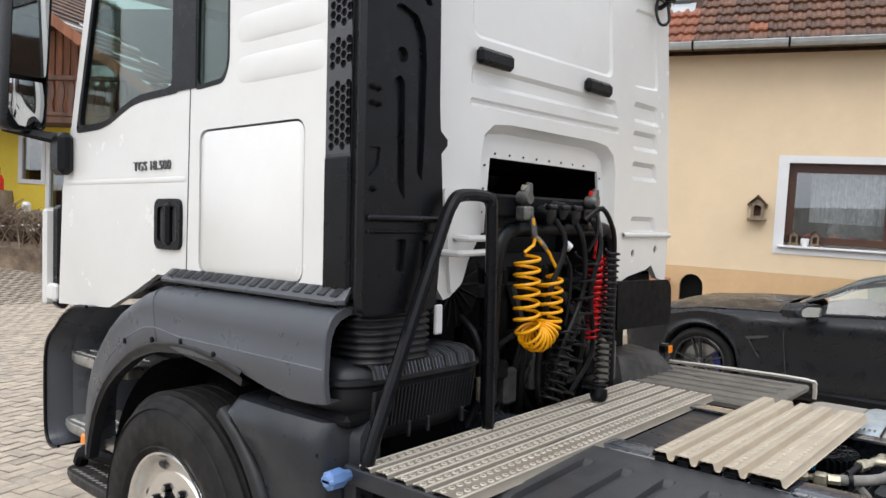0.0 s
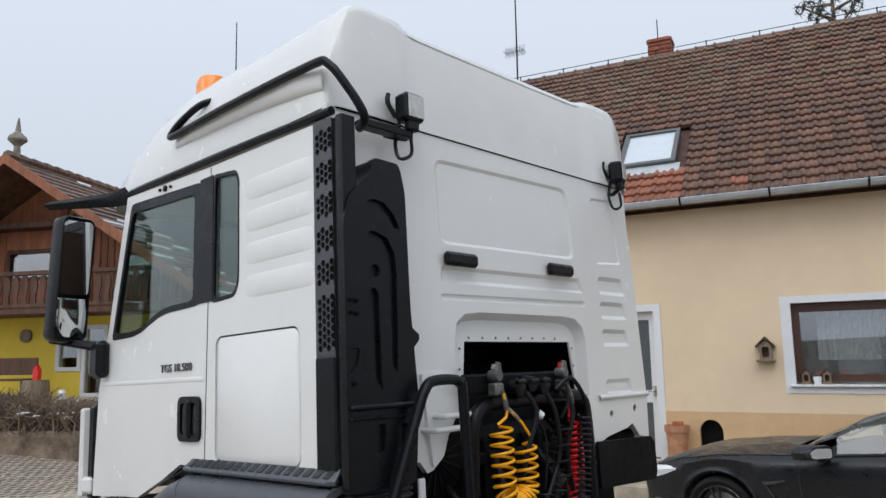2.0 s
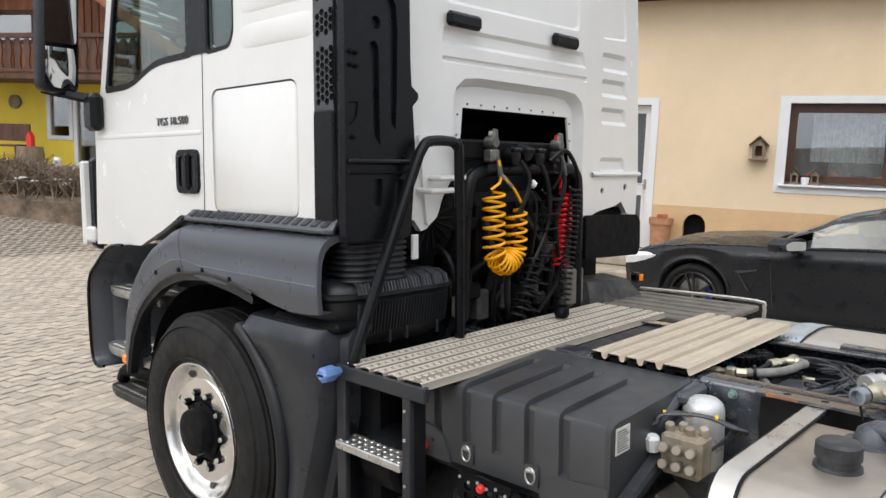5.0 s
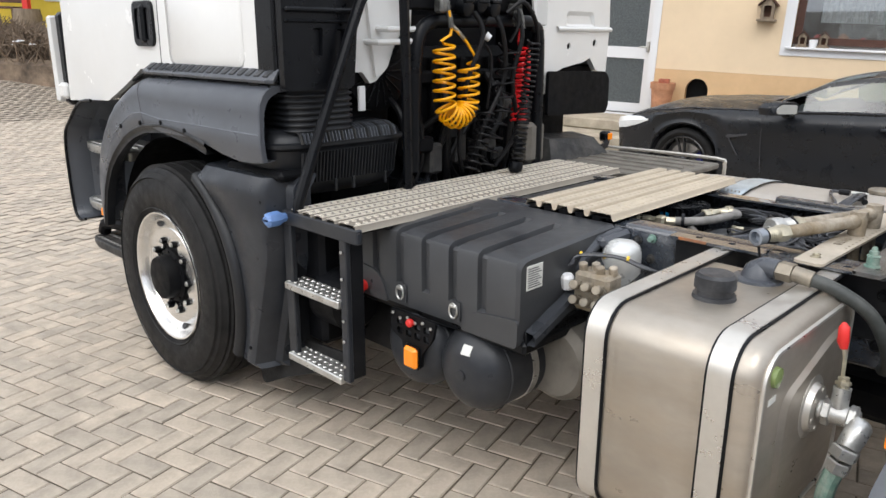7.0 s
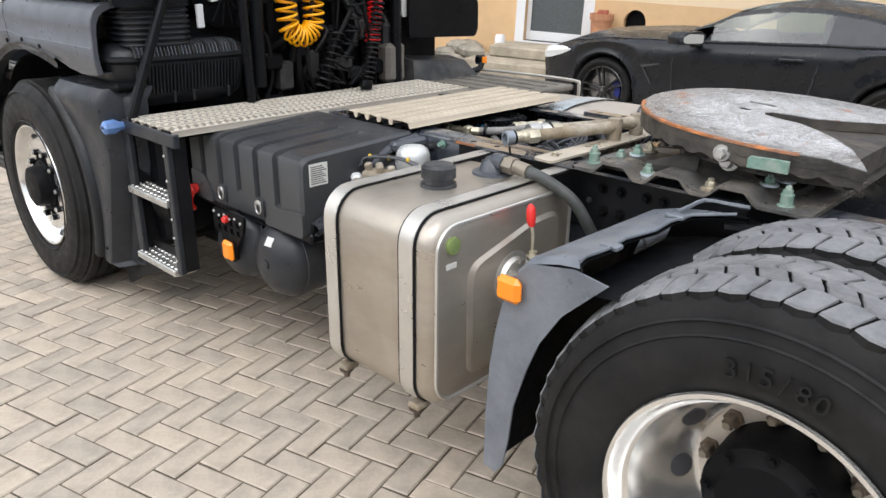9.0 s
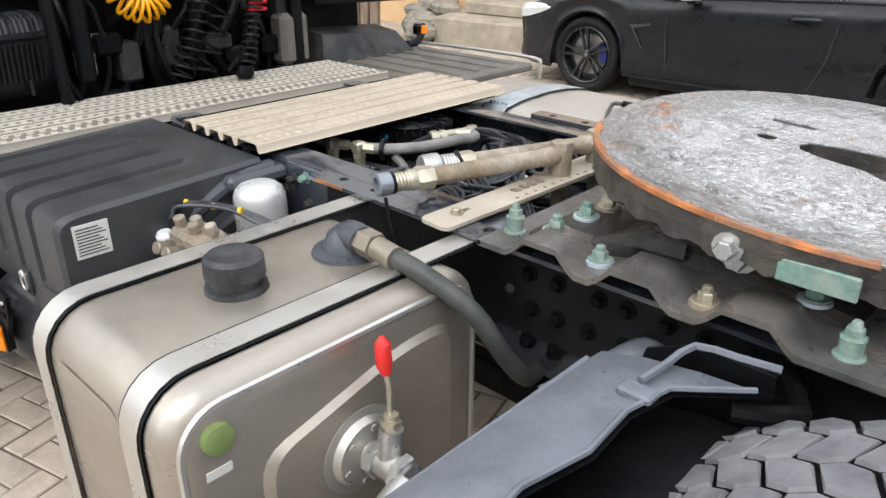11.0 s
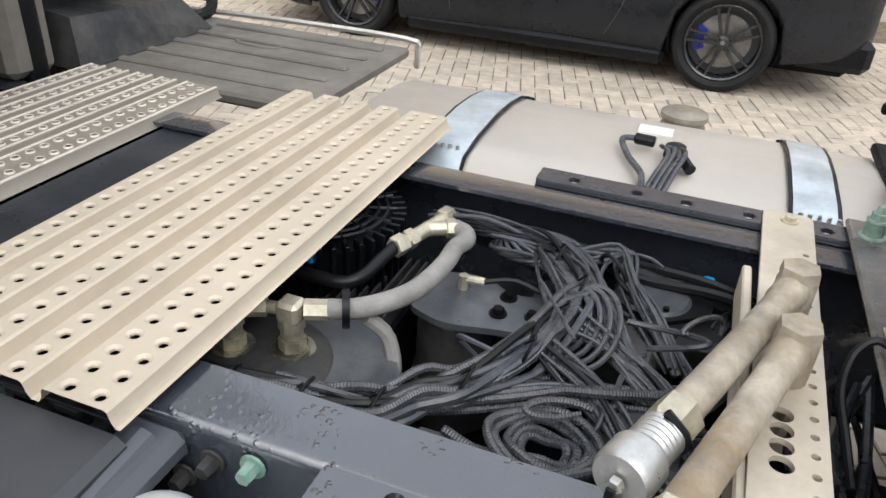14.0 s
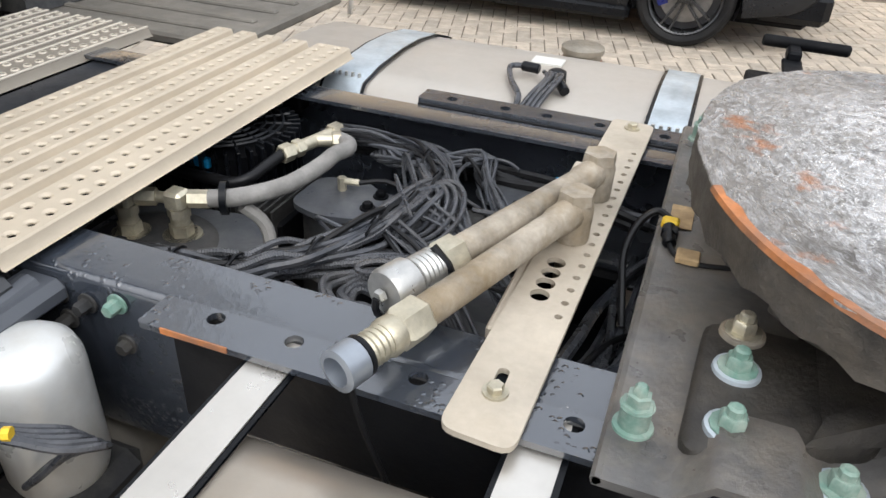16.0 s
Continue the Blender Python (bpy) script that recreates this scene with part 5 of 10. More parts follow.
for yy in (2.02, 3.15):
    part("seat", MB().box((-2.75, yy, 1.72), (-2.2, yy + 0.5, 1.88), 0.06).box((-2.35, yy + 0.02, 1.85), (-2.18, yy + 0.48, 2.48), 0.07).box((-2.32, yy + 0.12, 2.48), (-2.2, yy + 0.38, 2.68), 0.05), SEATM, truck, "dark cloth driver's seat")

# high roof
stations = [(-1.506, 3.316, 0.022), (-1.515, 3.325, 0.008), (-1.545, 3.33, 0.0), (-1.60, 3.33, 0.0), (-2.0, 3.32, 0.0), (-2.4, 3.335, 0.0), (-2.75, 3.33, 0.0), (-3.05, 3.29, 0.0), (-3.3, 3.22, 0.01), (-3.5, 3.12, 0.03), (-3.64, 3.0, 0.08), (-3.70, 2.90, 0.12), (-3.70, 2.83, 0.14)]
rows = []
for x, top, nar in stations:
    h = top - 2.835
    half = [(1.135, 0.0), (1.135, 0.10), (1.125, 0.28), (1.105, 0.50), (1.075, 0.72), (1.045, 0.87), (1.01, 0.955), (0.95, 0.985), (0.80, 0.995), (0.72, 0.985), (0.64, 0.965), (0.3, 0.96)]
    dip = 0.03 if x > -1.55 else 0.0
    lft = [(x, YC - a + nar, 2.835 + b * h - (dip if a < 0.96 else 0.0)) for a, b in half]
    rgt = [(x, YC + a - nar, 2.835 + b * h - (dip if a < 0.96 else 0.0)) for a, b in half[::-1]]
    rows.append(lft + [(x, YC, 2.835 + 0.96 * h - dip)] + rgt)
roofp = part("high_roof", MB().loft(rows), WHITE, truck, "white high roof of the cab", smooth=60)
# rear face of the roof: both corners stand proud of the middle
cols = []
for k in range(49):
    d = -1.125 + 2.25 * k / 48
    q = min(1.0, max(0.0, (abs(d) - 0.66) / 0.12))
    q = q * q * (3 - 2 * q)
    top = 2.835 + 0.495 * (0.96 + 0.035 * q)
    if abs(d) > 0.95:
        e_ = (abs(d) - 0.95) / 0.175
        top -= 0.465 * (0.03 * e_ + 0.55 * e_ ** 3.2)
    xo = -1.505 + 0.024 * q - (0.02 * max(0.0, (abs(d) - 1.06) / 0.065) ** 2 if abs(d) > 1.06 else 0)
    cols.append([(xo, YC + d, 2.838), (xo, YC + d, 2.95), (xo - 0.004, YC + d * 0.995, top - 0.05), (xo - 0.012, YC + d * 0.99, top - 0.018), (xo - 0.035, YC + d * 0.99, top - 0.003), (-1.605, YC + d * 0.99, top + 0.001)])
part("roof_back", MB().loft(cols), WHITE, roofp, smooth=60)
# Near-black strip: the shadow of the roof ledge put into the colour.
part("roof_seam", MB().box((-1.512, 1.70, 2.836), (-1.494, 3.87, 2.841), 0.001), NIGHT, roofp, "thin dark seam under the roof")
gutter_t = MB().tube([(-1.46, 1.652, 2.80), (-2.0, 1.648, 2.815), (-2.6, 1.648, 2.83), (-3.2, 1.655, 2.845), (-3.40, 1.70, 2.845)], 0.018, 8, 3)
part("roof_trim", gutter_t, BLACKP, roofp, "black strip between door and roof")
# bulge under the roof rail
rows = []
for k in range(9):
    a = math.pi * k / 8
    rows.append([(x, 1.655 - f * 0.028 * math.sin(a) + (z0 - 2.9) * 0.1, z0 + 0.055 * math.cos(a)) for x, z0, f in ((-2.75, 3.035, 0.0), (-2.6, 3.035, 0.7), (-2.0, 3.01, 1.0), (-1.65, 2.98, 1.0), (-1.52, 2.96, 0.3))])
part("roof_bulge", MB().loft(rows), WHITE, roofp, smooth=80)
rail = MB().tube([(-2.48, 1.79, 3.185), (-2.52, 1.69, 3.155), (-2.66, 1.655, 3.10), (-2.76, 1.65, 3.055), (-2.70, 1.64, 3.03), (-2.2, 1.62, 3.02), (-1.56, 1.62, 3.005), (-1.455, 1.635, 2.985), (-1.40, 1.69, 2.88), (-1.375, 1.73, 2.80), (-1.39, 1.755, 2.765), (-1.45, 1.78, 2.755)], 0.018, 10, 4)
part("roof_rail", rail, BLACKP, truck, "black tubular roof rail")
bk = MB().box((-1.46, 1.76, 2.752), (-1.40, 2.03, 2.785), 0.006)
part("rail_bracket", bk, BLACKP, truck)
part("beacon", MB().rings([(-2.93, 1.97, 3.27), (-2.93, 1.97, 3.45), (-2.93, 1.97, 3.49), (-2.93, 1.97, 3.503)], [0.092, 0.092, 0.076, 0.035], 24), ORANGE, truck, "orange warning beacon on the roof")
part("roof_aerial", MB().cyl((-3.02, 2.16, 3.25), (-3.0, 2.16, 3.93), 0.006, 6, 0.003).cyl((-3.02, 2.16, 3.25), (-3.02, 2.16, 3.32), 0.016, 8), BLACKP, truck, "thin black aerial")


def work_lamp(p, turn, arm):
    p = Vector(p)
    m = Matrix.Translation(p) @ Matrix.Rotation(radians(turn), 4, "Z")
    wl = part("work_lamp", MB().box((-0.05, -0.055, -0.06), (0.03, 0.055, 0.06), 0.014, m), BLACKP, truck, "square black work lamp")
    part("lamp_lens", MB().box((0.028, -0.044, -0.048), (0.034, 0.044, 0.048), 0.003, m), LENS, wl, "clear ribbed lens")
    br = MB().tube([p + Vector(a) for a in arm], 0.012, 6, 2)
    br.box(p + Vector((-0.02, -0.03, -0.10)), p + Vector((0.02, 0.03, -0.055)), 0.008)
    part("lamp_bracket", br, BLACKP, wl)
    lp = MB().tube([p + Vector((-0.04, -0.03, -0.05)), p + Vector((-0.05, -0.05, -0.14)), p + Vector((-0.02, -0.06, -0.22)), p + Vector((0.0, -0.01, -0.2)), p + Vector((-0.01, 0.0, -0.12))], 0.008, 6, 4)
    lp.tube([p + Vector((-0.04, -0.05, -0.04)), p + Vector((-0.05, -0.085, 0.02)), p + Vector((-0.05, -0.08, 0.06))], 0.010, 6, 3)
    part("lamp_cable", lp, HOSE, wl)


work_lamp((-1.40, 2.02, 2.88), 0, [(0, 0, -0.09), (-0.04, 0, -0.12), (-0.06, -0.1, -0.12)])
work_lamp((-1.43, 3.73, 2.91), 18, [(0, 0, -0.09), (-0.05, 0, -0.12), (-0.1, 0, -0.11)])

# mirror on two arms
MC = Matrix.Translation((-3.58, 1.495, 2.405)) @ Matrix.Rotation(radians(15), 4, "Z") @ Matrix.Rotation(radians(4), 4, "Y")


def mir(u, v, w):
    return tuple(MC @ Vector((w, u, v)))


def glass_at(v0, yaw, pitch):
    """A glass turned in the shell about its own middle."""
    r = Matrix.Rotation(radians(yaw), 4, "Z") @ Matrix.Rotation(radians(pitch), 4, "Y")
    return lambda u, v, w: mir(*[(p.y, p.z + v0, p.x + 0.004) for p in [r @ Vector((w, u, v - v0))]][0])


shell = rrect(-0.102, -0.35, 0.102, 0.35, 0.045, 5)
mirror = part("mirror", MB().loft([[mir(u * 0.7, v * 0.9, -0.11) for u, v in shell], [mir(u * 0.95, v * 0.98, -0.07) for u, v in shell], [mir(u, v, 0.0) for u, v in shell], [mir(u * 0.95, v * 0.975, 0.022) for u, v in shell], [mir(u * 0.88, v * 0.955, 0.018) for u, v in shell], [mir(u * 0.87, v * 0.95, -0.015) for u, v in shell]], close=True, caps=True), BLACKP, truck, "tall black door mirror", smooth=50)
part("mirror_glass", MB().plate(rrect(-0.084, -0.085, 0.084, 0.325, 0.025), [], glass_at(0.12, -16, 0), 0.003), MIRROR, mirror, "main mirror glass")
wide = glass_at(-0.215, -15, 7)
part("wide_mirror_glass", MB().loft([[wide(0.083 * (a / 6 - 1), -0.215 + 0.108 * (b / 6 - 1), 0.008 - ((0.083 * (a / 6 - 1)) ** 2 + (0.108 * (b / 6 - 1)) ** 2) / 1.1) for a in range(13)] for b in range(13)]), MIRROR, mirror, "wide-angle mirror glass", smooth=80)
part("mirror_arm", MB().loft([[(-3.70, 1.36, 2.83), (-3.70, 1.40, 2.855), (-3.70, 1.45, 2.83), (-3.70, 1.40, 2.805)], [(-3.42, 1.60, 2.85), (-3.40, 1.62, 2.88), (-3.36, 1.66, 2.85), (-3.40, 1.64, 2.80)], [(-3.30, 1.64, 2.86), (-3.28, 1.64, 2.89), (-3.26, 1.66, 2.85), (-3.28, 1.66, 2.79)]], close=True, caps=True), BLACKP, truck, "black upper mirror arm")
part("mirror_arm", MB().loft([[(-3.68, 1.42, 2.06), (-3.70, 1.42, 2.09), (-3.66, 1.46, 2.09), (-3.64, 1.46, 2.06)], [(-3.52, 1.58, 2.01), (-3.54, 1.58, 2.05), (-3.46, 1.64, 2.05), (-3.44, 1.64, 2.01)]], close=True, caps=True).box((-3.55, 1.58, 1.86), (-3.42, 1.655, 2.06), 0.025), BLACKP, truck, "black lower mirror arm")
part("front_edge_trim", MB().box((-3.72, 1.66, 1.20), (-3.63, 1.72, 1.72), 0.02), BLACKP, truck)
part("front_side_panel", MB().box((-3.74, 1.62, 1.22), (-3.70, 1.68, 1.70), 0.012).box((-3.72, 1.63, 1.24), (-3.62, 1.67, 1.33), 0.015), WHITE, truck)

# air intake column behind the cab
col_o = rounded([(1.665, 1.40), (2.085, 1.40), (2.12, 1.75), (2.085, 2.10), (2.075, 2.55), (2.04, 2.66), (1.86, 2.665), (1.84, 2.60), (1.70, 2.50), (1.665, 2.40)], 0.03, 3)
slots = [rounded(q, 0.010, 2) for q in (
    [(1.735, 2.44), (1.765, 2.452), (1.817, 2.445), (1.868, 2.405), (1.897, 2.351), (1.872, 2.346), (1.831, 2.39), (1.784, 2.415), (1.735, 2.412)],
    [(1.734, 2.321), (1.761, 2.33), (1.831, 2.308), (1.865, 2.251), (1.873, 2.169), (1.869, 1.938), (1.862, 1.80), (1.838, 1.831), (1.833, 2.164), (1.816, 2.234), (1.783, 2.279), (1.734, 2.281)],
    [(1.73, 2.10), (1.76, 2.118), (1.779, 2.095), (1.783, 1.808), (1.787, 1.74), (1.752, 1.786), (1.746, 2.041), (1.73, 2.066)],
    [(1.753, 1.622), (1.797, 1.625), (1.792, 1.517), (1.752, 1.529)], [(1.857, 1.62), (1.905, 1.62), (1.896, 1.512), (1.853, 1.525)],
    [(1.632, 1.891), (1.684, 1.895), (1.673, 1.834), (1.634, 1.802)])] + [circle(1.766, 2.178, 0.024)]


def to_col(u, v, w):
    return (-1.365 - w, u, v)


col_o = [(1.620 + (u - 1.665) * 0.76, v - 0.05 if v > 1.6 else v) for u, v in col_o]
intake = part("air_intake", MB().plate(col_o, slots, to_col, 0.03), BLACKP, truck, "black moulded air intake column")
part("intake_body", MB().plate([(max(u, 1.672), v) for u, v in inset(col_o, 0.006)], slots[:5] + slots[6:], lambda u, v, w: to_col(u, v, 0.028 + w), 0.12), BLACKP, intake)
for s_ in slots:
    part("moulded_slot", MB().dish(s_, inset(s_, 0.006), to_col, 0.016), BLACKP, intake)
for y, z in ((1.645, 2.065), (1.668, 2.062), (1.645, 2.02), (1.668, 2.017), (1.655, 1.77)):
    part("intake_bolt", MB().nut((-1.364, y, z), (1, 0, 0), 0.006), NIGHT, intake)
part("intake_crease", MB().box((-1.368, 1.63, 1.675), (-1.352, 1.945, 1.695), 0.007).box((-1.368, 1.63, 1.64), (-1.358, 1.945, 1.652), 0.005), BLACKP, intake)
part("corner_bar", MB().loft([[(-1.440, 1.652, z), (-1.428, 1.640, z), (-1.40, 1.626, z), (-1.372, 1.628, z), (-1.372, 1.69, z), (-1.440, 1.72, z)] for z in (1.40, 1.42, 2.40, 2.74, 2.76)], close=True, caps=True), BLACKP, truck, "black corner post")
part("intake_ear", MB().add([(-1.37, 1.93, 1.985), (-1.37, 1.985, 1.945), (-1.37, 1.985, 1.925), (-1.37, 1.93, 1.87), (-1.44, 1.93, 1.985), (-1.44, 1.98, 1.945), (-1.44, 1.98, 1.925), (-1.44, 1.93, 1.87)], [(0, 1, 2, 3), (4, 5, 6, 7), (0, 1, 5, 4), (1, 2, 6, 5), (2, 3, 7, 6)]), BLACKP, intake)
# honeycomb fields beside the corner
gp = lambda u, v, w: (-1.575 + u, 1.648 + w, v)
fieldz = [(2.755, 2.64), (2.625, 2.51), (2.495, 2.385), (2.37, 2.255), (2.24, 2.13), (2.115, 1.885)]
hexes = []
for z1, z0 in fieldz:
    r = 0.0165
    dy, dx = r * 1.72, r * 1.5 * 1.02
    jn = int((z1 - z0 - 0.005) / dy)
    for i in range(4):
        for j in range(jn):
            u, v = 0.026 + i * dx, z0 + r + j * dy + (dy / 2 if i % 2 else 0)
            if v + r * 0.9 < z1 + 0.004:
                hexes.append([(u + 0.86 * r * math.cos(radians(60 * k)), v + 0.86 * r * math.sin(radians(60 * k))) for k in range(6)])
grille = part("honeycomb_grille", MB().plate([(0, 1.43), (0.115, 1.43), (0.115, 1.875), (0, 1.875)], [], gp, 0.006), WEB, truck, "black honeycomb grille strip")
tops = [2.775] + [(fieldz[k][1] + fieldz[k + 1][0]) / 2 for k in range(5)] + [1.876]
for k in range(6):
    lo_, hi_ = tops[k + 1], tops[k] - 0.0002
    part("grille_field", MB().plate([(0, lo_), (0.115, lo_), (0.115, hi_), (0, hi_)], [h for h in hexes if lo_ < sum(v for _, v in h) / 6 < hi_], gp, 0.006), WEB, grille)
# Added near-black sheet: shade behind the honeycomb holes put into its colour.
part("grille_backing", MB().box((-1.60, 1.6545, 1.44), (-1.445, 1.6585, 2.77), 0.001), NIGHT, truck)
part("lower_side_trim", MB().box((-1.577, 1.642, 1.40), (-1.46, 1.66, 1.87), 0.006), BLACKP, truck)

# bellows, air cleaner and handrail
prof = []
for k in range(10):
    z = 1.452 - k * 0.0222
    prof += [(z, 0.012), (z - 0.004, 0.001), (z - 0.0075, 0.0), (z - 0.0115, 0.001), (z - 0.016, 0.012)]
rows = [[(x, y, z) for x, y in rrect(-1.65 + d, 1.665 + d, -1.385 - d, 1.985 - d, 0.085 - d, 6)] for z, d in prof]
part("bellows", MB().loft(rows, close=True), RUBBER, truck, "black rubber bellows with many folds", smooth=70)
part("bellows_collar", MB().loft([[(x, y, z) for x, y in rrect(-1.64 + d, 1.672 + d, -1.395 - d, 1.965 - d, 0.06, 5)] for z, d in ((1.51, 0.02), (1.50, 0.008), (1.47, 0.008), (1.462, 0.0), (1.452, 0.0))], close=True), RUBBER, truck, smooth=50)


def cleaner_ring(z, d):
    """Outline of the cleaner housing: deeper towards the middle of the truck."""
    return [(x, y, z) for x, y in rounded([(-1.80 + d, 1.60 + d), (-1.44 - d, 1.60 + d), (-1.39 - d, 1.69 + d), (-1.375 - d, 2.17 - d), (-1.42 - d, 2.25 - d), (-1.80 + d, 2.25 - d)], 0.07, 4)]


acp = part("air_cleaner", MB().loft([cleaner_ring(z, d) for z, d in ((0.985, 0.07), (1.005, 0.045), (1.03, 0.03), (1.17, 0.012), (1.183, 0.0), (1.197, 0.0), (1.203, 0.008), (1.222, 0.014), (1.244, 0.035), (1.25, 0.06))], close=True, caps=True), RUBBER, truck, "black ribbed air cleaner housing")
for k in range(30):
    y = 1.69 + k * 0.0161
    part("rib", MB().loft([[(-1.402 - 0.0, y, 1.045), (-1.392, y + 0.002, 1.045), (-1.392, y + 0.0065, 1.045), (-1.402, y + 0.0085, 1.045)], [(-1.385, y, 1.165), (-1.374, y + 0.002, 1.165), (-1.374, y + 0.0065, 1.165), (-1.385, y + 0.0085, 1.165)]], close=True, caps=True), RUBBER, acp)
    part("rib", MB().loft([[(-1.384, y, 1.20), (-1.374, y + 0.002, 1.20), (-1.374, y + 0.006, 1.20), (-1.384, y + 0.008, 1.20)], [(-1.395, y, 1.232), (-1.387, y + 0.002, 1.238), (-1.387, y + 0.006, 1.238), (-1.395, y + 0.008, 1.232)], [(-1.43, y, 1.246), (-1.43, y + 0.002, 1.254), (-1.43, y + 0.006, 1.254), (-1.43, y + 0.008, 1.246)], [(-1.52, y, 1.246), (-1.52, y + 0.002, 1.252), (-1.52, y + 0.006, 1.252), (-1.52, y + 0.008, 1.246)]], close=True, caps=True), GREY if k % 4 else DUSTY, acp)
for y in (1.84, 1.93, 2.10):
    part("clip", MB().box((-1.392, y, 1.0), (-1.378, y + 0.012, 1.05), 0.003), RUBBER, acp)
hr = MB().tube([(-1.345, 1.635, 0.955), (-1.34, 1.66, 1.05), (-1.325, 1.90, 1.62), (-1.32, 1.955, 1.735), (-1.32, 2.0, 1.765), (-1.32, 2.11, 1.768), (-1.32, 2.15, 1.75), (-1.32, 2.165, 1.70), (-1.33, 2.185, 1.10), (-1.335, 2.19, 0.95)], 0.021, 10, 4)
part("handrail", hr, BLACKP, truck, "black tubular handrail at the catwalk")
part("handrail_foot", MB().box((-1.385, 2.17, 0.93), (-1.31, 2.28, 0.955), 0.004).tube([(-1.33, 2.19, 1.06), (-1.36, 2.25, 0.95)], 0.012, 6, 0), NIGHT, truck)
part("yellow_valve", MB().box((-1.44, 2.01, 1.30), (-1.425, 2.045, 1.40), 0.004), PVC, truck, "small white sticker plate")
# ---- front fender, entry steps, wheels ----
fy = lambda y: (lambda u, v, w: (u, y + w, v))
# lower and upper line of the fender, from the front foot over the arch to the rear end
low_l = [(-3.045, 0.612), (-3.018, 0.72), (-2.985, 0.82), (-2.935, 0.90), (-2.885, 0.965), (-2.81, 1.03), (-2.736, 1.08), (-2.66, 1.124), (-2.592, 1.152), (-2.51, 1.178), (-2.436, 1.195), (-2.269, 1.21), (-2.15, 1.207), (-2.042, 1.195), (-1.95, 1.180), (-1.871, 1.163), (-1.744, 1.138), (-1.62, 1.124), (-1.521, 1.127), (-1.470, 1.133), (-1.458, 1.135)]
top_l = [(-3.075, 0.625), (-3.088, 0.74), (-3.082, 0.85), (-3.062, 0.94), (-3.032, 1.015), (-2.96, 1.12), (-2.872, 1.212), (-2.78, 1.28), (-2.70, 1.322), (-2.59, 1.372), (-2.49, 1.402), (-2.31, 1.42), (-2.18, 1.422), (-2.05, 1.422), (-1.95, 1.422), (-1.87, 1.421), (-1.742, 1.42), (-1.62, 1.42), (-1.52, 1.42), (-1.470, 1.42), (-1.458, 1.42)]
rows = []
for (u0, v0), (u1, v1) in zip(low_l, top_l):
    f = min(1.0, max(0.0, (u1 + 3.05) / 0.6))
    row = [(u0, 1.60, v0 + 0.004), (u0, 1.562, v0)]
    lev = (1.18, 1.238, 1.2395, 1.315, 1.350, 1.380, 1.400, 1.413, 1.42, 1.42)
    for lv, q, ya, yb in zip(lev, (0.16, 0.335, 0.345, 0.70, 0.81, 0.90, 0.955, 0.985, 1.0, 1.0), (1.556, 1.5535, 1.5545, 1.556, 1.558, 1.562, 1.570, 1.583, 1.605, 1.70), (1.5545, 1.5525, 1.5535, 1.556, 1.561, 1.574, 1.594, 1.625, 1.685, 1.74)):
        g = max(0.0, min(1.0, (u1 + 2.60) / 0.25))
        qz = (lv - v0) / (v1 - v0)
        q = q + (qz - q) * g
        row.append((u0 + (u1 - u0) * q, ya + (yb - ya) * f, v0 + (v1 - v0) * q))
    rows.append(row)
fender = part("front_fender", MB().loft(rows[:11]), GREY, truck, "dark grey plastic front fender", smooth=50)
part("fender_rear_half", MB().loft([[(u + (0.004 if i == 0 else 0), v, w) for u, v, w in r] for i, r in enumerate(rows[10:])]), GREY, fender, smooth=50)
part("fender_end", MB().loft([[(-1.458, y, z) for _, y, z in rows[-1]], [(-1.452, y + 0.004, z) for _, y, z in rows[-1]], [(-1.452, y + 0.022, z - (0.022 if z > 1.3 else 0.0)) for _, y, z in rows[-1]], [(-1.56, y + 0.026, z - (0.026 if z > 1.3 else 0.0)) for _, y, z in rows[-1]]]), GREY, fender, smooth=40)
part("fender_seam", MB().tube([(u + 0.002, v + 0.0006, w) for u, v, w in rows[10][1:]], 0.0028, 5, 0), INKSHADE, fender)
part("fender_crease", MB().tube([(r[3][0], r[3][1] + 0.0002, r[3][2] + 0.001) for r in rows[5:]], 0.0024, 5, 1), GUARDM, fender, "pale worn crease")
arch = [(u, v) for u, v in low_l[:16]]
lipr = []
for k, (u, v) in enumerate(arch):
    a, b = arch[max(k - 1, 0)], arch[min(k + 1, len(arch) - 1)]
    d = Vector((b[0] - a[0], b[1] - a[1])).normalized()
    n_ = Vector((d.y, -d.x))
    w_ = 0.034 * min(1.0, 0.35 + 0.1 * k) * (1.0 if k < 12 else 1.25)
    lipr.append([(u + n_.x * w_ * q, y, v + n_.y * w_ * q) for q, y in ((-0.25, 1.556), (-0.12, 1.549), (0.12, 1.548), (0.30, 1.556), (0.62, 1.561), (1.0, 1.558), (1.06, 1.566), (1.0, 1.60))])
part("arch_lip", MB().loft(lipr), RUBBER, fender, "black wheel arch lip", smooth=60)
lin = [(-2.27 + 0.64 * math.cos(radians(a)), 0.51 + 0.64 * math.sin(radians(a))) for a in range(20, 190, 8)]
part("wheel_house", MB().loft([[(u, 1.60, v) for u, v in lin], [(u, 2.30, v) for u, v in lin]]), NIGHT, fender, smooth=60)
for u, v in ((-2.693, 1.171), (-2.471, 1.203), (-2.257, 1.222), (-2.038, 1.205)):
    part("fender_bolt", MB().rings([(u, 1.556, v), (u, 1.549, v), (u, 1.547, v)], [0.012, 0.011, 0.006], 12), NIGHT, fender)
part("fender_ridge", MB().tube([(-2.60, 1.60, 1.388), (-2.50, 1.61, 1.423), (-2.42, 1.625, 1.436)], 0.006, 6, 3), NIGHT, fender)
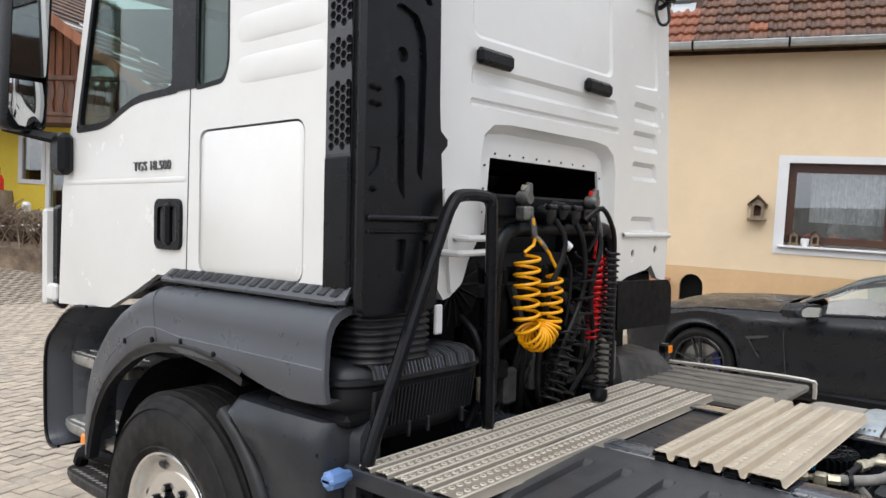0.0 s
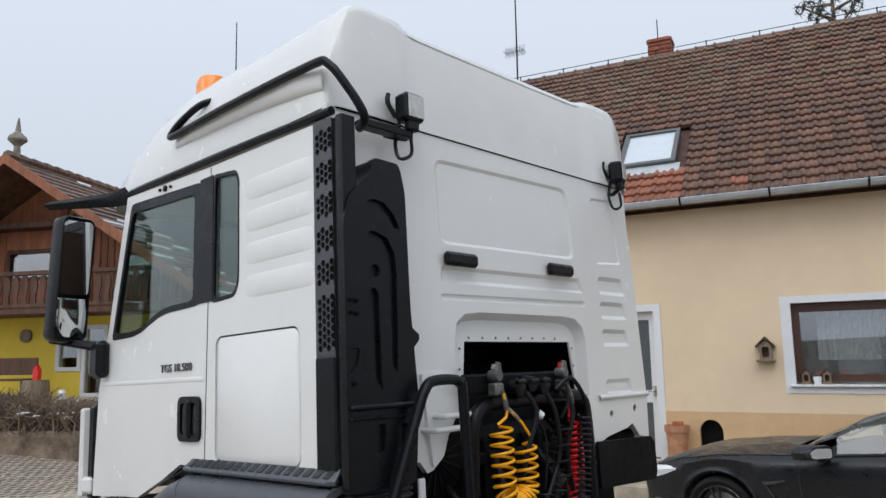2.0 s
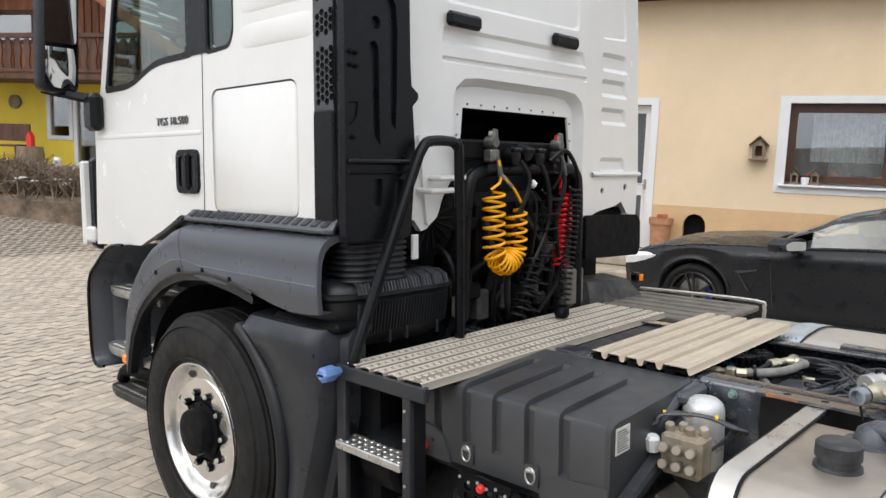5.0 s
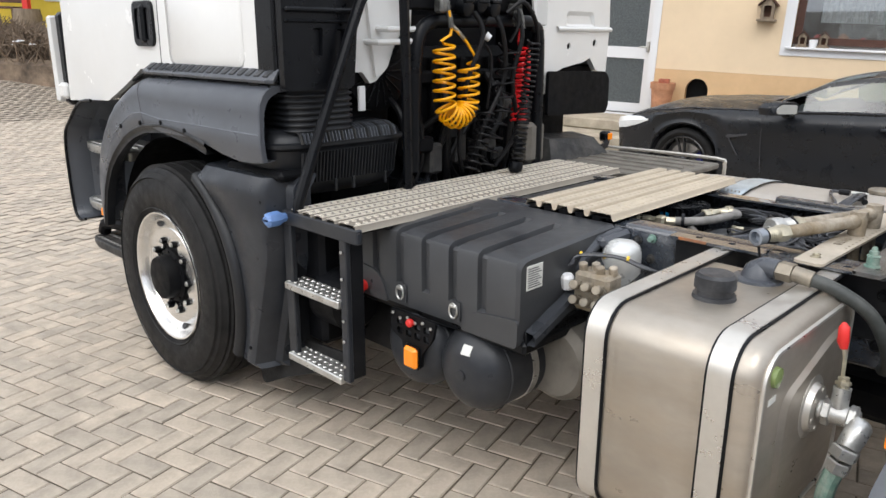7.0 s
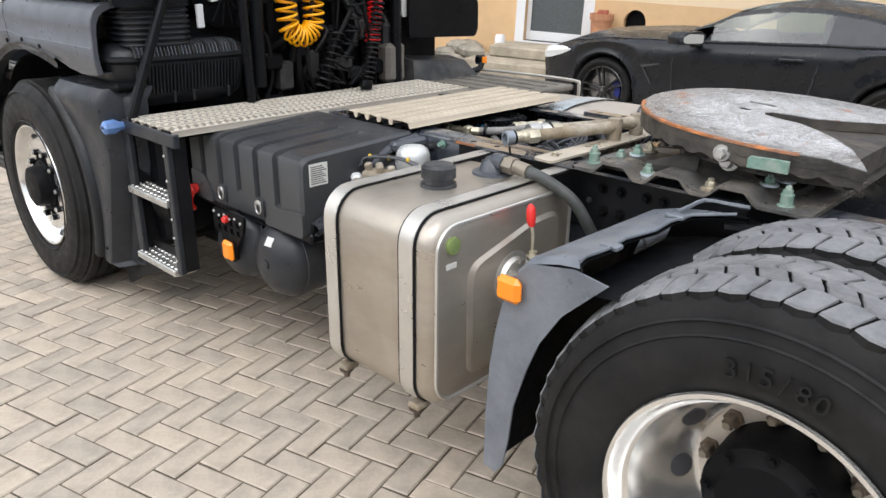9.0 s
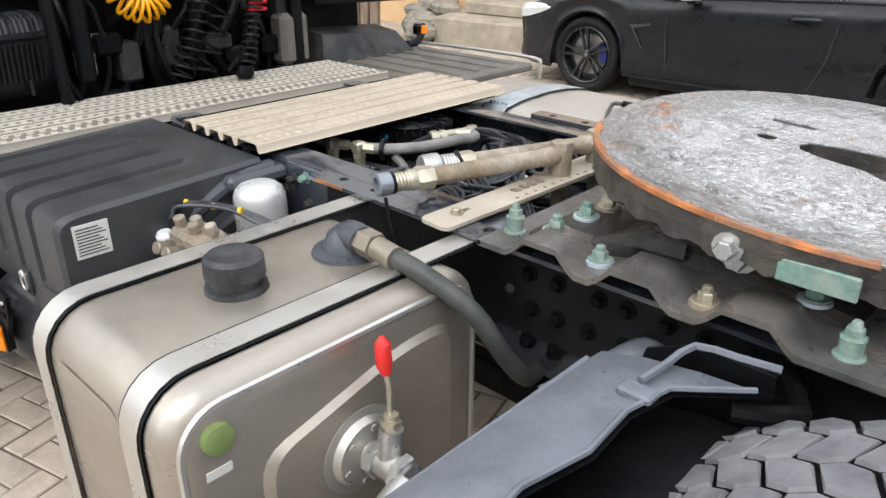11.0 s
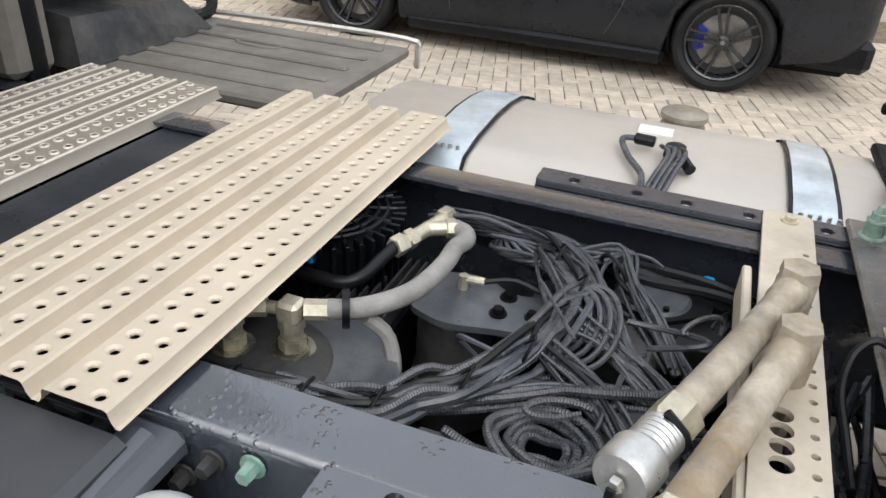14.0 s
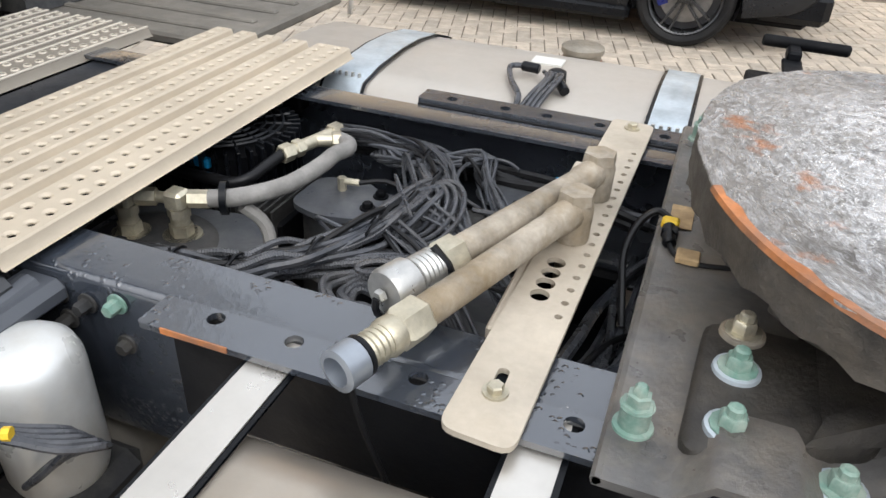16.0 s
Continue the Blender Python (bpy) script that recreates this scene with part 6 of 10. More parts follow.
# slanted tread on the fender's top
st = part("fender_step", MB().loft([[(x, y, z) for y, z in ((1.602 + e, 1.424), (1.598 + e, 1.434), (1.602 + e, 1.441), (1.655, 1.476), (1.70, 1.478), (1.70, 1.455), (1.65, 1.455))] for x, e in ((-2.515, 0.03), (-2.50, 0.004), (-1.47, 0.004), (-1.452, 0.03))], close=True, caps=True), GREY, truck, "dark grey ribbed step on the fender")
for k in range(17):
    x = -2.47 + k * 0.0605
    m_ = Matrix.Translation((x, 1.631, 1.4605)) @ Matrix.Rotation(radians(33.4), 4, "X")
    part("tread_rib", MB().box((0.0, -0.024, -0.004), (0.034, 0.022, 0.003), 0.0028, m_), RUBBER, st)
for x in (-2.36, -1.62):
    part("step_foot", MB().box((x, 1.62, 1.395), (x + 0.09, 1.68, 1.436), 0.01), NIGHT, st)
# entry recess in front of the wheel
ep = spline([Vector(p) for p in [(-3.16, 0, 1.262), (-3.28, 0, 1.252), (-3.40, 0, 1.205), (-3.50, 0, 1.135), (-3.585, 0, 1.075), (-3.625, 0, 0.99), (-3.632, 0, 0.85), (-3.625, 0, 0.66), (-3.60, 0, 0.575), (-3.54, 0, 0.548), (-3.46, 0, 0.565)]], 3)
ent = part("entry_side", MB().loft([[(p.x + 0.03, 1.72, p.z) for p in ep], [(p.x + 0.012, 1.622, p.z) for p in ep], [(p.x, 1.60, p.z) for p in ep], [(p.x - 0.006, 1.592, p.z) for p in ep], [(p.x - 0.016, 1.60, p.z) for p in ep], [(p.x - 0.018, 1.75, p.z) for p in ep]]), GREY, truck, "dark grey entry surround", smooth=60)
part("entry_wall", MB().loft([[(p.x + 0.03, 1.72, p.z) for p in ep], [(p.x + 0.08, 1.80, p.z) for p in ep], [(p.x + 0.12, 2.15, p.z) for p in ep]]), GREY, ent, smooth=60)
part("entry_back", MB().box((-3.56, 2.12, 0.55), (-2.90, 2.16, 1.30), 0.01), NIGHT, ent)
part("entry_bead", MB().tube([(p.x + 0.006, 1.596, p.z) for p in ep], 0.008, 8, 0), BLACKP, ent)
for x0, x1, z, y0, m_ in ((-3.60, -2.95, 0.998, 1.675, ZINC), (-3.60, -2.95, 0.668, 1.648, ZINC), (-3.42, -2.86, 0.478, 1.585, DUSTY)):
    out = rounded([(x0, y0 + 0.10), (x0 + 0.03, y0 + 0.02), (x0 + 0.12, y0), (x1, y0), (x1, y0 + 0.28), (x0, y0 + 0.28)], 0.03, 3)
    t_ = part("entry_step", MB().loft([[(u, v, z - 0.05) for u, v in inset(out, 0.012)], [(u, v, z - 0.03) for u, v in out], [(u, v, z - 0.004) for u, v in out], [(u, v, z) for u, v in inset(out, 0.006)]], close=True, caps=True), m_, truck, "metal entry step with a raised tread")
    for k in range(11):
        for j in range(3):
            x = x0 + 0.10 + k * 0.042
            m2 = Matrix.Translation((x, y0 + 0.035 + j * 0.065, z)) @ Matrix.Rotation(radians(35), 4, "Z")
            part("tread_rib", MB().box((-0.016, -0.004, -0.002), (0.016, 0.004, 0.004), 0.0015, m2), ZINC if z > 0.5 else GREYH, t_)
part("step_arm", MB().tube([(-3.36, 1.66, 0.50), (-3.30, 1.66, 0.56), (-3.10, 1.68, 0.575), (-2.9, 1.72, 0.57)], 0.035, 10, 4), NIGHT, truck)
part("side_marker", MB().box((-3.27, 1.618, 0.612), (-3.21, 1.645, 0.662), 0.008), ORANGE, truck, "small orange side lamp")

# splash guard behind the front wheel: a moulded shell that turns inwards at its rear
wa = [(-2.27 + 0.60 * math.cos(radians(a)), 0.51 + 0.60 * math.sin(radians(a))) for a in range(-24, 62, 6)]
rows = []
for u, v in wa:
    g = min(1.0, max(0.0, (v - 0.27) / 0.78))
    xr = -1.60 + 0.15 * min(1.0, g * 1.6)
    bulge = 0.02 * max(0.0, min(1.0, (v - 0.86) / 0.10))
    rows.append([(u, 1.60, v), (u + 0.012, 1.566, v), (u + 0.05, 1.556 - bulge, v), (u + (xr - u) * 0.5, 1.552 - bulge, v), (xr - 0.03, 1.552 - bulge * 0.5, v), (xr - 0.008, 1.558, v), (xr, 1.575, v), (xr + 0.02, 1.64, v), (xr + 0.05, 1.655, v), (xr + 0.07, 1.72, v)])
rows.append([(p[0] + (0.02 if k < 4 else 0.0), p[1] + 0.03, 1.075) for k, p in enumerate(rows[-1])])
rows.append([(p[0], 1.75, 1.085) for p in rows[-1]])
splash = part("splash_guard", MB().loft(rows), GUARDD, truck, "dark grey moulded splash guard", smooth=45)
part("guard_foot", MB().loft([[(p[0], p[1], p[2]) for p in rows[0]], [(p[0] + 0.02, p[1] + 0.02, p[2] - 0.02) for p in rows[0]]]), GUARDD, splash, smooth=60)
part("splash_edge", MB().loft([[(-2.27 + r_ * math.cos(radians(a)), y, 0.51 + r_ * math.sin(radians(a))) for r_, y in ((0.555, 1.60), (0.555, 1.552), (0.562, 1.541), (0.590, 1.541), (0.600, 1.552), (0.604, 1.58))] for a in range(-24, 66, 5)]), RUBBER, splash, "black rubber edge beside the tyre", smooth=50)
part("guard_top", MB().box((-1.80, 1.60, 1.06), (-1.40, 1.80, 1.10), 0.015), NIGHT, splash)
for x, z in ((-1.475, 0.985), (-1.70, 0.62), (-1.62, 0.34)):
    part("guard_bolt", MB().rings([(x, 1.553, z), (x, 1.547, z)], [0.009, 0.007], 10), NIGHT, splash)
flap = [(-1.80, 0.31), (-1.775, 0.25), (-1.79, 0.18), (-1.765, 0.10), (-1.73, 0.095), (-1.55, 0.19), (-1.28, 0.30), (-1.10, 0.36), (-1.10, 0.42), (-1.60, 0.40)]
part("mud_flap", MB().plate(rounded(flap, 0.012, 2), [], lambda u, v, w: (u, 1.68 + w + 0.02 * math.sin(9 * u), v), 0.012), TYRE, truck, "frayed black rubber mud flap")
part("filler_cap", MB().rings([(-1.40, 1.66, 0.93), (-1.40, 1.60, 0.93), (-1.40, 1.575, 0.93), (-1.40, 1.535, 0.93), (-1.40, 1.525, 0.93)], [0.018, 0.018, 0.031, 0.029, 0.016], 8).box((-1.428, 1.525, 0.918), (-1.372, 1.56, 0.942), 0.008), BLUE, truck, "blue plastic filler cap")
part("tank_neck", MB().rings([(-1.40, 1.66, 0.93), (-1.40, 1.80, 0.86), (-1.40, 1.82, 0.60)], [0.03, 0.03, 0.06], 10).box((-1.42, 1.70, 0.40), (-1.30, 1.95, 0.90), 0.02), NIGHT, truck)


def tyre(cx, y0, w, R, rim_r):
    c = (cx, y0, R - 0.012)
    sh = 0.028
    prof = [(rim_r, 0.035), (rim_r + 0.02, 0.018), (rim_r + 0.07, 0.002), (rim_r + 0.13, 0.0), (rim_r + 0.135, 0.003), (rim_r + 0.16, 0.006), (R - 0.055, 0.012), (R - 0.035, 0.020), (R - sh, 0.034), (R - 0.016, 0.045),
            (R - 0.016, w - 0.045), (R - sh, w - 0.034), (R - 0.05, w - 0.012), (rim_r + 0.13, w), (rim_r + 0.02, w - 0.02), (rim_r, w - 0.03)]
    t = MB().lathe(prof, c, 72)
    return t, c


def front_wheel(y_face, cx):
    R = 0.522
    y0 = y_face
    whl = part("wheel", MB().lathe([(0.295, 0.04), (0.292, 0.10), (0.30, 0.15), (0.30, 0.27), (0.295, 0.28)], (cx, y0, R - 0.012), 56), ALU, truck, "polished front wheel")
    t, c = tyre(cx, y0, 0.30, R, 0.296)
    t.lathe([(0.322, 0.004), (0.326, -0.001), (0.330, 0.004)], c, 72).lathe([(0.462, 0.008), (0.466, 0.002), (0.470, 0.010)], c, 72)
    part("tyre", t, TYRE, whl, "black truck tyre")
    tr_ = MB()
    for g in (0.055, 0.105, 0.155, 0.205):
        tr_.lathe([(R - 0.018, g), (R, g + 0.003), (R, g + 0.040), (R - 0.018, g + 0.043)], c, 72)
    part("tread", tr_, TYRE, whl)
    part("rim", MB().lathe([(0.296, 0.040), (0.305, 0.026), (0.308, 0.018), (0.304, 0.011), (0.297, 0.013), (0.289, 0.030), (0.283, 0.055), (0.276, 0.072), (0.262, 0.086), (0.250, 0.083), (0.240, 0.066), (0.234, 0.051), (0.226, 0.045)], c, 80), ALU, whl, "bright polished aluminium rim")
    wave = [((0.162 + 0.022 * math.cos(10 * t_)) * math.cos(t_), (0.162 + 0.022 * math.cos(10 * t_)) * math.sin(t_)) for t_ in (2 * math.pi * k / 100 for k in range(100))]
    part("scalloped_disc", MB().plate(circle(0, 0, 0.228, 80), [wave], lambda u, v, w: (c[0] + u, c[1] + 0.045 + w, c[2] + v), 0.030), ALU, whl, "bright disc with a scalloped inner edge")
    part("hub_flange", MB().lathe([(0.225, 0.076), (0.15, 0.074), (0.135, 0.060), (0.12, 0.052), (0.10, 0.05)], c, 40), NIGHT, whl)
    for k in range(10):
        a = 2 * math.pi * (k + 0.5) / 10
        d = Vector((math.cos(a), 0, math.sin(a)))
        p = Vector(c) + d * 0.266 + Vector((0, 0.080, 0))
        nrm = Vector((d.x * -0.55, -0.84, d.z * -0.55)).normalized()
        part("hand_hole", MB().rings([p - nrm * 0.002, p + nrm * 0.006], [0.015, 0.015], 14), INKSHADE, whl)
        a = 2 * math.pi * k / 10
        p = Vector(c) + Vector((0.168 * math.cos(a), 0.074, 0.168 * math.sin(a)))
        nut = part("wheel_nut", MB().rings([p, p + Vector((0, -0.012, 0)), p + Vector((0, -0.013, 0)), p + Vector((0, -0.042, 0)), p + Vector((0, -0.045, 0))], [0.023, 0.023, 0.0165, 0.016, 0.0125], 6), NIGHT, whl)
        part("stud", MB().rings([p + Vector((0, -0.044, 0)), p + Vector((0, -0.052, 0))], [0.0105, 0.0095], 10), ZINC, nut)
    hub = part("hub", MB().lathe([(0.128, 0.06), (0.126, 0.040), (0.104, 0.034), (0.102, -0.008), (0.098, -0.018), (0.088, -0.022), (0.0, -0.022)], c, 48), NIGHT, whl, "black hub cap")
    for k in range(10):
        a = 2 * math.pi * (k + 0.5) / 10
        part("hub_bolt", MB().nut(Vector(c) + Vector((0.115, 0, 0)) * math.cos(a) + Vector((0, 0.039, 0)) + Vector((0, 0, 0.115)) * math.sin(a), (0, -1, 0), 0.006, 0.008, False), NIGHT, hub)


front_wheel(1.500, -2.272)
MR = MB().lathe([(0.28, 0.02), (0.5, 0.0), (0.522, 0.05), (0.522, 0.26), (0.5, 0.3), (0.28, 0.28)], (-2.275, 3.70, 0.51), 48)
part("far_front_tyre", MR, TYRE, truck, "black truck tyre")


def tread_blocks(cx, y0, w, R):
    """Traction pattern: slanted blocks in four staggered ribs; worn tops and dark flanks."""
    top, flank = MB(), MB()
    n = 54
    wd = (w - 0.045) / 4
    for k in range(n):
        for j in range(4):
            odd = j % 2
            a0 = 2 * math.pi * (k + 0.5 * odd) / n
            ya, yb = y0 + 0.0225 + j * wd + 0.0026, y0 + 0.0225 + (j + 1) * wd - 0.0026
            da = 2 * math.pi / n * 0.462
            skew = 0.17 * 2 * math.pi / n * (1 if odd else -1)
            rings = []
            for r, sh, cut in ((R - 0.024, 1.0, 0.0), (R - 0.005, 0.97, 0.0008), (R, 0.90, 0.004)):
                ring = []
                for y, s in ((ya, -1), (yb, 1)):
                    rr_ = r - (0.014 if (j == 0 and s < 0) or (j == 3 and s > 0) else 0.0)
                    for e in (-1, 0, 1):
                        a = a0 + e * da * sh + skew * s
                        yy = y - s * cut + (0.005 if e == 0 else -0.004) * s
                        ring.append((cx + rr_ * math.cos(a), yy, R - 0.012 + rr_ * math.sin(a)))
                rings.append(ring)
            side = lambda b: [(b, b + 1, b + 7, b + 6), (b + 1, b + 2, b + 8, b + 7), (b + 3, b + 4, b + 10, b + 9), (b + 4, b + 5, b + 11, b + 10), (b, b + 3, b + 9, b + 6), (b + 2, b + 5, b + 11, b + 8)]
            flank.add(rings[0] + rings[1], side(0))
            top.add(rings[1] + rings[2], side(0) + [(6, 7, 10, 9), (7, 8, 11, 10)])
    return top, flank


def rear_wheel(cx):
    R = 0.525
    yo = 1.555
    c = (cx, yo, R - 0.012)
    whl = part("wheel", MB().lathe([(0.293, 0.03), (0.30, 0.05), (0.30, 0.29)], c, 56), ALU, truck, "twin rear wheel with a deep polished rim")
    for y in (yo, yo + 0.335):
        t, _ = tyre(cx, y, 0.305, R, 0.292)
        part("tyre", t, TYRE, whl, "black truck tyre")
        top, flank = tread_blocks(cx, y, 0.305, R)
        tagged(part("tread", top, TREAD, whl, "dusty worn traction tread", smooth=0), kind="stuff")
        tagged(part("tread_flank", flank, TYRE, whl, "dark flanks of the tread blocks", smooth=0), kind="stuff")
    sw_ = MB()
    sw_.lathe([(0.425, -0.0005), (0.428, -0.004), (0.432, -0.0005)], c, 64).lathe([(0.455, 0.003), (0.458, -0.001), (0.462, 0.004)], c, 64)
    part("sidewall_ring", sw_, TYRE, whl)
    rim = MB().lathe([(0.293, 0.040), (0.304, 0.024), (0.309, 0.015), (0.306, 0.008), (0.297, 0.008), (0.289, 0.020), (0.284, 0.040), (0.276, 0.052), (0.270, 0.056), (0.264, 0.075), (0.258, 0.12), (0.250, 0.16), (0.236, 0.205), (0.216, 0.238), (0.200, 0.250), (0.192, 0.252)], c, 80)
    part("rim", rim, ALU, whl, "bright polished deep-dish rim")
    part("disc_face", MB().lathe([(0.196, 0.2515), (0.190, 0.247), (0.150, 0.247), (0.135, 0.250)], c, 64), DISCF, whl, "dusty wheel disc round the hub")
    for k in range(10):
        a = 2 * math.pi * (k + 0.35) / 10
        d = Vector((math.cos(a), 0, math.sin(a)))
        nrm = Vector((-0.85 * d.x, -0.52, -0.85 * d.z))
        p = Vector(c) + d * 0.2265 + Vector((0, 0.2205, 0))
        part("hand_hole", MB().rings([p - nrm * 0.01, p + nrm * 0.004], [0.029, 0.029], 20), INKSHADE, whl)
        a2 = 2 * math.pi * (k + 0.85) / 10
        p = Vector(c) + Vector((0.168 * math.cos(a2), 0.247, 0.168 * math.sin(a2)))
        nut = part("wheel_nut", MB().rings([p, p + Vector((0, -0.010, 0)), p + Vector((0, -0.011, 0)), p + Vector((0, -0.034, 0)), p + Vector((0, -0.038, 0))], [0.0235, 0.0235, 0.0165, 0.016, 0.012], 6), NUTM, whl, "dull brown wheel nut")
        part("stud", MB().rings([p + Vector((0, -0.037, 0)), p + Vector((0, -0.047, 0))], [0.010, 0.009], 8), VALVEM, nut)
    part("hub_face", MB().lathe([(0.148, 0.262), (0.143, 0.15), (0.135, 0.135), (0.11, 0.13), (0.10, 0.122), (0.0, 0.12)], c, 40), NIGHT, whl, "black hub cover")
    for k in range(8):
        a = 2 * math.pi * k / 8
        part("hub_bolt", MB().nut(Vector(c) + Vector((0.122 * math.cos(a), 0.133, 0.122 * math.sin(a))), (0, -1, 0), 0.010, 0.014), NIGHT, whl)
    # raised size marking along the sidewall
    rad, a0 = 0.374, 100.0
    for k, chx in enumerate("315/80"):
        a = radians(a0 - k * 5.0)
        m = Matrix.Translation((cx + rad * math.cos(a), yo - 0.0035, c[2] + rad * math.sin(a))) @ Matrix.Rotation(-(a - math.pi / 2), 4, "Y") @ Matrix.Rotation(radians(90), 4, "X")
        lettering(chx, 0.056, m @ Matrix.Translation((0, -0.022, 0)), TYRE, whl, name="size_marking", depth=0.0035)
    return whl


rear_wheel(1.30)
part("far_rear_tyre", MB().lathe([(0.28, 0.02), (0.5, 0.0), (0.525, 0.05), (0.525, 0.58), (0.5, 0.63), (0.28, 0.62)], (1.30, 3.33, 0.513), 48), TYRE, truck, "black twin tyres")
part("rear_axle", MB().cyl((1.30, 2.2, 0.513), (1.30, 3.35, 0.513), 0.09, 16).rings([(1.30, 2.6, 0.513), (1.30, 2.75, 0.513), (1.30, 2.95, 0.513)], [0.1, 0.24, 0.1], 20), NIGHT, truck)
part("front_axle", MB().box((-2.35, 1.85, 0.42), (-2.2, 3.7, 0.58), 0.03), NIGHT, truck)

# ---- frame ----
def rail(y0, y1, inner, paint):
    """A bent steel channel: upright web on the outer side, both flanges turned inwards."""
    a, b = (y0, y1) if inner > 0 else (y1, y0)
    k = 1 if inner > 0 else -1
    arc = [(0.0, 0.018), (0.0014, 0.011), (0.0053, 0.0053), (0.011, 0.0014), (0.018, 0.0)]
    outer = [(b, 0.665)] + [(a + k * u, 0.665 + v) for u, v in arc[::-1]] + [(a + k * u, 0.957 - v) for u, v in arc] + [(b, 0.957)]
    inside = [(b, 0.949), (a + k * 0.018, 0.949), (a + k * 0.010, 0.942), (a + k * 0.010, 0.680), (a + k * 0.018, 0.673), (b, 0.673)]
    return part("frame_rail", MB().loft([[(x, y, z) for y, z in outer + inside] for x in (-3.3, -1.0, 0.6, 2.15)], close=True, caps=True), paint, truck, "dark blue-black steel frame rail", smooth=50)


rail(2.355, 2.445, 1, FRAMEW)
rail(3.065, 3.150, -1, FRAMEP)
ang_n = MB().plate(rounded([(-0.175, 2.292), (1.75, 2.292), (1.75, 2.352), (-0.175, 2.352)], 0.006), [circle(u, 2.335, 0.012) for u in (-0.09, 0.02, 0.18, 0.36)], lambda u, v, w: (u, v, 0.956 + w), 0.009)
angn = part("mounting_angle", ang_n, FRAMEW, truck, "blue-black angle bar with bolt holes")
# The leg is the bar's own steel; its shade is in the darker colour.
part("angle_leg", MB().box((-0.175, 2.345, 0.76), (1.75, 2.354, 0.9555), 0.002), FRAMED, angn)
ang_f = MB().plate(rounded([(-0.16, 3.153), (1.75, 3.153), (1.75, 3.213), (-0.16, 3.213)], 0.006), [circle(u, 3.178, 0.012) for u in (-0.09, 0.03, 0.12, 0.23, 0.36)], lambda u, v, w: (u, v, 0.956 + w), 0.009)
angf = part("mounting_angle", ang_f, FRAMEP, truck, "blue-black angle bar with bolt holes")
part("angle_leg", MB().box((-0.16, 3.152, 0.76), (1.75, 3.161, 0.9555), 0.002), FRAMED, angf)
part("paint_chip", MB().box((-0.14, 2.2905, 0.9575), (-0.045, 2.293, 0.9665), 0.0005), RUST, truck, "orange chipped paint edge")
random.seed(8)
for k in range(11):
    x = -0.62 + k * 0.115 + random.uniform(-0.02, 0.02)
    if -0.2 < x < 0.35:
        continue
    part("frame_bolt", MB().nut((x, 2.355, 0.90 - 0.05 * (k % 2)), (0, -1, 0), 0.0105, 0.016), GREENB if k % 5 == 0 else DUSTY, truck)
for x, z in ((-0.471, 0.906), (-0.451, 0.869), (-0.368, 0.911), (-0.361, 0.869), (-0.319, 0.908), (-0.265, 0.923), (-0.56, 0.90), (-0.60, 0.86)):
    part("frame_bolt", MB().nut((x, 2.352, z), (0, -1, 0), 0.0105, 0.022), GREENB if x in (-0.451, -0.265) else DUSTY, truck)
for k in range(22):
    x, z = 0.46 + (k % 8) * 0.075 + random.uniform(-0.012, 0.012), 0.90 - (k // 8) * 0.075
    part("frame_bolt", MB().nut((x, 2.345, z), (0, -1, 0), 0.012, 0.018), NIGHT, truck)
for x in (-0.95, 0.62, 1.6):
    part("cross_member", MB().box((x, 2.445, 0.70), (x + 0.12, 3.065, 0.90), 0.012), NIGHT, truck)

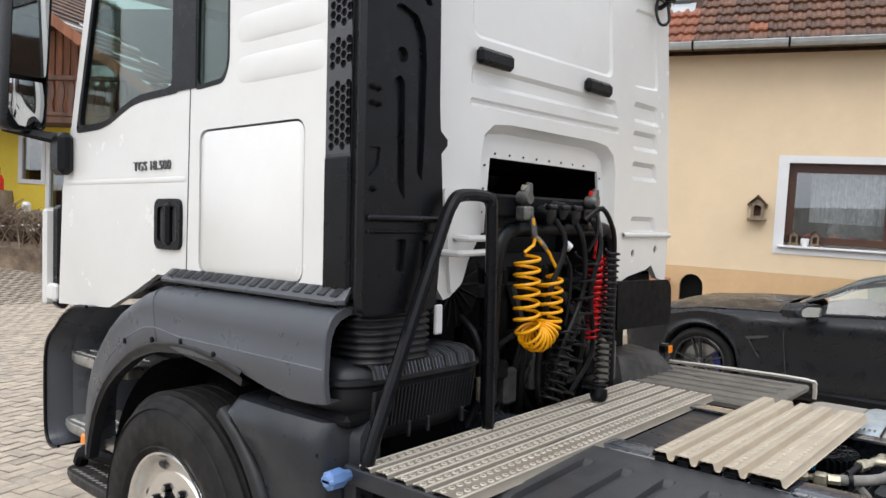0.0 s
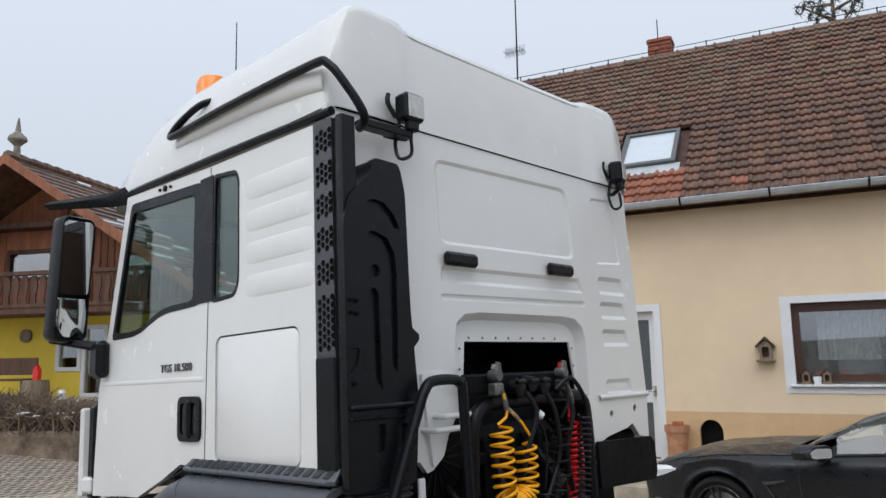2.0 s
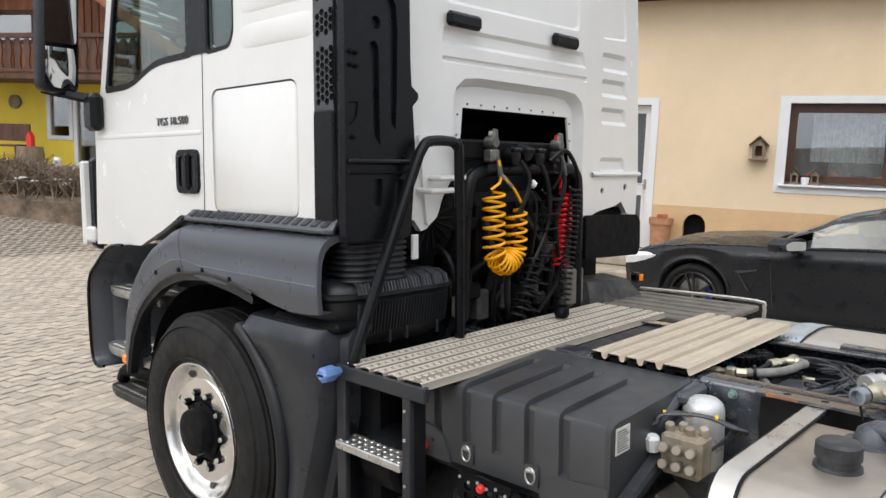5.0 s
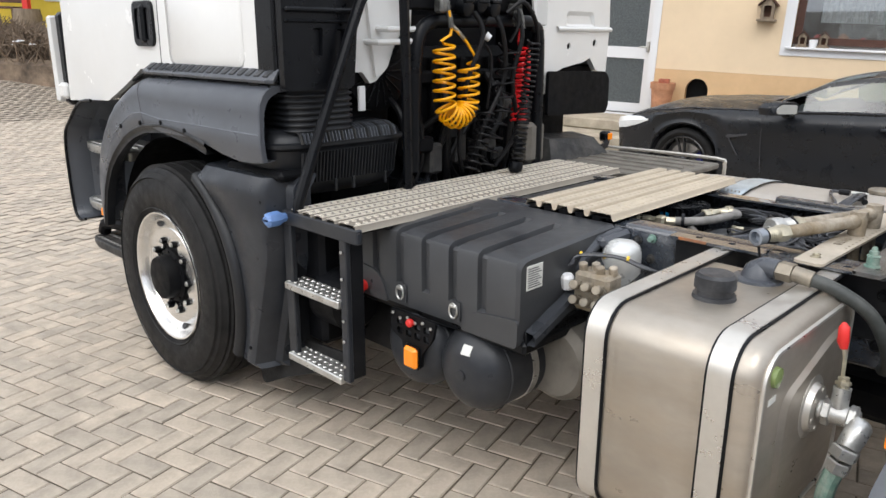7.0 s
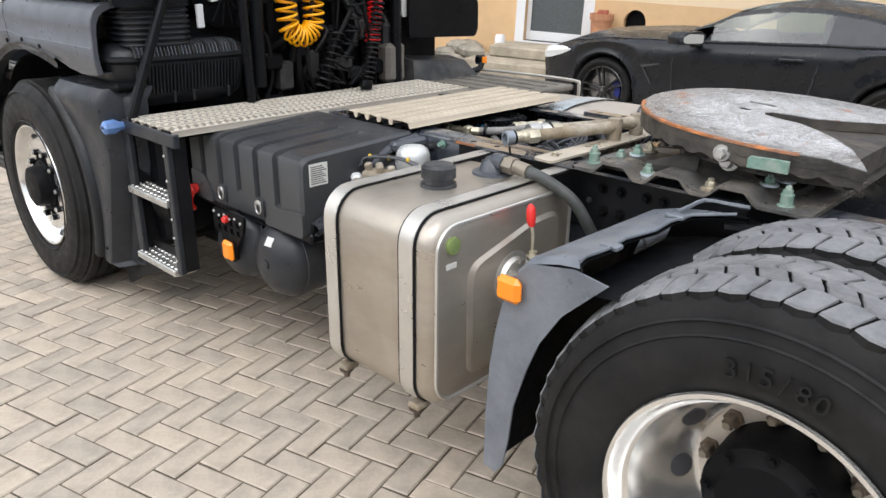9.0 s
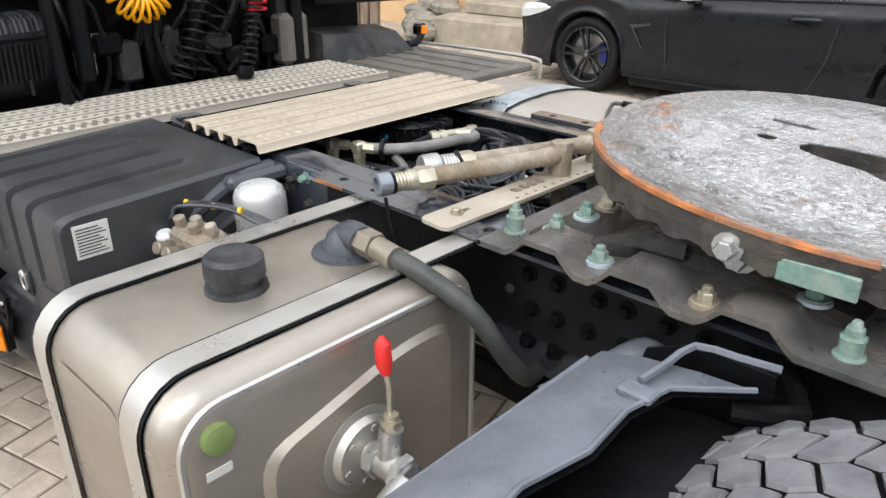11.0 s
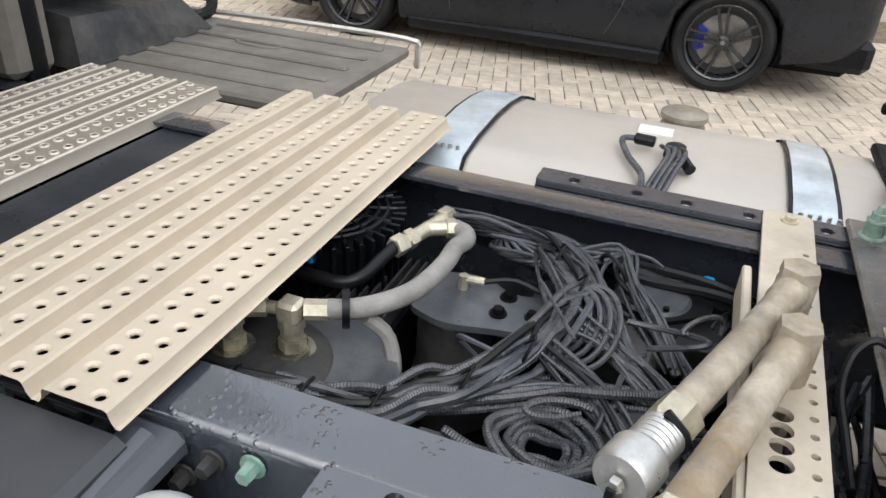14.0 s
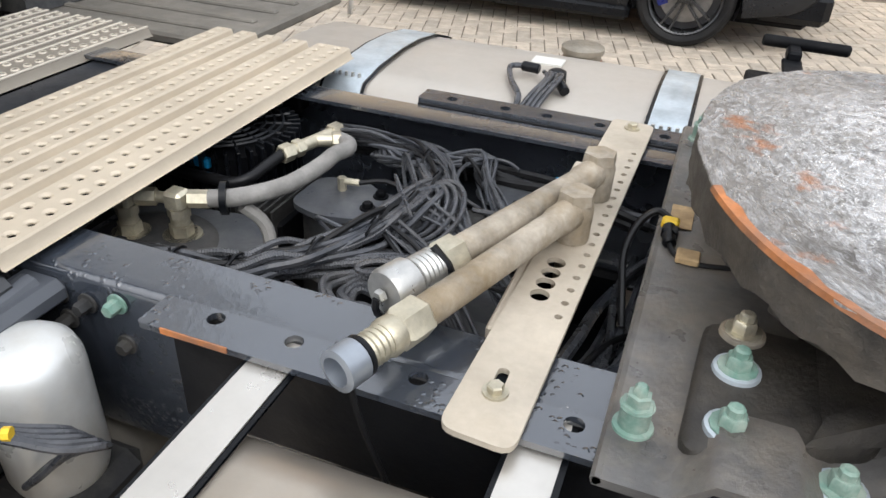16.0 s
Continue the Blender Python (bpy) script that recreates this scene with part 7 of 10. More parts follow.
# ---- decks ----
def deck(x0, y0, y1, z, planks, pitch, material, label, r, bump):
    """Pressed planks with staggered rows of holes (bump 0) or pierced studs."""
    wide = sum(w for w, _ in planks)
    d = part("deck_frame", MB().box((x0 + 0.02, y0 + 0.03, z - 0.035), (x0 + 0.05, y1 - 0.03, z - 0.024), 0.003).box((x0 + wide - 0.05, y0 + 0.03, z - 0.035), (x0 + wide - 0.02, y1 - 0.03, z - 0.024), 0.003), NIGHT, truck, label)
    x = x0
    ring = [(math.cos(math.pi * k / 4), math.sin(math.pi * k / 4)) for k in range(8)]
    for w, rows in planks:
        g = 0.0125
        pl, st = MB(), MB()
        left = [(0.0, -0.022), (0.0055, -0.022), (g - 0.002, -0.015), (g + 0.001, -0.003), (g + 0.004, 0.0)]
        right = [(w - g - 0.004, 0.0), (w - g - 0.001, -0.003), (w - g + 0.002, -0.015), (w - 0.0055, -0.022), (w, -0.022)]
        for pr in (left, right):
            pl.loft([[(x + a, y0, z + b) for a, b in pr], [(x + a, y1, z + b) for a, b in pr]])
        f0, f1 = g + 0.004, w - g - 0.004
        cw = (f1 - f0) / rows
        ny = round((y1 - y0) / pitch)
        py = (y1 - y0) / ny
        for i in range(rows):
            ca = x + f0 + (i + 0.5) * cw
            odd = i % 2 if bump else 0
            start = y0 + py / 2 if odd else y0
            if odd:
                for a, b in ((y0, y0 + py / 2), (y1 - py / 2, y1)):
                    pl.add([(ca - cw / 2, a, z), (ca + cw / 2, a, z), (ca + cw / 2, b, z), (ca - cw / 2, b, z)], [(0, 1, 2, 3)])
            for j in range(ny - odd):
                cb = start + (j + 0.5) * py
                sq = [(ca + cw / 2 * a, cb + py / 2 * b) for a, b in ((1, 0), (1, 1), (0, 1), (-1, 1), (-1, 0), (-1, -1), (0, -1), (1, -1))]
                cr = lambda q: [(ca + r * q * a, cb + r * q * b) for a, b in ring]
                if bump:
                    lv = [(sq, 0.0), (cr(1.0), 0.0), (cr(0.90), bump * 0.9), (cr(0.78), bump), (cr(0.68), bump * 0.8), (cr(0.64), -0.004)]
                else:
                    lv = [(sq, 0.0), (cr(1.7), 0.0), (cr(1.4), -0.0012), (cr(1.05), -0.0022), (cr(0.92), -0.0034), (cr(0.90), -0.006)]
                if bump:
                    vs = [(a, b, z + h) for loop, h in lv[1:5] for a, b in loop]
                    st.add(vs, [(8 * l + q, 8 * l + (q + 1) % 8, 8 * l + 8 + (q + 1) % 8, 8 * l + 8 + q) for l in range(3) for q in range(8)])
                    lv = [lv[0], (cr(0.66), 0.0), (cr(0.62), -0.004)]
                vs = [(a, b, z + h) for loop, h in lv for a, b in loop]
                fs = [(8 * l + q, 8 * l + (q + 1) % 8, 8 * l + 8 + (q + 1) % 8, 8 * l + 8 + q) for l in range(len(lv) - 1) for q in range(8)]
                pl.add(vs, fs)
        pk = part("plank", pl, material, d, smooth=30)
        if bump:
            # Pale strips along the plank edges paint the highlights there.
            for a in (f0, f1):
                st.box((x + a - 0.004, y0, z - 0.002), (x + a + 0.003, y1, z + 0.0022), 0.001)
            tagged(part("stud_rims", st, STUDM, pk, "bright rubbed rims of the pierced studs", smooth=30), kind="stuff")
        # Added near-black sheet stands for the shade in the holes and hollow.
        part("plank_underside", MB().box((x + 0.012, y0 + 0.004, z - 0.020), (x + w - 0.012, y1 - 0.004, z - 0.016), 0.001), NIGHT, d)
        x += w
    return d


deck(-1.372, 1.615, 3.297, 0.967, [(0.0718, 1)] * 4 + [(0.1153, 2)], 0.0335, PLANKG, "perforated steel catwalk behind the cab", 0.0098, 0.0034)
deck(-0.792, 2.300, 3.312, 0.993, [(0.0718, 1)] * 4 + [(0.1153, 2)], 0.0335, PLANKM, "perforated beige steel catwalk over the frame", 0.0070, 0.0)
for y in (2.42, 3.10):
    part("deck_bracket", MB().box((-1.40, y, 0.90), (-0.42, y + 0.05, 0.945), 0.004).box((-0.80, y, 0.957), (-0.40, y + 0.05, 0.966), 0.003), NIGHT, truck)
for k in range(5):
    part("deck_stop", MB().box((-0.775 + k * 0.0718, 2.305, 0.957), (-0.737 + k * 0.0718, 2.33, 0.972), 0.004), NIGHT, truck)
# right-hand fender plank
rp_ = part("right_deck", MB().box((-1.56, 3.35, 0.905), (-0.775, 3.985, 0.937), 0.008), PLANKR, truck, "dusty grey ribbed plastic cover")
for k in range(5):
    y = 3.43 + k * 0.115
    part("cover_rib", MB().box((-1.50 + 0.02 * k, y, 0.933), (-0.83, y + 0.03, 0.9445), 0.009), PLANKR, rp_)
part("cover_badge", MB().tube([(-1.18 + 0.075 * math.cos(t), 3.77 + 0.03 * math.sin(t), 0.9375) for t in (2 * math.pi * k / 24 for k in range(24))], 0.004, 6, 1, True), PLANKR, rp_)
part("cover_rail", MB().tube([(-1.58, 3.99, 0.95), (-1.2, 4.01, 0.955), (-0.80, 4.01, 0.955), (-0.76, 4.01, 0.93), (-0.76, 4.01, 0.87)], 0.010, 6, 3), STRAP, rp_, "bright edge rail")

part("gap_cover", MB().box((-0.968, 2.36, 0.925), (-0.80, 3.14, 0.943), 0.006), TANKD, truck, "dark sheet between the catwalks")

# ---- ladder with two treads ----
lad = MB().box((-1.425, 1.615, 0.355), (-1.375, 1.64, 0.95), 0.004).box((-1.078, 1.615, 0.355), (-1.040, 1.64, 0.95), 0.004).box((-1.425, 1.612, 0.90), (-0.97, 1.64, 0.955), 0.005)
lads = MB().box((-1.42, 1.64, 0.36), (-1.405, 2.0, 0.93), 0.003).box((-1.060, 1.64, 0.36), (-1.045, 1.70, 0.93), 0.003).box((-1.40, 1.92, 0.36), (-1.03, 1.94, 0.93), 0.003)
ladder = part("ladder_frame", lad, TANKD, truck, "black catwalk ladder with perforated treads")
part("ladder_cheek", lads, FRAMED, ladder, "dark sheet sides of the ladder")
for z in (0.672, 0.372):
    tr_ = part("tread", MB().box((-1.415, 1.60, z - 0.03), (-1.075, 1.70, z), 0.004), ZINC, ladder, "bright perforated aluminium tread")
    for i in range(10):
        for j in range(3):
            part("tread_stud", MB().rings([(-1.40 + i * 0.034, 1.62 + j * 0.03, z), (-1.40 + i * 0.034, 1.62 + j * 0.03, z + 0.004)], [0.010, 0.007], 8), ZINC, tr_)
part("drum", MB().cyl((-1.36, 1.78, 0.60), (-1.17, 1.78, 0.60), 0.12, 24, bevel=0.02), NIGHT, truck, "black canister behind the ladder")
for z in (0.86, 0.76, 0.60, 0.52, 0.42):
    part("ladder_bolt", MB().nut((-1.058, 1.614, z), (0, -1, 0), 0.006, 0.008, False), ZINC, ladder)

# ---- battery box ----
bx0, bx1 = -1.15, -0.385
stops = [(bx0, 0.0)]
for g0 in (-1.075, -0.945, -0.815, -0.685, -0.555):
    stops += [(g0, 0.0), (g0 + 0.003, 0.019), (g0 + 0.034, 0.019), (g0 + 0.040, 0.0)]
stops += [(bx1 - 0.012, 0.0), (bx1, 0.012)]
rows = []
for x, e in stops:
    out = x == bx1
    e2 = 0.0 if out else e
    rows.append([(x, y + (0.010 if out and y < 1.9 else 0.0), z - (0.010 if out and z > 0.9 else 0.0)) for y, z in ((1.772, 0.66), (1.770, 0.735), (1.770 + e2, 0.742), (1.770 + e2 * 0.9, 0.912), (1.777 + e2 * 0.9, 0.928 - e2 * 0.3), (1.795 + e2 * 0.5, 0.938 - e2 * 0.9), (1.82, 0.942 - e2), (2.16, 0.956 - e2), (2.175, 0.957), (2.30, 0.962), (2.30, 0.66))])
battery = part("battery_box", MB().loft(rows, close=True, caps=True), BOXM, truck, "dark grey battery box with a ribbed lid", smooth=28)
part("box_base", MB().box((bx0, 1.785, 0.625), (bx1 + 0.02, 2.3, 0.668), 0.01), BLACKP, battery)
part("box_skirt", MB().plate(rounded([(-0.625, 0.652), (-0.60, 0.69), (-0.575, 0.722), (-0.53, 0.736), (bx1 + 0.004, 0.748), (bx1 + 0.004, 0.652)], 0.02), [], fy(1.763), 0.012), BOXM, battery, "raised lower corner of the box")
part("box_skirt", MB().plate(rounded([(bx0, 0.655), (bx0, 0.775), (-1.06, 0.765), (-1.02, 0.735), (-0.985, 0.655)], 0.02), [circle(-1.075, 0.715, 0.008)], fy(1.763), 0.012), BOXM, battery)
part("box_end_plate", MB().box((bx1 - 0.002, 1.80, 0.64), (bx1 + 0.012, 2.28, 0.70), 0.005), BLACKP, battery)
for k in range(6):
    part("end_bolt", MB().nut((bx1 + 0.012, 1.90 + 0.055 * k, 0.67 + 0.012 * (k % 2)), (1, 0, 0), 0.007, 0.008, False), NIGHT, battery)
for x in (-0.915, -0.650):
    lt = part("lid_latch", MB().plate(rounded([(x - 0.026, 0.675), (x + 0.026, 0.675), (x + 0.026, 0.745), (x - 0.026, 0.745)], 0.008), [], fy(1.762), 0.008), BOXM, battery, "latch with a steel ring")
    part("latch_ring", MB().tube([(x + 0.018 * math.cos(q), 1.757, 0.712 + 0.026 * math.sin(q)) for q in (2 * math.pi * k / 16 for k in range(16))], 0.0035, 6, 1, True), ZINC, lt)
    part("latch_bar", MB().box((x - 0.016, 1.752, 0.722), (x + 0.016, 1.764, 0.734), 0.003), ZINC, lt)
lab = part("label_plate", MB().box((bx1 + 0.0005, 1.805, 0.835), (bx1 + 0.0035, 1.885, 0.915), 0.0008), LABEL, battery, "worn pale type label")
for k in range(9):
    part("print_bar", MB().box((bx1 + 0.003, 1.811, 0.903 - k * 0.0075), (bx1 + 0.0042, 1.862 + 0.016 * ((k * 7) % 3) / 2, 0.906 - k * 0.0075), 0.0002), INKSHADE, lab)
part("corner_bracket", MB().loft([[(bx1 + 0.008, 1.80, 0.705), (bx1 + 0.008, 2.25, 0.885)], [(bx1 + 0.040, 1.80, 0.700), (bx1 + 0.040, 2.25, 0.88)], [(bx1 + 0.048, 1.80, 0.688), (bx1 + 0.048, 2.25, 0.868)], [(bx1 + 0.048, 1.80, 0.665), (bx1 + 0.048, 2.25, 0.835)], [(bx1 + 0.008, 1.80, 0.660), (bx1 + 0.008, 2.25, 0.83)]], close=True), GREY, battery, "slanted steel stay")
part("red_cap", MB().rings([(-1.12, 1.775, 0.690), (-1.12, 1.745, 0.688), (-1.12, 1.735, 0.686), (-1.12, 1.715, 0.684)], [0.020, 0.022, 0.030, 0.026], 14).tube([(-1.12, 1.735, 0.664), (-1.115, 1.728, 0.63), (-1.13, 1.75, 0.60)], 0.010, 6, 3), RED, truck, "red plastic socket cap")
# air tanks and marker bracket
for x, r, z in ((-0.862, 0.150, 0.505), (-0.590, 0.153, 0.505)):
    at = MB().rings([(x, 1.735, z), (x, 1.745, z), (x, 1.775, z), (x, 1.82, z), (x, 2.55, z), (x, 2.60, z)], [0.04, 0.09, 0.13, r, r, 0.05], 36)
    tk = part("air_tank", at, TANKD, truck, "dark air tank under the battery box")
    part("tank_band", MB().rings([(x, 1.93, z), (x, 1.96, z)], [r + 0.004, r + 0.004], 36), ZINC, tk)
    if x > -0.7:
        n_ = Vector((0.10, -0.80, 0.58)).normalized()
        p = Vector((x + 0.014, 1.7475, z + 0.090))
        part("tank_sticker", MB().box((-0.018, -0.018, -0.004), (0.018, 0.018, 0.0025), 0.0006, Matrix.Translation(p) @ n_.to_track_quat("Z", "Y").to_matrix().to_4x4()), LABEL, tk, "small square pale label")
    part("end_boss", MB().rings([(x, 1.738, z), (x, 1.728, z), (x, 1.727, z)], [0.020, 0.019, 0.012], 16), TANKD, tk)
    part("weld_seam", MB().rings([(x, 1.818, z), (x, 1.822, z), (x, 1.826, z)], [r, r + 0.003, r], 36), TANKD, tk)
part("silencer", MB().rings([(-0.42, 2.0, 0.52), (-0.42, 2.03, 0.52), (-0.42, 2.7, 0.52)], [0.12, 0.145, 0.145], 28), PLANKR, truck, "dull grey exhaust silencer")
mb_ = [rrect(-0.885 + 0.045 * i, 0.580 + 0.033 * j, -0.855 + 0.045 * i, 0.604 + 0.033 * j, 0.004, 1) for i in range(4) for j in range(2)]
part("marker_bracket", MB().plate(rounded([(-0.915, 0.665), (-0.69, 0.665), (-0.705, 0.60), (-0.76, 0.53), (-0.76, 0.475), (-0.845, 0.475), (-0.86, 0.56), (-0.915, 0.58)], 0.012), mb_, fy(1.715), 0.012), NIGHT, truck, "black perforated bracket")
for k in range(6):
    part("marker_bracket_bolt", MB().nut((-0.90 + 0.038 * k, 1.715, 0.652 - 0.01 * (k % 2)), (0, -1, 0), 0.006, 0.008, False), ZINC, truck)
mk = part("side_marker", MB().box((-0.834, 1.690, 0.472), (-0.768, 1.716, 0.552), 0.011), ORANGE, truck, "orange side marker lamp")
part("marker_rim", MB().plate(rrect(-0.838, 0.468, -0.764, 0.556, 0.012), [], fy(1.708), 0.008), BLACKP, mk)
part("red_button", MB().cyl((-0.805, 1.714, 0.640), (-0.805, 1.692, 0.640), 0.015, 12, bevel=0.005), RED, truck, "red drain valve knob")

CAPM = mat("dusty_cap", (0.022, 0.023, 0.026), 0.45, var=0.2, bump=0.03, dirt=(0.11, 0.11, 0.115), damount=0.6, dscale=12)


# ---- hydraulic oil tank with straps, cap, hose and lever ----
def tank_ring(x, y0, y1, z0, z1, r, n=6):
    return [(x, u, v) for u, v in rrect(y0, z0, y1, z1, r, n)]


ot = MB()
rows = []
for x, d in ((-0.030, 0.05), (-0.022, 0.018), (-0.007, 0.004), (0.008, 0.0), (0.385, 0.0), (0.40, 0.004), (0.415, 0.018), (0.423, 0.05)):
    rows.append(tank_ring(x, 1.595 + d, 2.245 - d, 0.372 + d, 0.945 - d, 0.085 - d * 0.6))
ot.loft(rows, close=True, caps=True)
oil = part("oil_tank", ot, TANKAL, truck, "brushed aluminium hydraulic oil tank", smooth=40)
pr = rounded([(1.74, 0.44), (2.16, 0.44), (2.16, 0.865), (2.03, 0.865), (1.735, 0.79)], 0.05)
part("pressed_panel", MB().dish(pr, inset(pr, 0.016), lambda u, v, w: (0.4225 + w, u, v), 0.012), TANKAL, oil)
pr2 = rrect(0.060, 0.44, 0.285, 0.88, 0.03)
part("pressed_panel", MB().dish(pr2, inset(pr2, 0.012), lambda u, v, w: (u, 1.5955 - w, v), 0.003), TANKAL, oil)
def strap_line(x, o):
    """Round the front of the tank and straight on to the frame."""
    low, up, r = 0.372 - o, 0.945 + o, 0.085 + o
    y0 = 1.595 - o
    pts = [(2.20, low)] + [(y0 + r - r * math.sin(radians(a)), low + r - r * math.cos(radians(a))) for a in range(0, 91, 15)]
    pts += [(y0 + r - r * math.cos(radians(a)), up - r + r * math.sin(radians(a))) for a in range(0, 91, 15)]
    return [(x, y, z) for y, z in pts + [(2.0, up), (2.352, up + 0.001)]]


for x0 in (-0.020, 0.304):
    part("tank_strap", MB().loft([strap_line(x0, 0.007), strap_line(x0 + 0.054, 0.007)]).loft([strap_line(x0, 0.004), strap_line(x0 + 0.054, 0.004)]), STRAP, oil, "bright steel tank strap", smooth=60)
    for e in (-0.006, 0.054):
        part("strap_rubber", MB().loft([strap_line(x0 + e, 0.005), strap_line(x0 + e + 0.007, 0.005)]).loft([strap_line(x0 + e, 0.001), strap_line(x0 + e + 0.007, 0.001)]), BLACKP, oil, smooth=60)
    part("strap_foot", MB().box((x0 + 0.006, 1.612, 0.346), (x0 + 0.050, 1.665, 0.366), 0.004), OILY, oil, "rusty strap end")
    part("strap_bolt", MB().cyl((x0 + 0.03, 1.628, 0.348), (x0 + 0.03, 1.628, 0.318), 0.010, 8).nut((x0 + 0.03, 1.628, 0.346), (0, 0, -1), 0.016, 0.014), NUTM, oil)
part("tank_cap", MB().rings([(0.180, 1.870, 0.944), (0.180, 1.870, 0.955), (0.180, 1.870, 0.956), (0.180, 1.870, 0.972), (0.180, 1.870, 0.973), (0.180, 1.870, 1.005), (0.180, 1.870, 1.012)], [0.056, 0.054, 0.045, 0.045, 0.053, 0.052, 0.044], 36), CAPM, oil, "black filler cap")
for k in range(6):
    u0, v0, hgt = 0.150 + k * 0.0185, 0.764 + 0.0012 * k, 0.006 if k == 4 else 0.020
    part("embossed_mark", MB().tube([(u, 1.5945, v) for u, v in rrect(u0, v0, u0 + 0.012, v0 + hgt, 0.0025, 2)], 0.0014, 5, 1, True), STRAP, oil)
rim_ = [(0.4195, u, v) for u, v in rrect(1.595 + 0.024, 0.372 + 0.024, 2.245 - 0.024, 0.945 - 0.024, 0.072, 6)]
part("end_bead", MB().tube(rim_, 0.0065, 6, 1, True), STRAP, oil, "bright welded bead round the tank end")
part("sight_glass", MB().rings([(0.420, 1.674, 0.868), (0.432, 1.674, 0.868), (0.434, 1.674, 0.868)], [0.026, 0.024, 0.014], 18), mat("sight_glass", (0.25, 0.33, 0.12), 0.2, var=0.15, bump=0), oil, "round green sight glass")
part("warning_sticker", MB().box((0.4225, 1.650, 0.802), (0.4245, 1.692, 0.818), 0.0005), LABEL, oil)
fl_ = MB().rings([(0.20, 2.10, 0.944), (0.20, 2.10, 0.952), (0.20, 2.10, 0.955), (0.20, 2.10, 0.985), (0.20, 2.10, 0.998)], [0.068, 0.066, 0.046, 0.036, 0.02], 24)
fl_.tube([(0.19, 2.10, 0.965), (0.215, 2.10, 0.985), (0.255, 2.095, 0.985)], 0.029, 12, 3)
part("outlet_elbow", fl_, GREY, oil, "black outlet elbow")
part("hose_nut", MB().cyl((0.250, 2.098, 0.985), (0.295, 2.095, 0.984), 0.028, 6).cyl((0.295, 2.095, 0.984), (0.345, 2.095, 0.978), 0.0225, 14), VALVEM, oil)
part("suction_hose", MB().tube([(0.32, 2.095, 0.981), (0.40, 2.11, 0.96), (0.48, 2.15, 0.90), (0.52, 2.20, 0.80), (0.515, 2.27, 0.72), (0.49, 2.34, 0.685)], 0.0185, 12, 5), HOSEG, truck, "thick dark hydraulic hose")
vl = MB().rings([(0.421, 1.925, 0.705), (0.435, 1.925, 0.705), (0.436, 1.925, 0.705), (0.45, 1.925, 0.705)], [0.086, 0.083, 0.066, 0.060], 32)
valve = part("valve_flange", vl, STRAP, oil, "pale round valve flange")
bv = part("ball_valve", MB().cyl((0.45, 1.925, 0.705), (0.545, 1.93, 0.705), 0.026, 14, bevel=0.005).cyl((0.495, 1.93, 0.715), (0.495, 1.938, 0.775), 0.021, 12).rings([(0.545, 1.93, 0.705), (0.552, 1.912, 0.700), (0.548, 1.885, 0.680), (0.54, 1.872, 0.650)], [0.026, 0.028, 0.028, 0.025], 14), ZINC, valve, "dull pale steel ball valve")
for p, q, r in (((0.462, 1.925, 0.705), (0.482, 1.926, 0.705), 0.034), ((0.520, 1.928, 0.705), (0.540, 1.929, 0.705), 0.034), ((0.541, 1.874, 0.656), (0.535, 1.866, 0.628), 0.033), ((0.534, 1.864, 0.622), (0.528, 1.858, 0.592), 0.029)):
    part("union_nut", MB().cyl(p, q, r, 6, bevel=0.003), ZINC, bv)
part("valve_stem", MB().cyl((0.495, 1.938, 0.772), (0.493, 1.940, 0.800), 0.013, 10).cyl((0.495, 1.936, 0.782), (0.494, 1.938, 0.790), 0.019, 6), BRASS, bv)
for k in range(6):
    a = math.pi * k / 3 + 0.3
    part("flange_bolt", MB().nut((0.4495, 1.925 + 0.050 * math.cos(a), 0.705 + 0.050 * math.sin(a)), (1, 0, 0), 0.007, 0.006, False), STRAP, valve)
part("lever_rod", MB().tube([(0.49, 1.94, 0.79), (0.488, 1.942, 0.85), (0.478, 1.942, 0.885)], 0.005, 6, 2), BRASS, valve)
part("lever_knob", MB().rings([(0.482, 1.942, 0.872), (0.478, 1.942, 0.89), (0.476, 1.942, 0.925), (0.474, 1.942, 0.937)], [0.009, 0.014, 0.013, 0.005], 12), RED, valve, "red lever knob")
part("drain_hose", MB().tube([(0.528, 1.858, 0.60), (0.515, 1.85, 0.52), (0.53, 1.88, 0.42), (0.60, 1.98, 0.36)], 0.022, 10, 4), GREENB, valve)
part("frame_pipe", MB().tube([(0.64, 2.16, 0.785), (0.69, 2.25, 0.82), (0.725, 2.315, 0.845), (0.745, 2.335, 0.83), (0.75, 2.34, 0.76)], 0.027, 16, 4), GUARDM, truck, "thick grey plastic pipe by the frame")
part("pipe_joint", MB().rings([(0.672, 2.217, 0.8066), (0.676, 2.225, 0.8096)], [0.0285, 0.0285], 20), INKSHADE, truck)

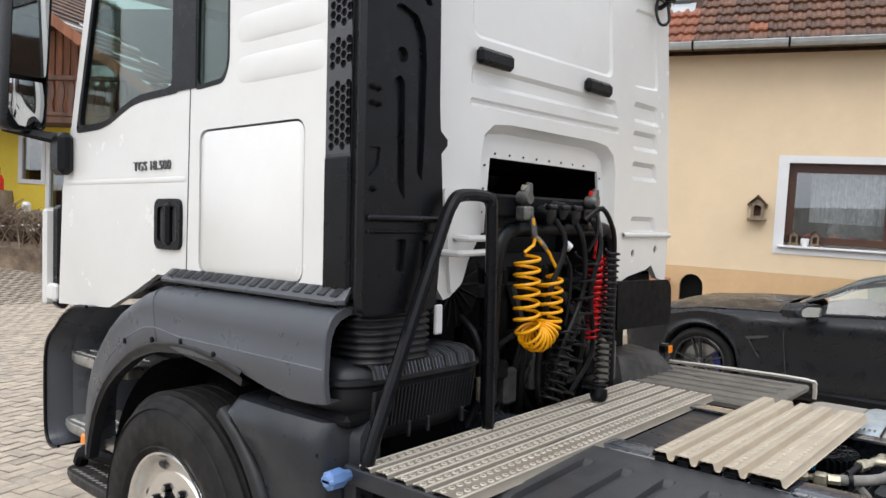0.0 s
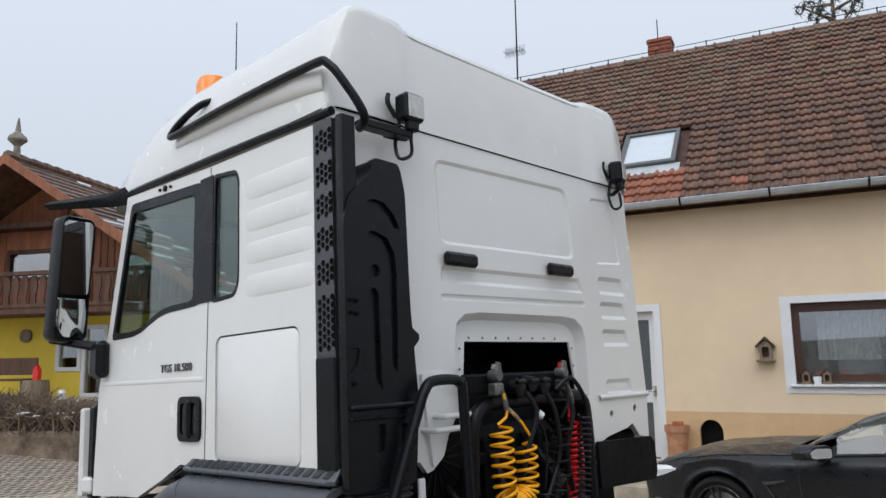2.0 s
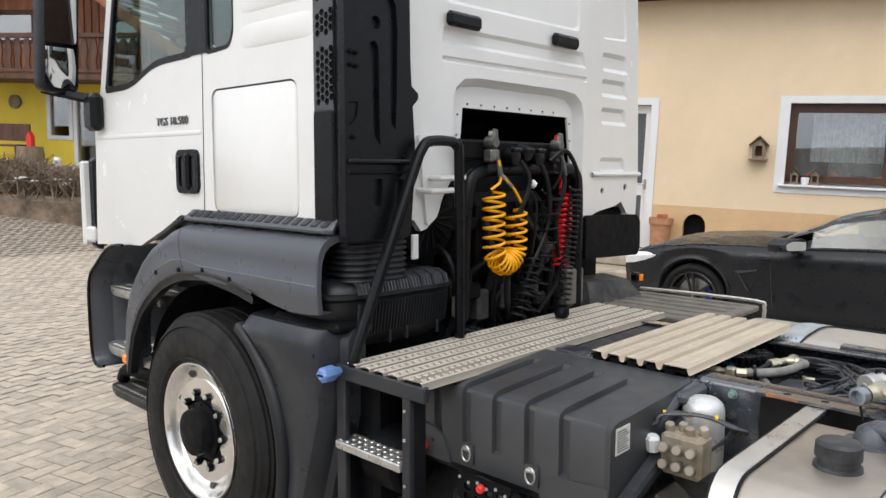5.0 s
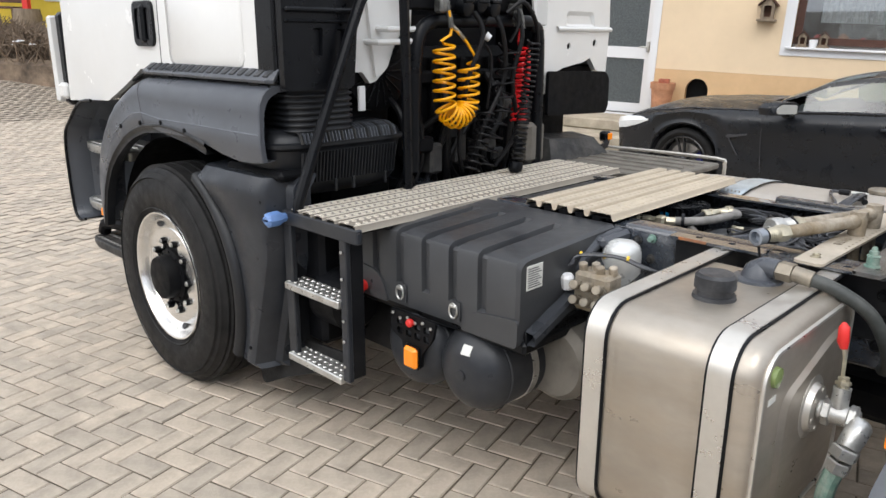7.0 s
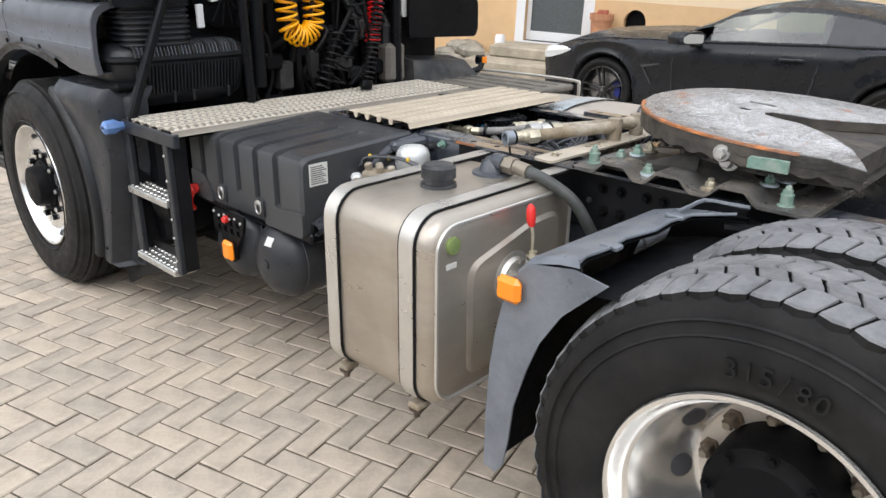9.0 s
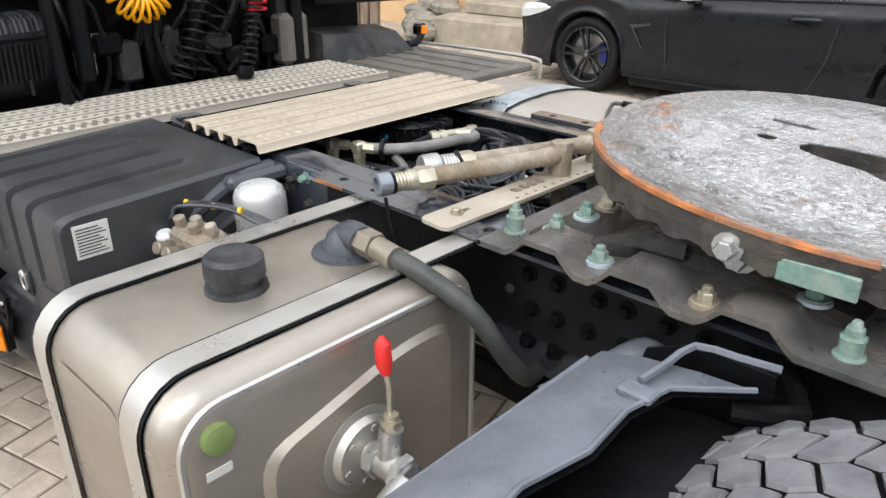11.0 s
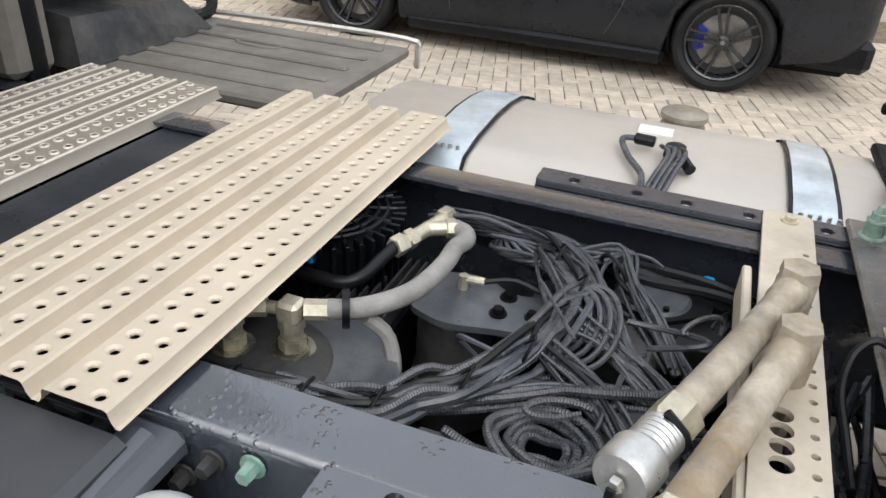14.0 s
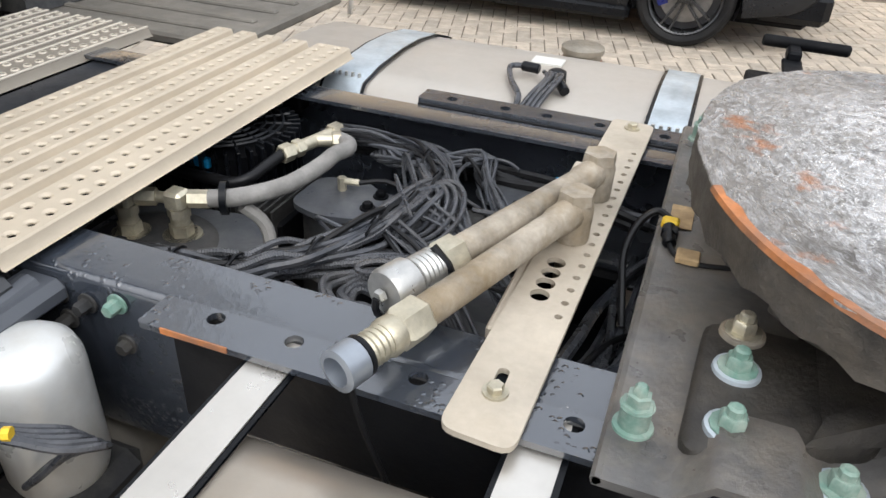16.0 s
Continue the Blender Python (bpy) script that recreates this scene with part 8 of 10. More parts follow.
# ---- rear mudguard ----
# a curved sheet round the wheel; its rear is torn off along a slanting edge
mp_ = [(0.640, 0.34), (0.640, 0.50), (0.648, 0.64), (0.662, 0.74), (0.682, 0.83), (0.708, 0.90), (0.748, 0.945), (0.82, 0.966), (0.90, 0.978), (1.0, 0.986)]
ys = [1.578, 1.59, 1.63, 1.70, 1.80, 1.90, 2.0, 2.08, 2.14, 2.155]
cut_x = [0.865, 0.865, 0.855, 0.862, 0.85, 0.872, 0.862, 0.88, 0.97, 1.0]
rows = []
for i, y in enumerate(ys):
    row = []
    for j, (u, v) in enumerate(mp_):
        if u > cut_x[i]:
            k = j - 1
            while mp_[k][0] > cut_x[i]:
                k -= 1
            f = (cut_x[i] - mp_[k][0]) / (mp_[k + 1][0] - mp_[k][0])
            u, v = cut_x[i] + 0.0008 * j, mp_[k][1] + f * (mp_[k + 1][1] - mp_[k][1])
        bow = 0.006 * math.sin(3.1 * y + 5 * u)
        row.append((u + (0.010 if i in (0, 9) else 0.0), y, v + bow - (0.010 if i in (0, 9) else 0.0)))
    rows.append(row)
guard = part("rear_mudguard", MB().loft(rows), GUARDM, truck, "broken grey plastic rear mudguard", smooth=50)
# Inner face of the grey sheet, near black: its shade put into the colour.
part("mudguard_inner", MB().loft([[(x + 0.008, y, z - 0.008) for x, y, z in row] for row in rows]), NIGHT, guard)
so_ = MB().plate([(0.640, 0.34), (0.640, 0.50), (0.648, 0.64), (0.662, 0.74), (0.682, 0.83), (0.708, 0.895), (0.752, 0.938), (0.87, 0.958), (0.955, 0.945), (0.845, 0.838), (0.790, 0.75), (0.757, 0.662), (0.725, 0.55), (0.715, 0.45), (0.702, 0.37), (0.68, 0.335)], [], fy(1.574), 0.006)
part("mudguard_side", so_, GUARDM, guard)
part("mudguard_fold", MB().tube([(0.722, 1.60, 0.912), (0.725, 2.14, 0.916)], 0.006, 6, 0), GUARDM, guard)
torn = [Vector(r_[-1]) + Vector((0, 0, 0.001)) for r_ in rows[1:-1]]
part("torn_edge", MB().tube(torn, 0.0045, 6, 1), GUARDM, guard, "pale torn plastic edge")
part("mudguard_hem", MB().tube([(0.852, 2.065, 0.974), (0.862, 2.12, 0.980), (0.873, 2.176, 0.986), (0.93, 2.188, 0.986), (0.985, 2.20, 0.985)], 0.006, 6, 2), GUARDM, guard)
# Added near-black sheet and wall: shade of the hollow put into the colour.
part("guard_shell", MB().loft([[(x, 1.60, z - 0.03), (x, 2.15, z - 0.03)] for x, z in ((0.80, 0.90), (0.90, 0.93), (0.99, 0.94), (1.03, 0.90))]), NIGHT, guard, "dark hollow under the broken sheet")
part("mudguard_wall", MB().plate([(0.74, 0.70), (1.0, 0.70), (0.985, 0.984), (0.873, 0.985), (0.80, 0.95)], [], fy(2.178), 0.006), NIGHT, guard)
for y in (1.72, 2.03):
    part("mudguard_clip", MB().box((0.835, y, 0.962), (0.885, y + 0.03, 0.976), 0.004), GUARDM, guard)
part("side_marker", MB().box((0.672, 1.548, 0.835), (0.742, 1.576, 0.898), 0.012), ORANGE, truck, "orange side marker lamp")
part("mudguard_brace", MB().tube([(0.95, 2.13, 0.94), (1.02, 2.2, 0.93), (0.95, 2.34, 0.90)], 0.015, 8, 2), NIGHT, truck)

# ---- right-hand fuel tank ----
rt_ = MB()
rows = []
for x, d in ((-0.69, 0.06), (-0.68, 0.02), (-0.66, 0.0), (0.505, 0.0), (0.525, 0.02), (0.535, 0.06)):
    prof = [(3.24 + d, 0.38 + d), (3.24 + d, 0.90 - d), (3.27 + d, 0.925 - d), (3.35, 0.938 - d), (3.50, 0.944 - d), (3.62, 0.938 - d), (3.74, 0.92 - d), (3.84, 0.885 - d), (3.92, 0.82 - d * 0.8), (3.95 - d, 0.72), (3.95 - d, 0.45), (3.90 - d, 0.38 + d)]
    rows.append([(x, y, z) for y, z in prof])
fuel = part("fuel_tank", rt_.loft(rows, close=True, caps=True), RTANK, truck, "matt aluminium fuel tank with galvanised straps", smooth=45)
for x0, x1 in ((-0.445, -0.345), (0.315, 0.395)):
    pr_ = [(3.232, 0.90), (3.262, 0.932), (3.35, 0.946), (3.50, 0.952), (3.62, 0.946), (3.74, 0.928), (3.85, 0.893), (3.93, 0.825), (3.958, 0.72), (3.958, 0.5)]
    part("tank_strap", MB().loft([[(x, y, z) for y, z in pr_] for x in (x0, x1)]), GALV, fuel, "galvanised tank strap", smooth=60)
    for e in (x0 - 0.008, x1 + 0.001):
        part("strap_rubber", MB().loft([[(x, y, z - 0.002) for y, z in pr_] for x in (e, e + 0.008)]), BLACKP, fuel, smooth=60)
    for k in range(5):
        part("strap_rivet", MB().rings([((x0 + 0.012 + k * 0.017), 3.285, 0.935), ((x0 + 0.012 + k * 0.017), 3.285, 0.945)], [0.005, 0.004], 8), ZINC, fuel)
part("tank_cap", MB().rings([(0.072, 3.80, 0.895), (0.072, 3.80, 0.922), (0.072, 3.80, 0.923), (0.072, 3.80, 0.936), (0.072, 3.80, 0.941)], [0.055, 0.052, 0.060, 0.060, 0.052], 28), VALVEM, fuel, "grey metal tank cap")
part("cap_rust", MB().rings([(0.072, 3.80, 0.893), (0.072, 3.80, 0.905)], [0.060, 0.056], 24), RUST, fuel)
part("tank_sticker", MB().box((-0.02, 3.575, 0.940), (0.06, 3.63, 0.9455), 0.0005), LABEL, fuel, "worn white sticker")
SX = 0.045
pg = MB().rings([(0.03 + SX, 3.46, 0.942), (0.03 + SX, 3.46, 0.968), (0.03 + SX, 3.46, 0.972)], [0.024, 0.022, 0.014], 16)
sender = part("tank_sender", pg, BLACKP, fuel, "black fuel sender plug with cables")
part("sender_plug", MB().cyl((-0.06 + SX, 3.47, 0.965), (-0.015 + SX, 3.465, 0.965), 0.0125, 12, bevel=0.003), BLACKP, sender)
part("sender_plug", MB().cyl((0.05 + SX, 3.40, 0.962), (0.07 + SX, 3.37, 0.953), 0.012, 10), BLACKP, sender)
for k in range(4):
    part("sender_cable", MB().tube([(SX + 0.013 * k, 3.45, 0.965), (SX + 0.02 + 0.011 * k, 3.39, 0.972 + 0.006 * (k % 2)), (SX + 0.004 + 0.011 * k, 3.31, 0.955), (SX - 0.01 + 0.012 * k, 3.25, 0.93)], 0.0055, 8, 4), CONDUIT, sender)
part("sender_cable", MB().tube([(-0.06 + SX, 3.47, 0.965), (SX - 0.085, 3.45, 0.965), (SX - 0.06, 3.38, 0.955), (SX - 0.02, 3.30, 0.95), (SX - 0.02, 3.24, 0.925)], 0.007, 8, 4), CABLE, sender)
part("release_lever", MB().box((0.585, 3.72, 0.955), (0.635, 3.86, 0.968), 0.004).cyl((0.53, 3.93, 0.99), (0.75, 3.92, 0.99), 0.016, 12, bevel=0.006).box((0.595, 3.84, 0.955), (0.63, 3.93, 0.99), 0.006), NIGHT, truck, "black tee handle of the release lever")
part("lever_support", MB().box((0.50, 3.18, 0.93), (0.63, 3.76, 0.955), 0.006), NIGHT, truck)
# ---- hoses behind the cab ----
def coil_path(path, r, turns, n=14, warp=((0, 0), (1, 1))):
    """A helix round a bent line; warp sets where the turns lie closer."""
    line = spline([Vector(p) for p in path], 12)
    acc = [0.0]
    for i in range(1, len(line)):
        acc.append(acc[-1] + (line[i] - line[i - 1]).length)
    out, side = [], None
    total = int(turns * n)
    for i in range(total + 1):
        f = i / total
        (f0, s0), (f1, s1) = next((a, b) for a, b in zip(warp, warp[1:]) if f <= b[0] + 1e-9)
        s = acc[-1] * (s0 + (s1 - s0) * (f - f0) / (f1 - f0))
        j = max(k for k in range(len(acc)) if acc[k] <= s + 1e-9)
        j = min(j, len(line) - 2)
        f = (s - acc[j]) / max(1e-9, acc[j + 1] - acc[j])
        p = line[j].lerp(line[j + 1], f)
        d = (line[j + 1] - line[j]).normalized()
        side = d.orthogonal().normalized() if side is None else (side - d * side.dot(d)).normalized()
        up = d.cross(side)
        t = 2 * math.pi * i / n
        out.append(p + r * (math.cos(t) * side + math.sin(t) * up))
    return out


COUPM = mat("coupling_metal", (0.20, 0.20, 0.19), 0.4, metal=0.7, var=0.25, scale=30, bump=0.1, dirt=(0.06, 0.06, 0.06), damount=0.6, dscale=25)
HX = -1.345
yel = coil_path([(HX, 2.417, 1.572), (HX, 2.418, 1.42), (HX, 2.425, 1.31), (HX, 2.447, 1.268), (HX, 2.497, 1.245), (HX, 2.55, 1.268), (HX, 2.574, 1.32), (HX, 2.572, 1.475)], 0.046, 20, 16, ((0, 0), (0.36, 0.46), (0.78, 0.74), (1, 1)))
yh = part("coiled_hose", MB().tube([(HX, 2.447, 1.70), (HX, 2.462, 1.625), (HX, 2.455, 1.600), (HX, 2.40, 1.576)] + yel[4:] + [(HX, 2.60, 1.485), (HX, 2.618, 1.505), (HX, 2.56, 1.57), (HX - 0.01, 2.51, 1.615), (HX - 0.04, 2.50, 1.635)], 0.0064, 8, 1), YELLOWH, truck, "yellow coiled air hose")
part("hose_sleeve", MB().tube([(HX - 0.004, 2.545, 1.585), (HX - 0.012, 2.512, 1.618), (HX - 0.04, 2.498, 1.645)], 0.0085, 8, 2), VALVEM, yh)
red_p = coil_path([(HX - 0.03, 2.985, 1.545), (HX - 0.03, 2.992, 1.4), (HX - 0.02, 2.962, 1.195)], 0.036, 13, 14)
part("coiled_hose", MB().tube([(HX - 0.02, 2.925, 1.76), (HX - 0.02, 2.94, 1.70), (HX - 0.02, 2.955, 1.62), (HX - 0.02, 2.945, 1.575)] + red_p[3:], 0.0066, 8, 1), REDH, truck, "red coiled air hose")
for pth, r, n_, w in (([(HX + 0.035, 2.995, 1.575), (HX + 0.045, 2.955, 1.416), (HX + 0.055, 2.912, 1.257), (HX + 0.075, 2.86, 1.103), (HX + 0.088, 2.818, 1.0)], 0.029, 24, 0.0052),
                      ([(HX - 0.02, 2.875, 1.56), (HX - 0.015, 2.85, 1.445), (HX - 0.015, 2.825, 1.285), (HX - 0.015, 2.762, 1.13), (HX - 0.015, 2.69, 0.99)], 0.047, 9, 0.0054),
                      ([(HX - 0.03, 2.735, 1.26), (HX - 0.015, 2.70, 1.18), (HX - 0.01, 2.655, 1.09), (HX - 0.01, 2.60, 0.99)], 0.040, 9, 0.0054)):
    part("coiled_cable", MB().tube(coil_path(pth, r, n_), w, 7, 1), HOSE, truck, "black coiled trailer cable")
part("drop_cable", MB().tube([(-1.37, 2.86, 1.70), (-1.34, 2.90, 1.72), (-1.335, 2.90, 1.64), (-1.36, 2.875, 1.57)], 0.0075, 8, 4), HOSE, truck)
part("drop_cable", MB().tube([(-1.38, 2.70, 1.58), (-1.36, 2.745, 1.50), (-1.36, 2.735, 1.36), (-1.375, 2.735, 1.27)], 0.0065, 8, 4), HOSE, truck)
part("cable_end", MB().rings([(HX + 0.088, 2.818, 1.02), (HX + 0.09, 2.814, 0.992), (HX + 0.09, 2.814, 0.974)], [0.034, 0.036, 0.028], 14), BLACKP, truck)
part("hose_support", MB().tube([(-1.42, 2.30, 1.02), (-1.42, 2.31, 1.40), (-1.42, 2.335, 1.585), (-1.42, 2.40, 1.648), (-1.42, 2.55, 1.66), (-1.42, 3.04, 1.665), (-1.42, 3.125, 1.645), (-1.42, 3.172, 1.57), (-1.42, 3.18, 1.1), (-1.42, 3.18, 0.95)], 0.031, 12, 5), BLACKP, truck, "black tubular hose carrier")
blk = MB().box((-1.44, 2.27, 1.70), (-1.40, 2.98, 1.785), 0.01)
part("coupling_plate", blk, NIGHT, truck, "black plate with couplings")
for y, m_ in ((2.435, BRASS), (2.925, RED)):
    c_ = MB().rings([(-1.40, y, 1.775), (-1.37, y, 1.775), (-1.35, y, 1.775)], [0.026, 0.03, 0.022], 16).rings([(-1.37, y + 0.005, 1.80), (-1.36, y + 0.005, 1.83)], [0.022, 0.012], 12).box((-1.40, y - 0.03, 1.69), (-1.35, y + 0.03, 1.745), 0.008).tube([(-1.36, y + 0.01, 1.72), (-1.35, y + 0.02, 1.68), (-1.345, y + 0.025, 1.63)], 0.012, 8, 3)
    part("air_coupling", c_, COUPM, truck, "grey metal air coupling")
    part("coupling_lid", MB().rings([(-1.375, y + 0.004, 1.803), (-1.372, y + 0.004, 1.822)], [0.020, 0.018], 14), m_, truck)
for k, y in enumerate((2.57, 2.66, 2.75)):
    part("socket", MB().rings([(-1.40, y, 1.72 + 0.02 * (k % 2)), (-1.345, y, 1.71 + 0.02 * (k % 2)), (-1.34, y, 1.71 + 0.02 * (k % 2))], [0.034, 0.034, 0.024], 16).box((-1.36, y - 0.03, 1.735), (-1.33, y + 0.03, 1.755), 0.006), BLACKP, truck, "black trailer socket")
for k in range(5):
    part("plate_bolt", MB().nut((-1.40, 2.50 + 0.11 * k, 1.72 + 0.03 * (k % 2)), (1, 0, 0), 0.007, 0.010), COUPM, truck)
random.seed(31)
for k in range(3):
    y = 2.62 + 0.14 * k
    part("drop_cable", MB().tube([(-1.36, y, 1.70), (-1.33, y + 0.03, 1.60), (-1.35, y + random.uniform(-0.05, 0.12), 1.40), (-1.37, y + random.uniform(-0.1, 0.1), 1.15), (-1.40, y + random.uniform(-0.1, 0.1), 0.98)], 0.011, 8, 4), HOSE, truck)
part("drop_cable", MB().tube([(-1.37, 2.86, 1.70), (-1.33, 2.93, 1.75), (-1.33, 3.03, 1.66), (-1.34, 3.065, 1.56)], 0.011, 8, 4), HOSE, truck)
part("white_cap", MB().rings([(-1.36, 2.70, 1.60), (-1.345, 2.715, 1.585)], [0.02, 0.016], 12), PVC, truck)
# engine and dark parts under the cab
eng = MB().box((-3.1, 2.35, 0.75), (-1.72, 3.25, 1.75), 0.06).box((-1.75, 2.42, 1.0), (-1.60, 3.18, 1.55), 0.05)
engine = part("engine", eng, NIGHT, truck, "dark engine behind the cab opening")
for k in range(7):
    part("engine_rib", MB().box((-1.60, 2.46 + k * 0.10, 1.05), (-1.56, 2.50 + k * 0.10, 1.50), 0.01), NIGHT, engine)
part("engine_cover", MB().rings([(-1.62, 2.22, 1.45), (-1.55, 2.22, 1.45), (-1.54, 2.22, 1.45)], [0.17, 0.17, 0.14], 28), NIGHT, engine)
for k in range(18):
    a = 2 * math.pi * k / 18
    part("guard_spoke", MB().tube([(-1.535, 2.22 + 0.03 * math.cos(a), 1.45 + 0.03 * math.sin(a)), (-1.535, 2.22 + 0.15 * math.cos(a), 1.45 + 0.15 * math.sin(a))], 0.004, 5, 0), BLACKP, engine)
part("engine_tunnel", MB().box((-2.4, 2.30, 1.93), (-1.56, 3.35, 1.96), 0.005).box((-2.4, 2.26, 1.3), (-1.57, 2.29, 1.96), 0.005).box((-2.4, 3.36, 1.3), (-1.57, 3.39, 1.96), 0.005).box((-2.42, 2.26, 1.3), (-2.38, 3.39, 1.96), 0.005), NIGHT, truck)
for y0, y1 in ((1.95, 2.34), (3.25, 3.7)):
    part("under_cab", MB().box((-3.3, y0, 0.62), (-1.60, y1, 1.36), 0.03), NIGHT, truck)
random.seed(12)
for k in range(10):
    y, z = 2.35 + 0.085 * k, 0.98 + 0.22 * random.random()
    m_ = (NIGHT, DUSTY, BLACKP, DUSTY)[k % 4]
    part("engine_part", MB().box((-1.56 + 0.06 * random.random(), y, z), (-1.44, y + 0.06 + 0.07 * random.random(), z + 0.06 + 0.10 * random.random()), 0.012), m_, engine)
for k in range(12):
    y = 2.28 + 0.08 * k
    part("engine_hose", MB().tube([(-1.55, y, 1.45 - 0.3 * random.random()), (-1.45, y + random.uniform(-0.1, 0.1), 1.25), (-1.47, y + random.uniform(-0.15, 0.15), 1.05), (-1.5, y, 0.92)], random.choice((0.010, 0.014, 0.02)), 8, 4), HOSE, engine)
part("dusty_lever", MB().box((-1.50, 2.30, 1.10), (-1.46, 2.42, 1.16), 0.01).box((-1.47, 2.28, 1.02), (-1.44, 2.35, 1.12), 0.01), OILY, engine)
# right-hand boxes beside the engine
part("right_tool_box", MB().loft([[(-1.62, 3.30, 0.94), (-1.62, 3.85, 0.94), (-1.40, 3.85, 0.94), (-1.40, 3.30, 0.94)], [(-1.62, 3.34, 1.08), (-1.62, 3.80, 1.05), (-1.47, 3.80, 1.03), (-1.45, 3.34, 1.06)]], close=True, caps=True), DUSTY, truck, "dark grey moulded cover")
part("grey_canister", MB().box((-1.50, 3.10, 0.96), (-1.40, 3.24, 1.17), 0.02), PLANKR, truck, "grey metal box beside the engine")
part("corner_lamp", MB().tube([(-1.50, 3.90, 0.95), (-1.50, 3.98, 0.96), (-1.52, 4.02, 1.0)], 0.02, 8, 3).box((-1.56, 3.99, 0.98), (-1.50, 4.05, 1.04), 0.012), BLACKP, truck)
part("corner_lamp_lens", MB().box((-1.502, 4.0, 0.99), (-1.492, 4.045, 1.032), 0.006), ORANGE, truck, "small orange position lamp")

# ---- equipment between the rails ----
# The low boxes are unseen, added to keep light from under the truck.
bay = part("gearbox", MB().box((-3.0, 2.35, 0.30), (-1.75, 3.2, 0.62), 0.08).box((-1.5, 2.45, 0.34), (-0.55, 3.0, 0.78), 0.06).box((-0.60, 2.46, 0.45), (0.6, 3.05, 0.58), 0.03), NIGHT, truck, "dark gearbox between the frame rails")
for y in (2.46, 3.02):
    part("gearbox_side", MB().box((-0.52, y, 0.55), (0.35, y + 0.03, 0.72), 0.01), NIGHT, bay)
# brake chamber with two elbow fittings
bc = MB().rings([(-0.43, 2.60, 0.66), (-0.43, 2.60, 0.80), (-0.43, 2.60, 0.825), (-0.43, 2.60, 0.84), (-0.43, 2.60, 0.852)], [0.09, 0.115, 0.12, 0.11, 0.08], 36)
part("valve_housing", bc, DUSTY, truck, "dark round housing with plated fittings")
part("housing_cover", MB().loft([[(x, y, z) for x, y in rounded([(-0.56, 2.50), (-0.245, 2.52), (-0.215, 2.60), (-0.262, 2.735), (-0.30, 2.765), (-0.56, 2.72)], 0.03, 3)] for z in (0.70, 0.826, 0.834)], close=True, caps=True), FRAMED2, truck, "dark painted housing cover", smooth=40)
part("cover_box", MB().loft([[(-0.235, 2.50, 0.79), (-0.18, 2.53, 0.79), (-0.21, 2.66, 0.79), (-0.25, 2.70, 0.79)], [(-0.235, 2.50, 0.835), (-0.20, 2.53, 0.83), (-0.222, 2.66, 0.83), (-0.25, 2.70, 0.835)]], close=True, caps=True), FRAMED2, truck)
for x, y in ((-0.385, 2.63), (-0.47, 2.60)):
    f_ = MB().rings([(x, y, 0.845), (x, y, 0.852)], [0.036, 0.034], 18)
    f_.cyl((x, y, 0.85), (x, y, 0.872), 0.021, 6).cyl((x, y, 0.873), (x, y, 0.888), 0.017, 12).cyl((x, y, 0.888), (x, y, 0.905), 0.020, 6).box((x - 0.018, y - 0.018, 0.903), (x + 0.018, y + 0.018, 0.938), 0.006)
    f_.cyl((x + 0.018, y + 0.008, 0.921), (x + 0.05, y + 0.022, 0.921), 0.016, 6).cyl((x - 0.018, y - 0.005, 0.921), (x - 0.055, y - 0.012, 0.921), 0.010, 12)
    part("elbow_fitting", f_, BRASS, truck, "plated brass elbow fitting")
part("hose_band", MB().cyl((-0.318, 2.662, 0.922), (-0.308, 2.667, 0.922), 0.030, 14), BLACKP, truck)
part("grey_hose", MB().tube([(-0.335, 2.652, 0.922), (-0.30, 2.667, 0.924), (-0.265, 2.70, 0.926), (-0.24, 2.745, 0.926), (-0.229, 2.805, 0.925), (-0.228, 2.86, 0.922), (-0.232, 2.91, 0.918), (-0.226, 2.95, 0.914), (-0.238, 2.978, 0.912), (-0.262, 2.988, 0.912)], 0.0160, 14, 6), GREYH, truck, "dusty grey rubber hose")
part("thin_hose", MB().tube([(-0.29, 2.68, 0.905), (-0.26, 2.70, 0.86), (-0.24, 2.67, 0.80), (-0.25, 2.58, 0.77), (-0.30, 2.54, 0.76)], 0.012, 8, 4), GREYH, truck, "grey translucent hose")
tee = part("hose_coupling", MB().cyl((-0.322, 2.895, 0.912), (-0.288, 3.02, 0.912), 0.0135, 16).cyl((-0.305, 2.96, 0.912), (-0.262, 2.985, 0.912), 0.0135, 14), BRASS, truck, "plated hose tee")
for p, q, r in (((-0.330, 2.872, 0.912), (-0.322, 2.898, 0.912), 0.019), ((-0.320, 2.905, 0.912), (-0.314, 2.925, 0.912), 0.018), ((-0.294, 3.005, 0.912), (-0.286, 3.033, 0.912), 0.019), ((-0.275, 2.977, 0.912), (-0.258, 2.988, 0.912), 0.018)):
    part("hex_nut", MB().cyl(p, q, r, 6, bevel=0.002), BRASS, tee)
part("steel_hose", MB().tube([(-0.33, 2.875, 0.912), (-0.338, 2.84, 0.905), (-0.350, 2.79, 0.895), (-0.375, 2.768, 0.89), (-0.42, 2.766, 0.89), (-0.49, 2.772, 0.885), (-0.56, 2.80, 0.87)], 0.0115, 12, 5), HOSE, truck, "dark hydraulic hose")
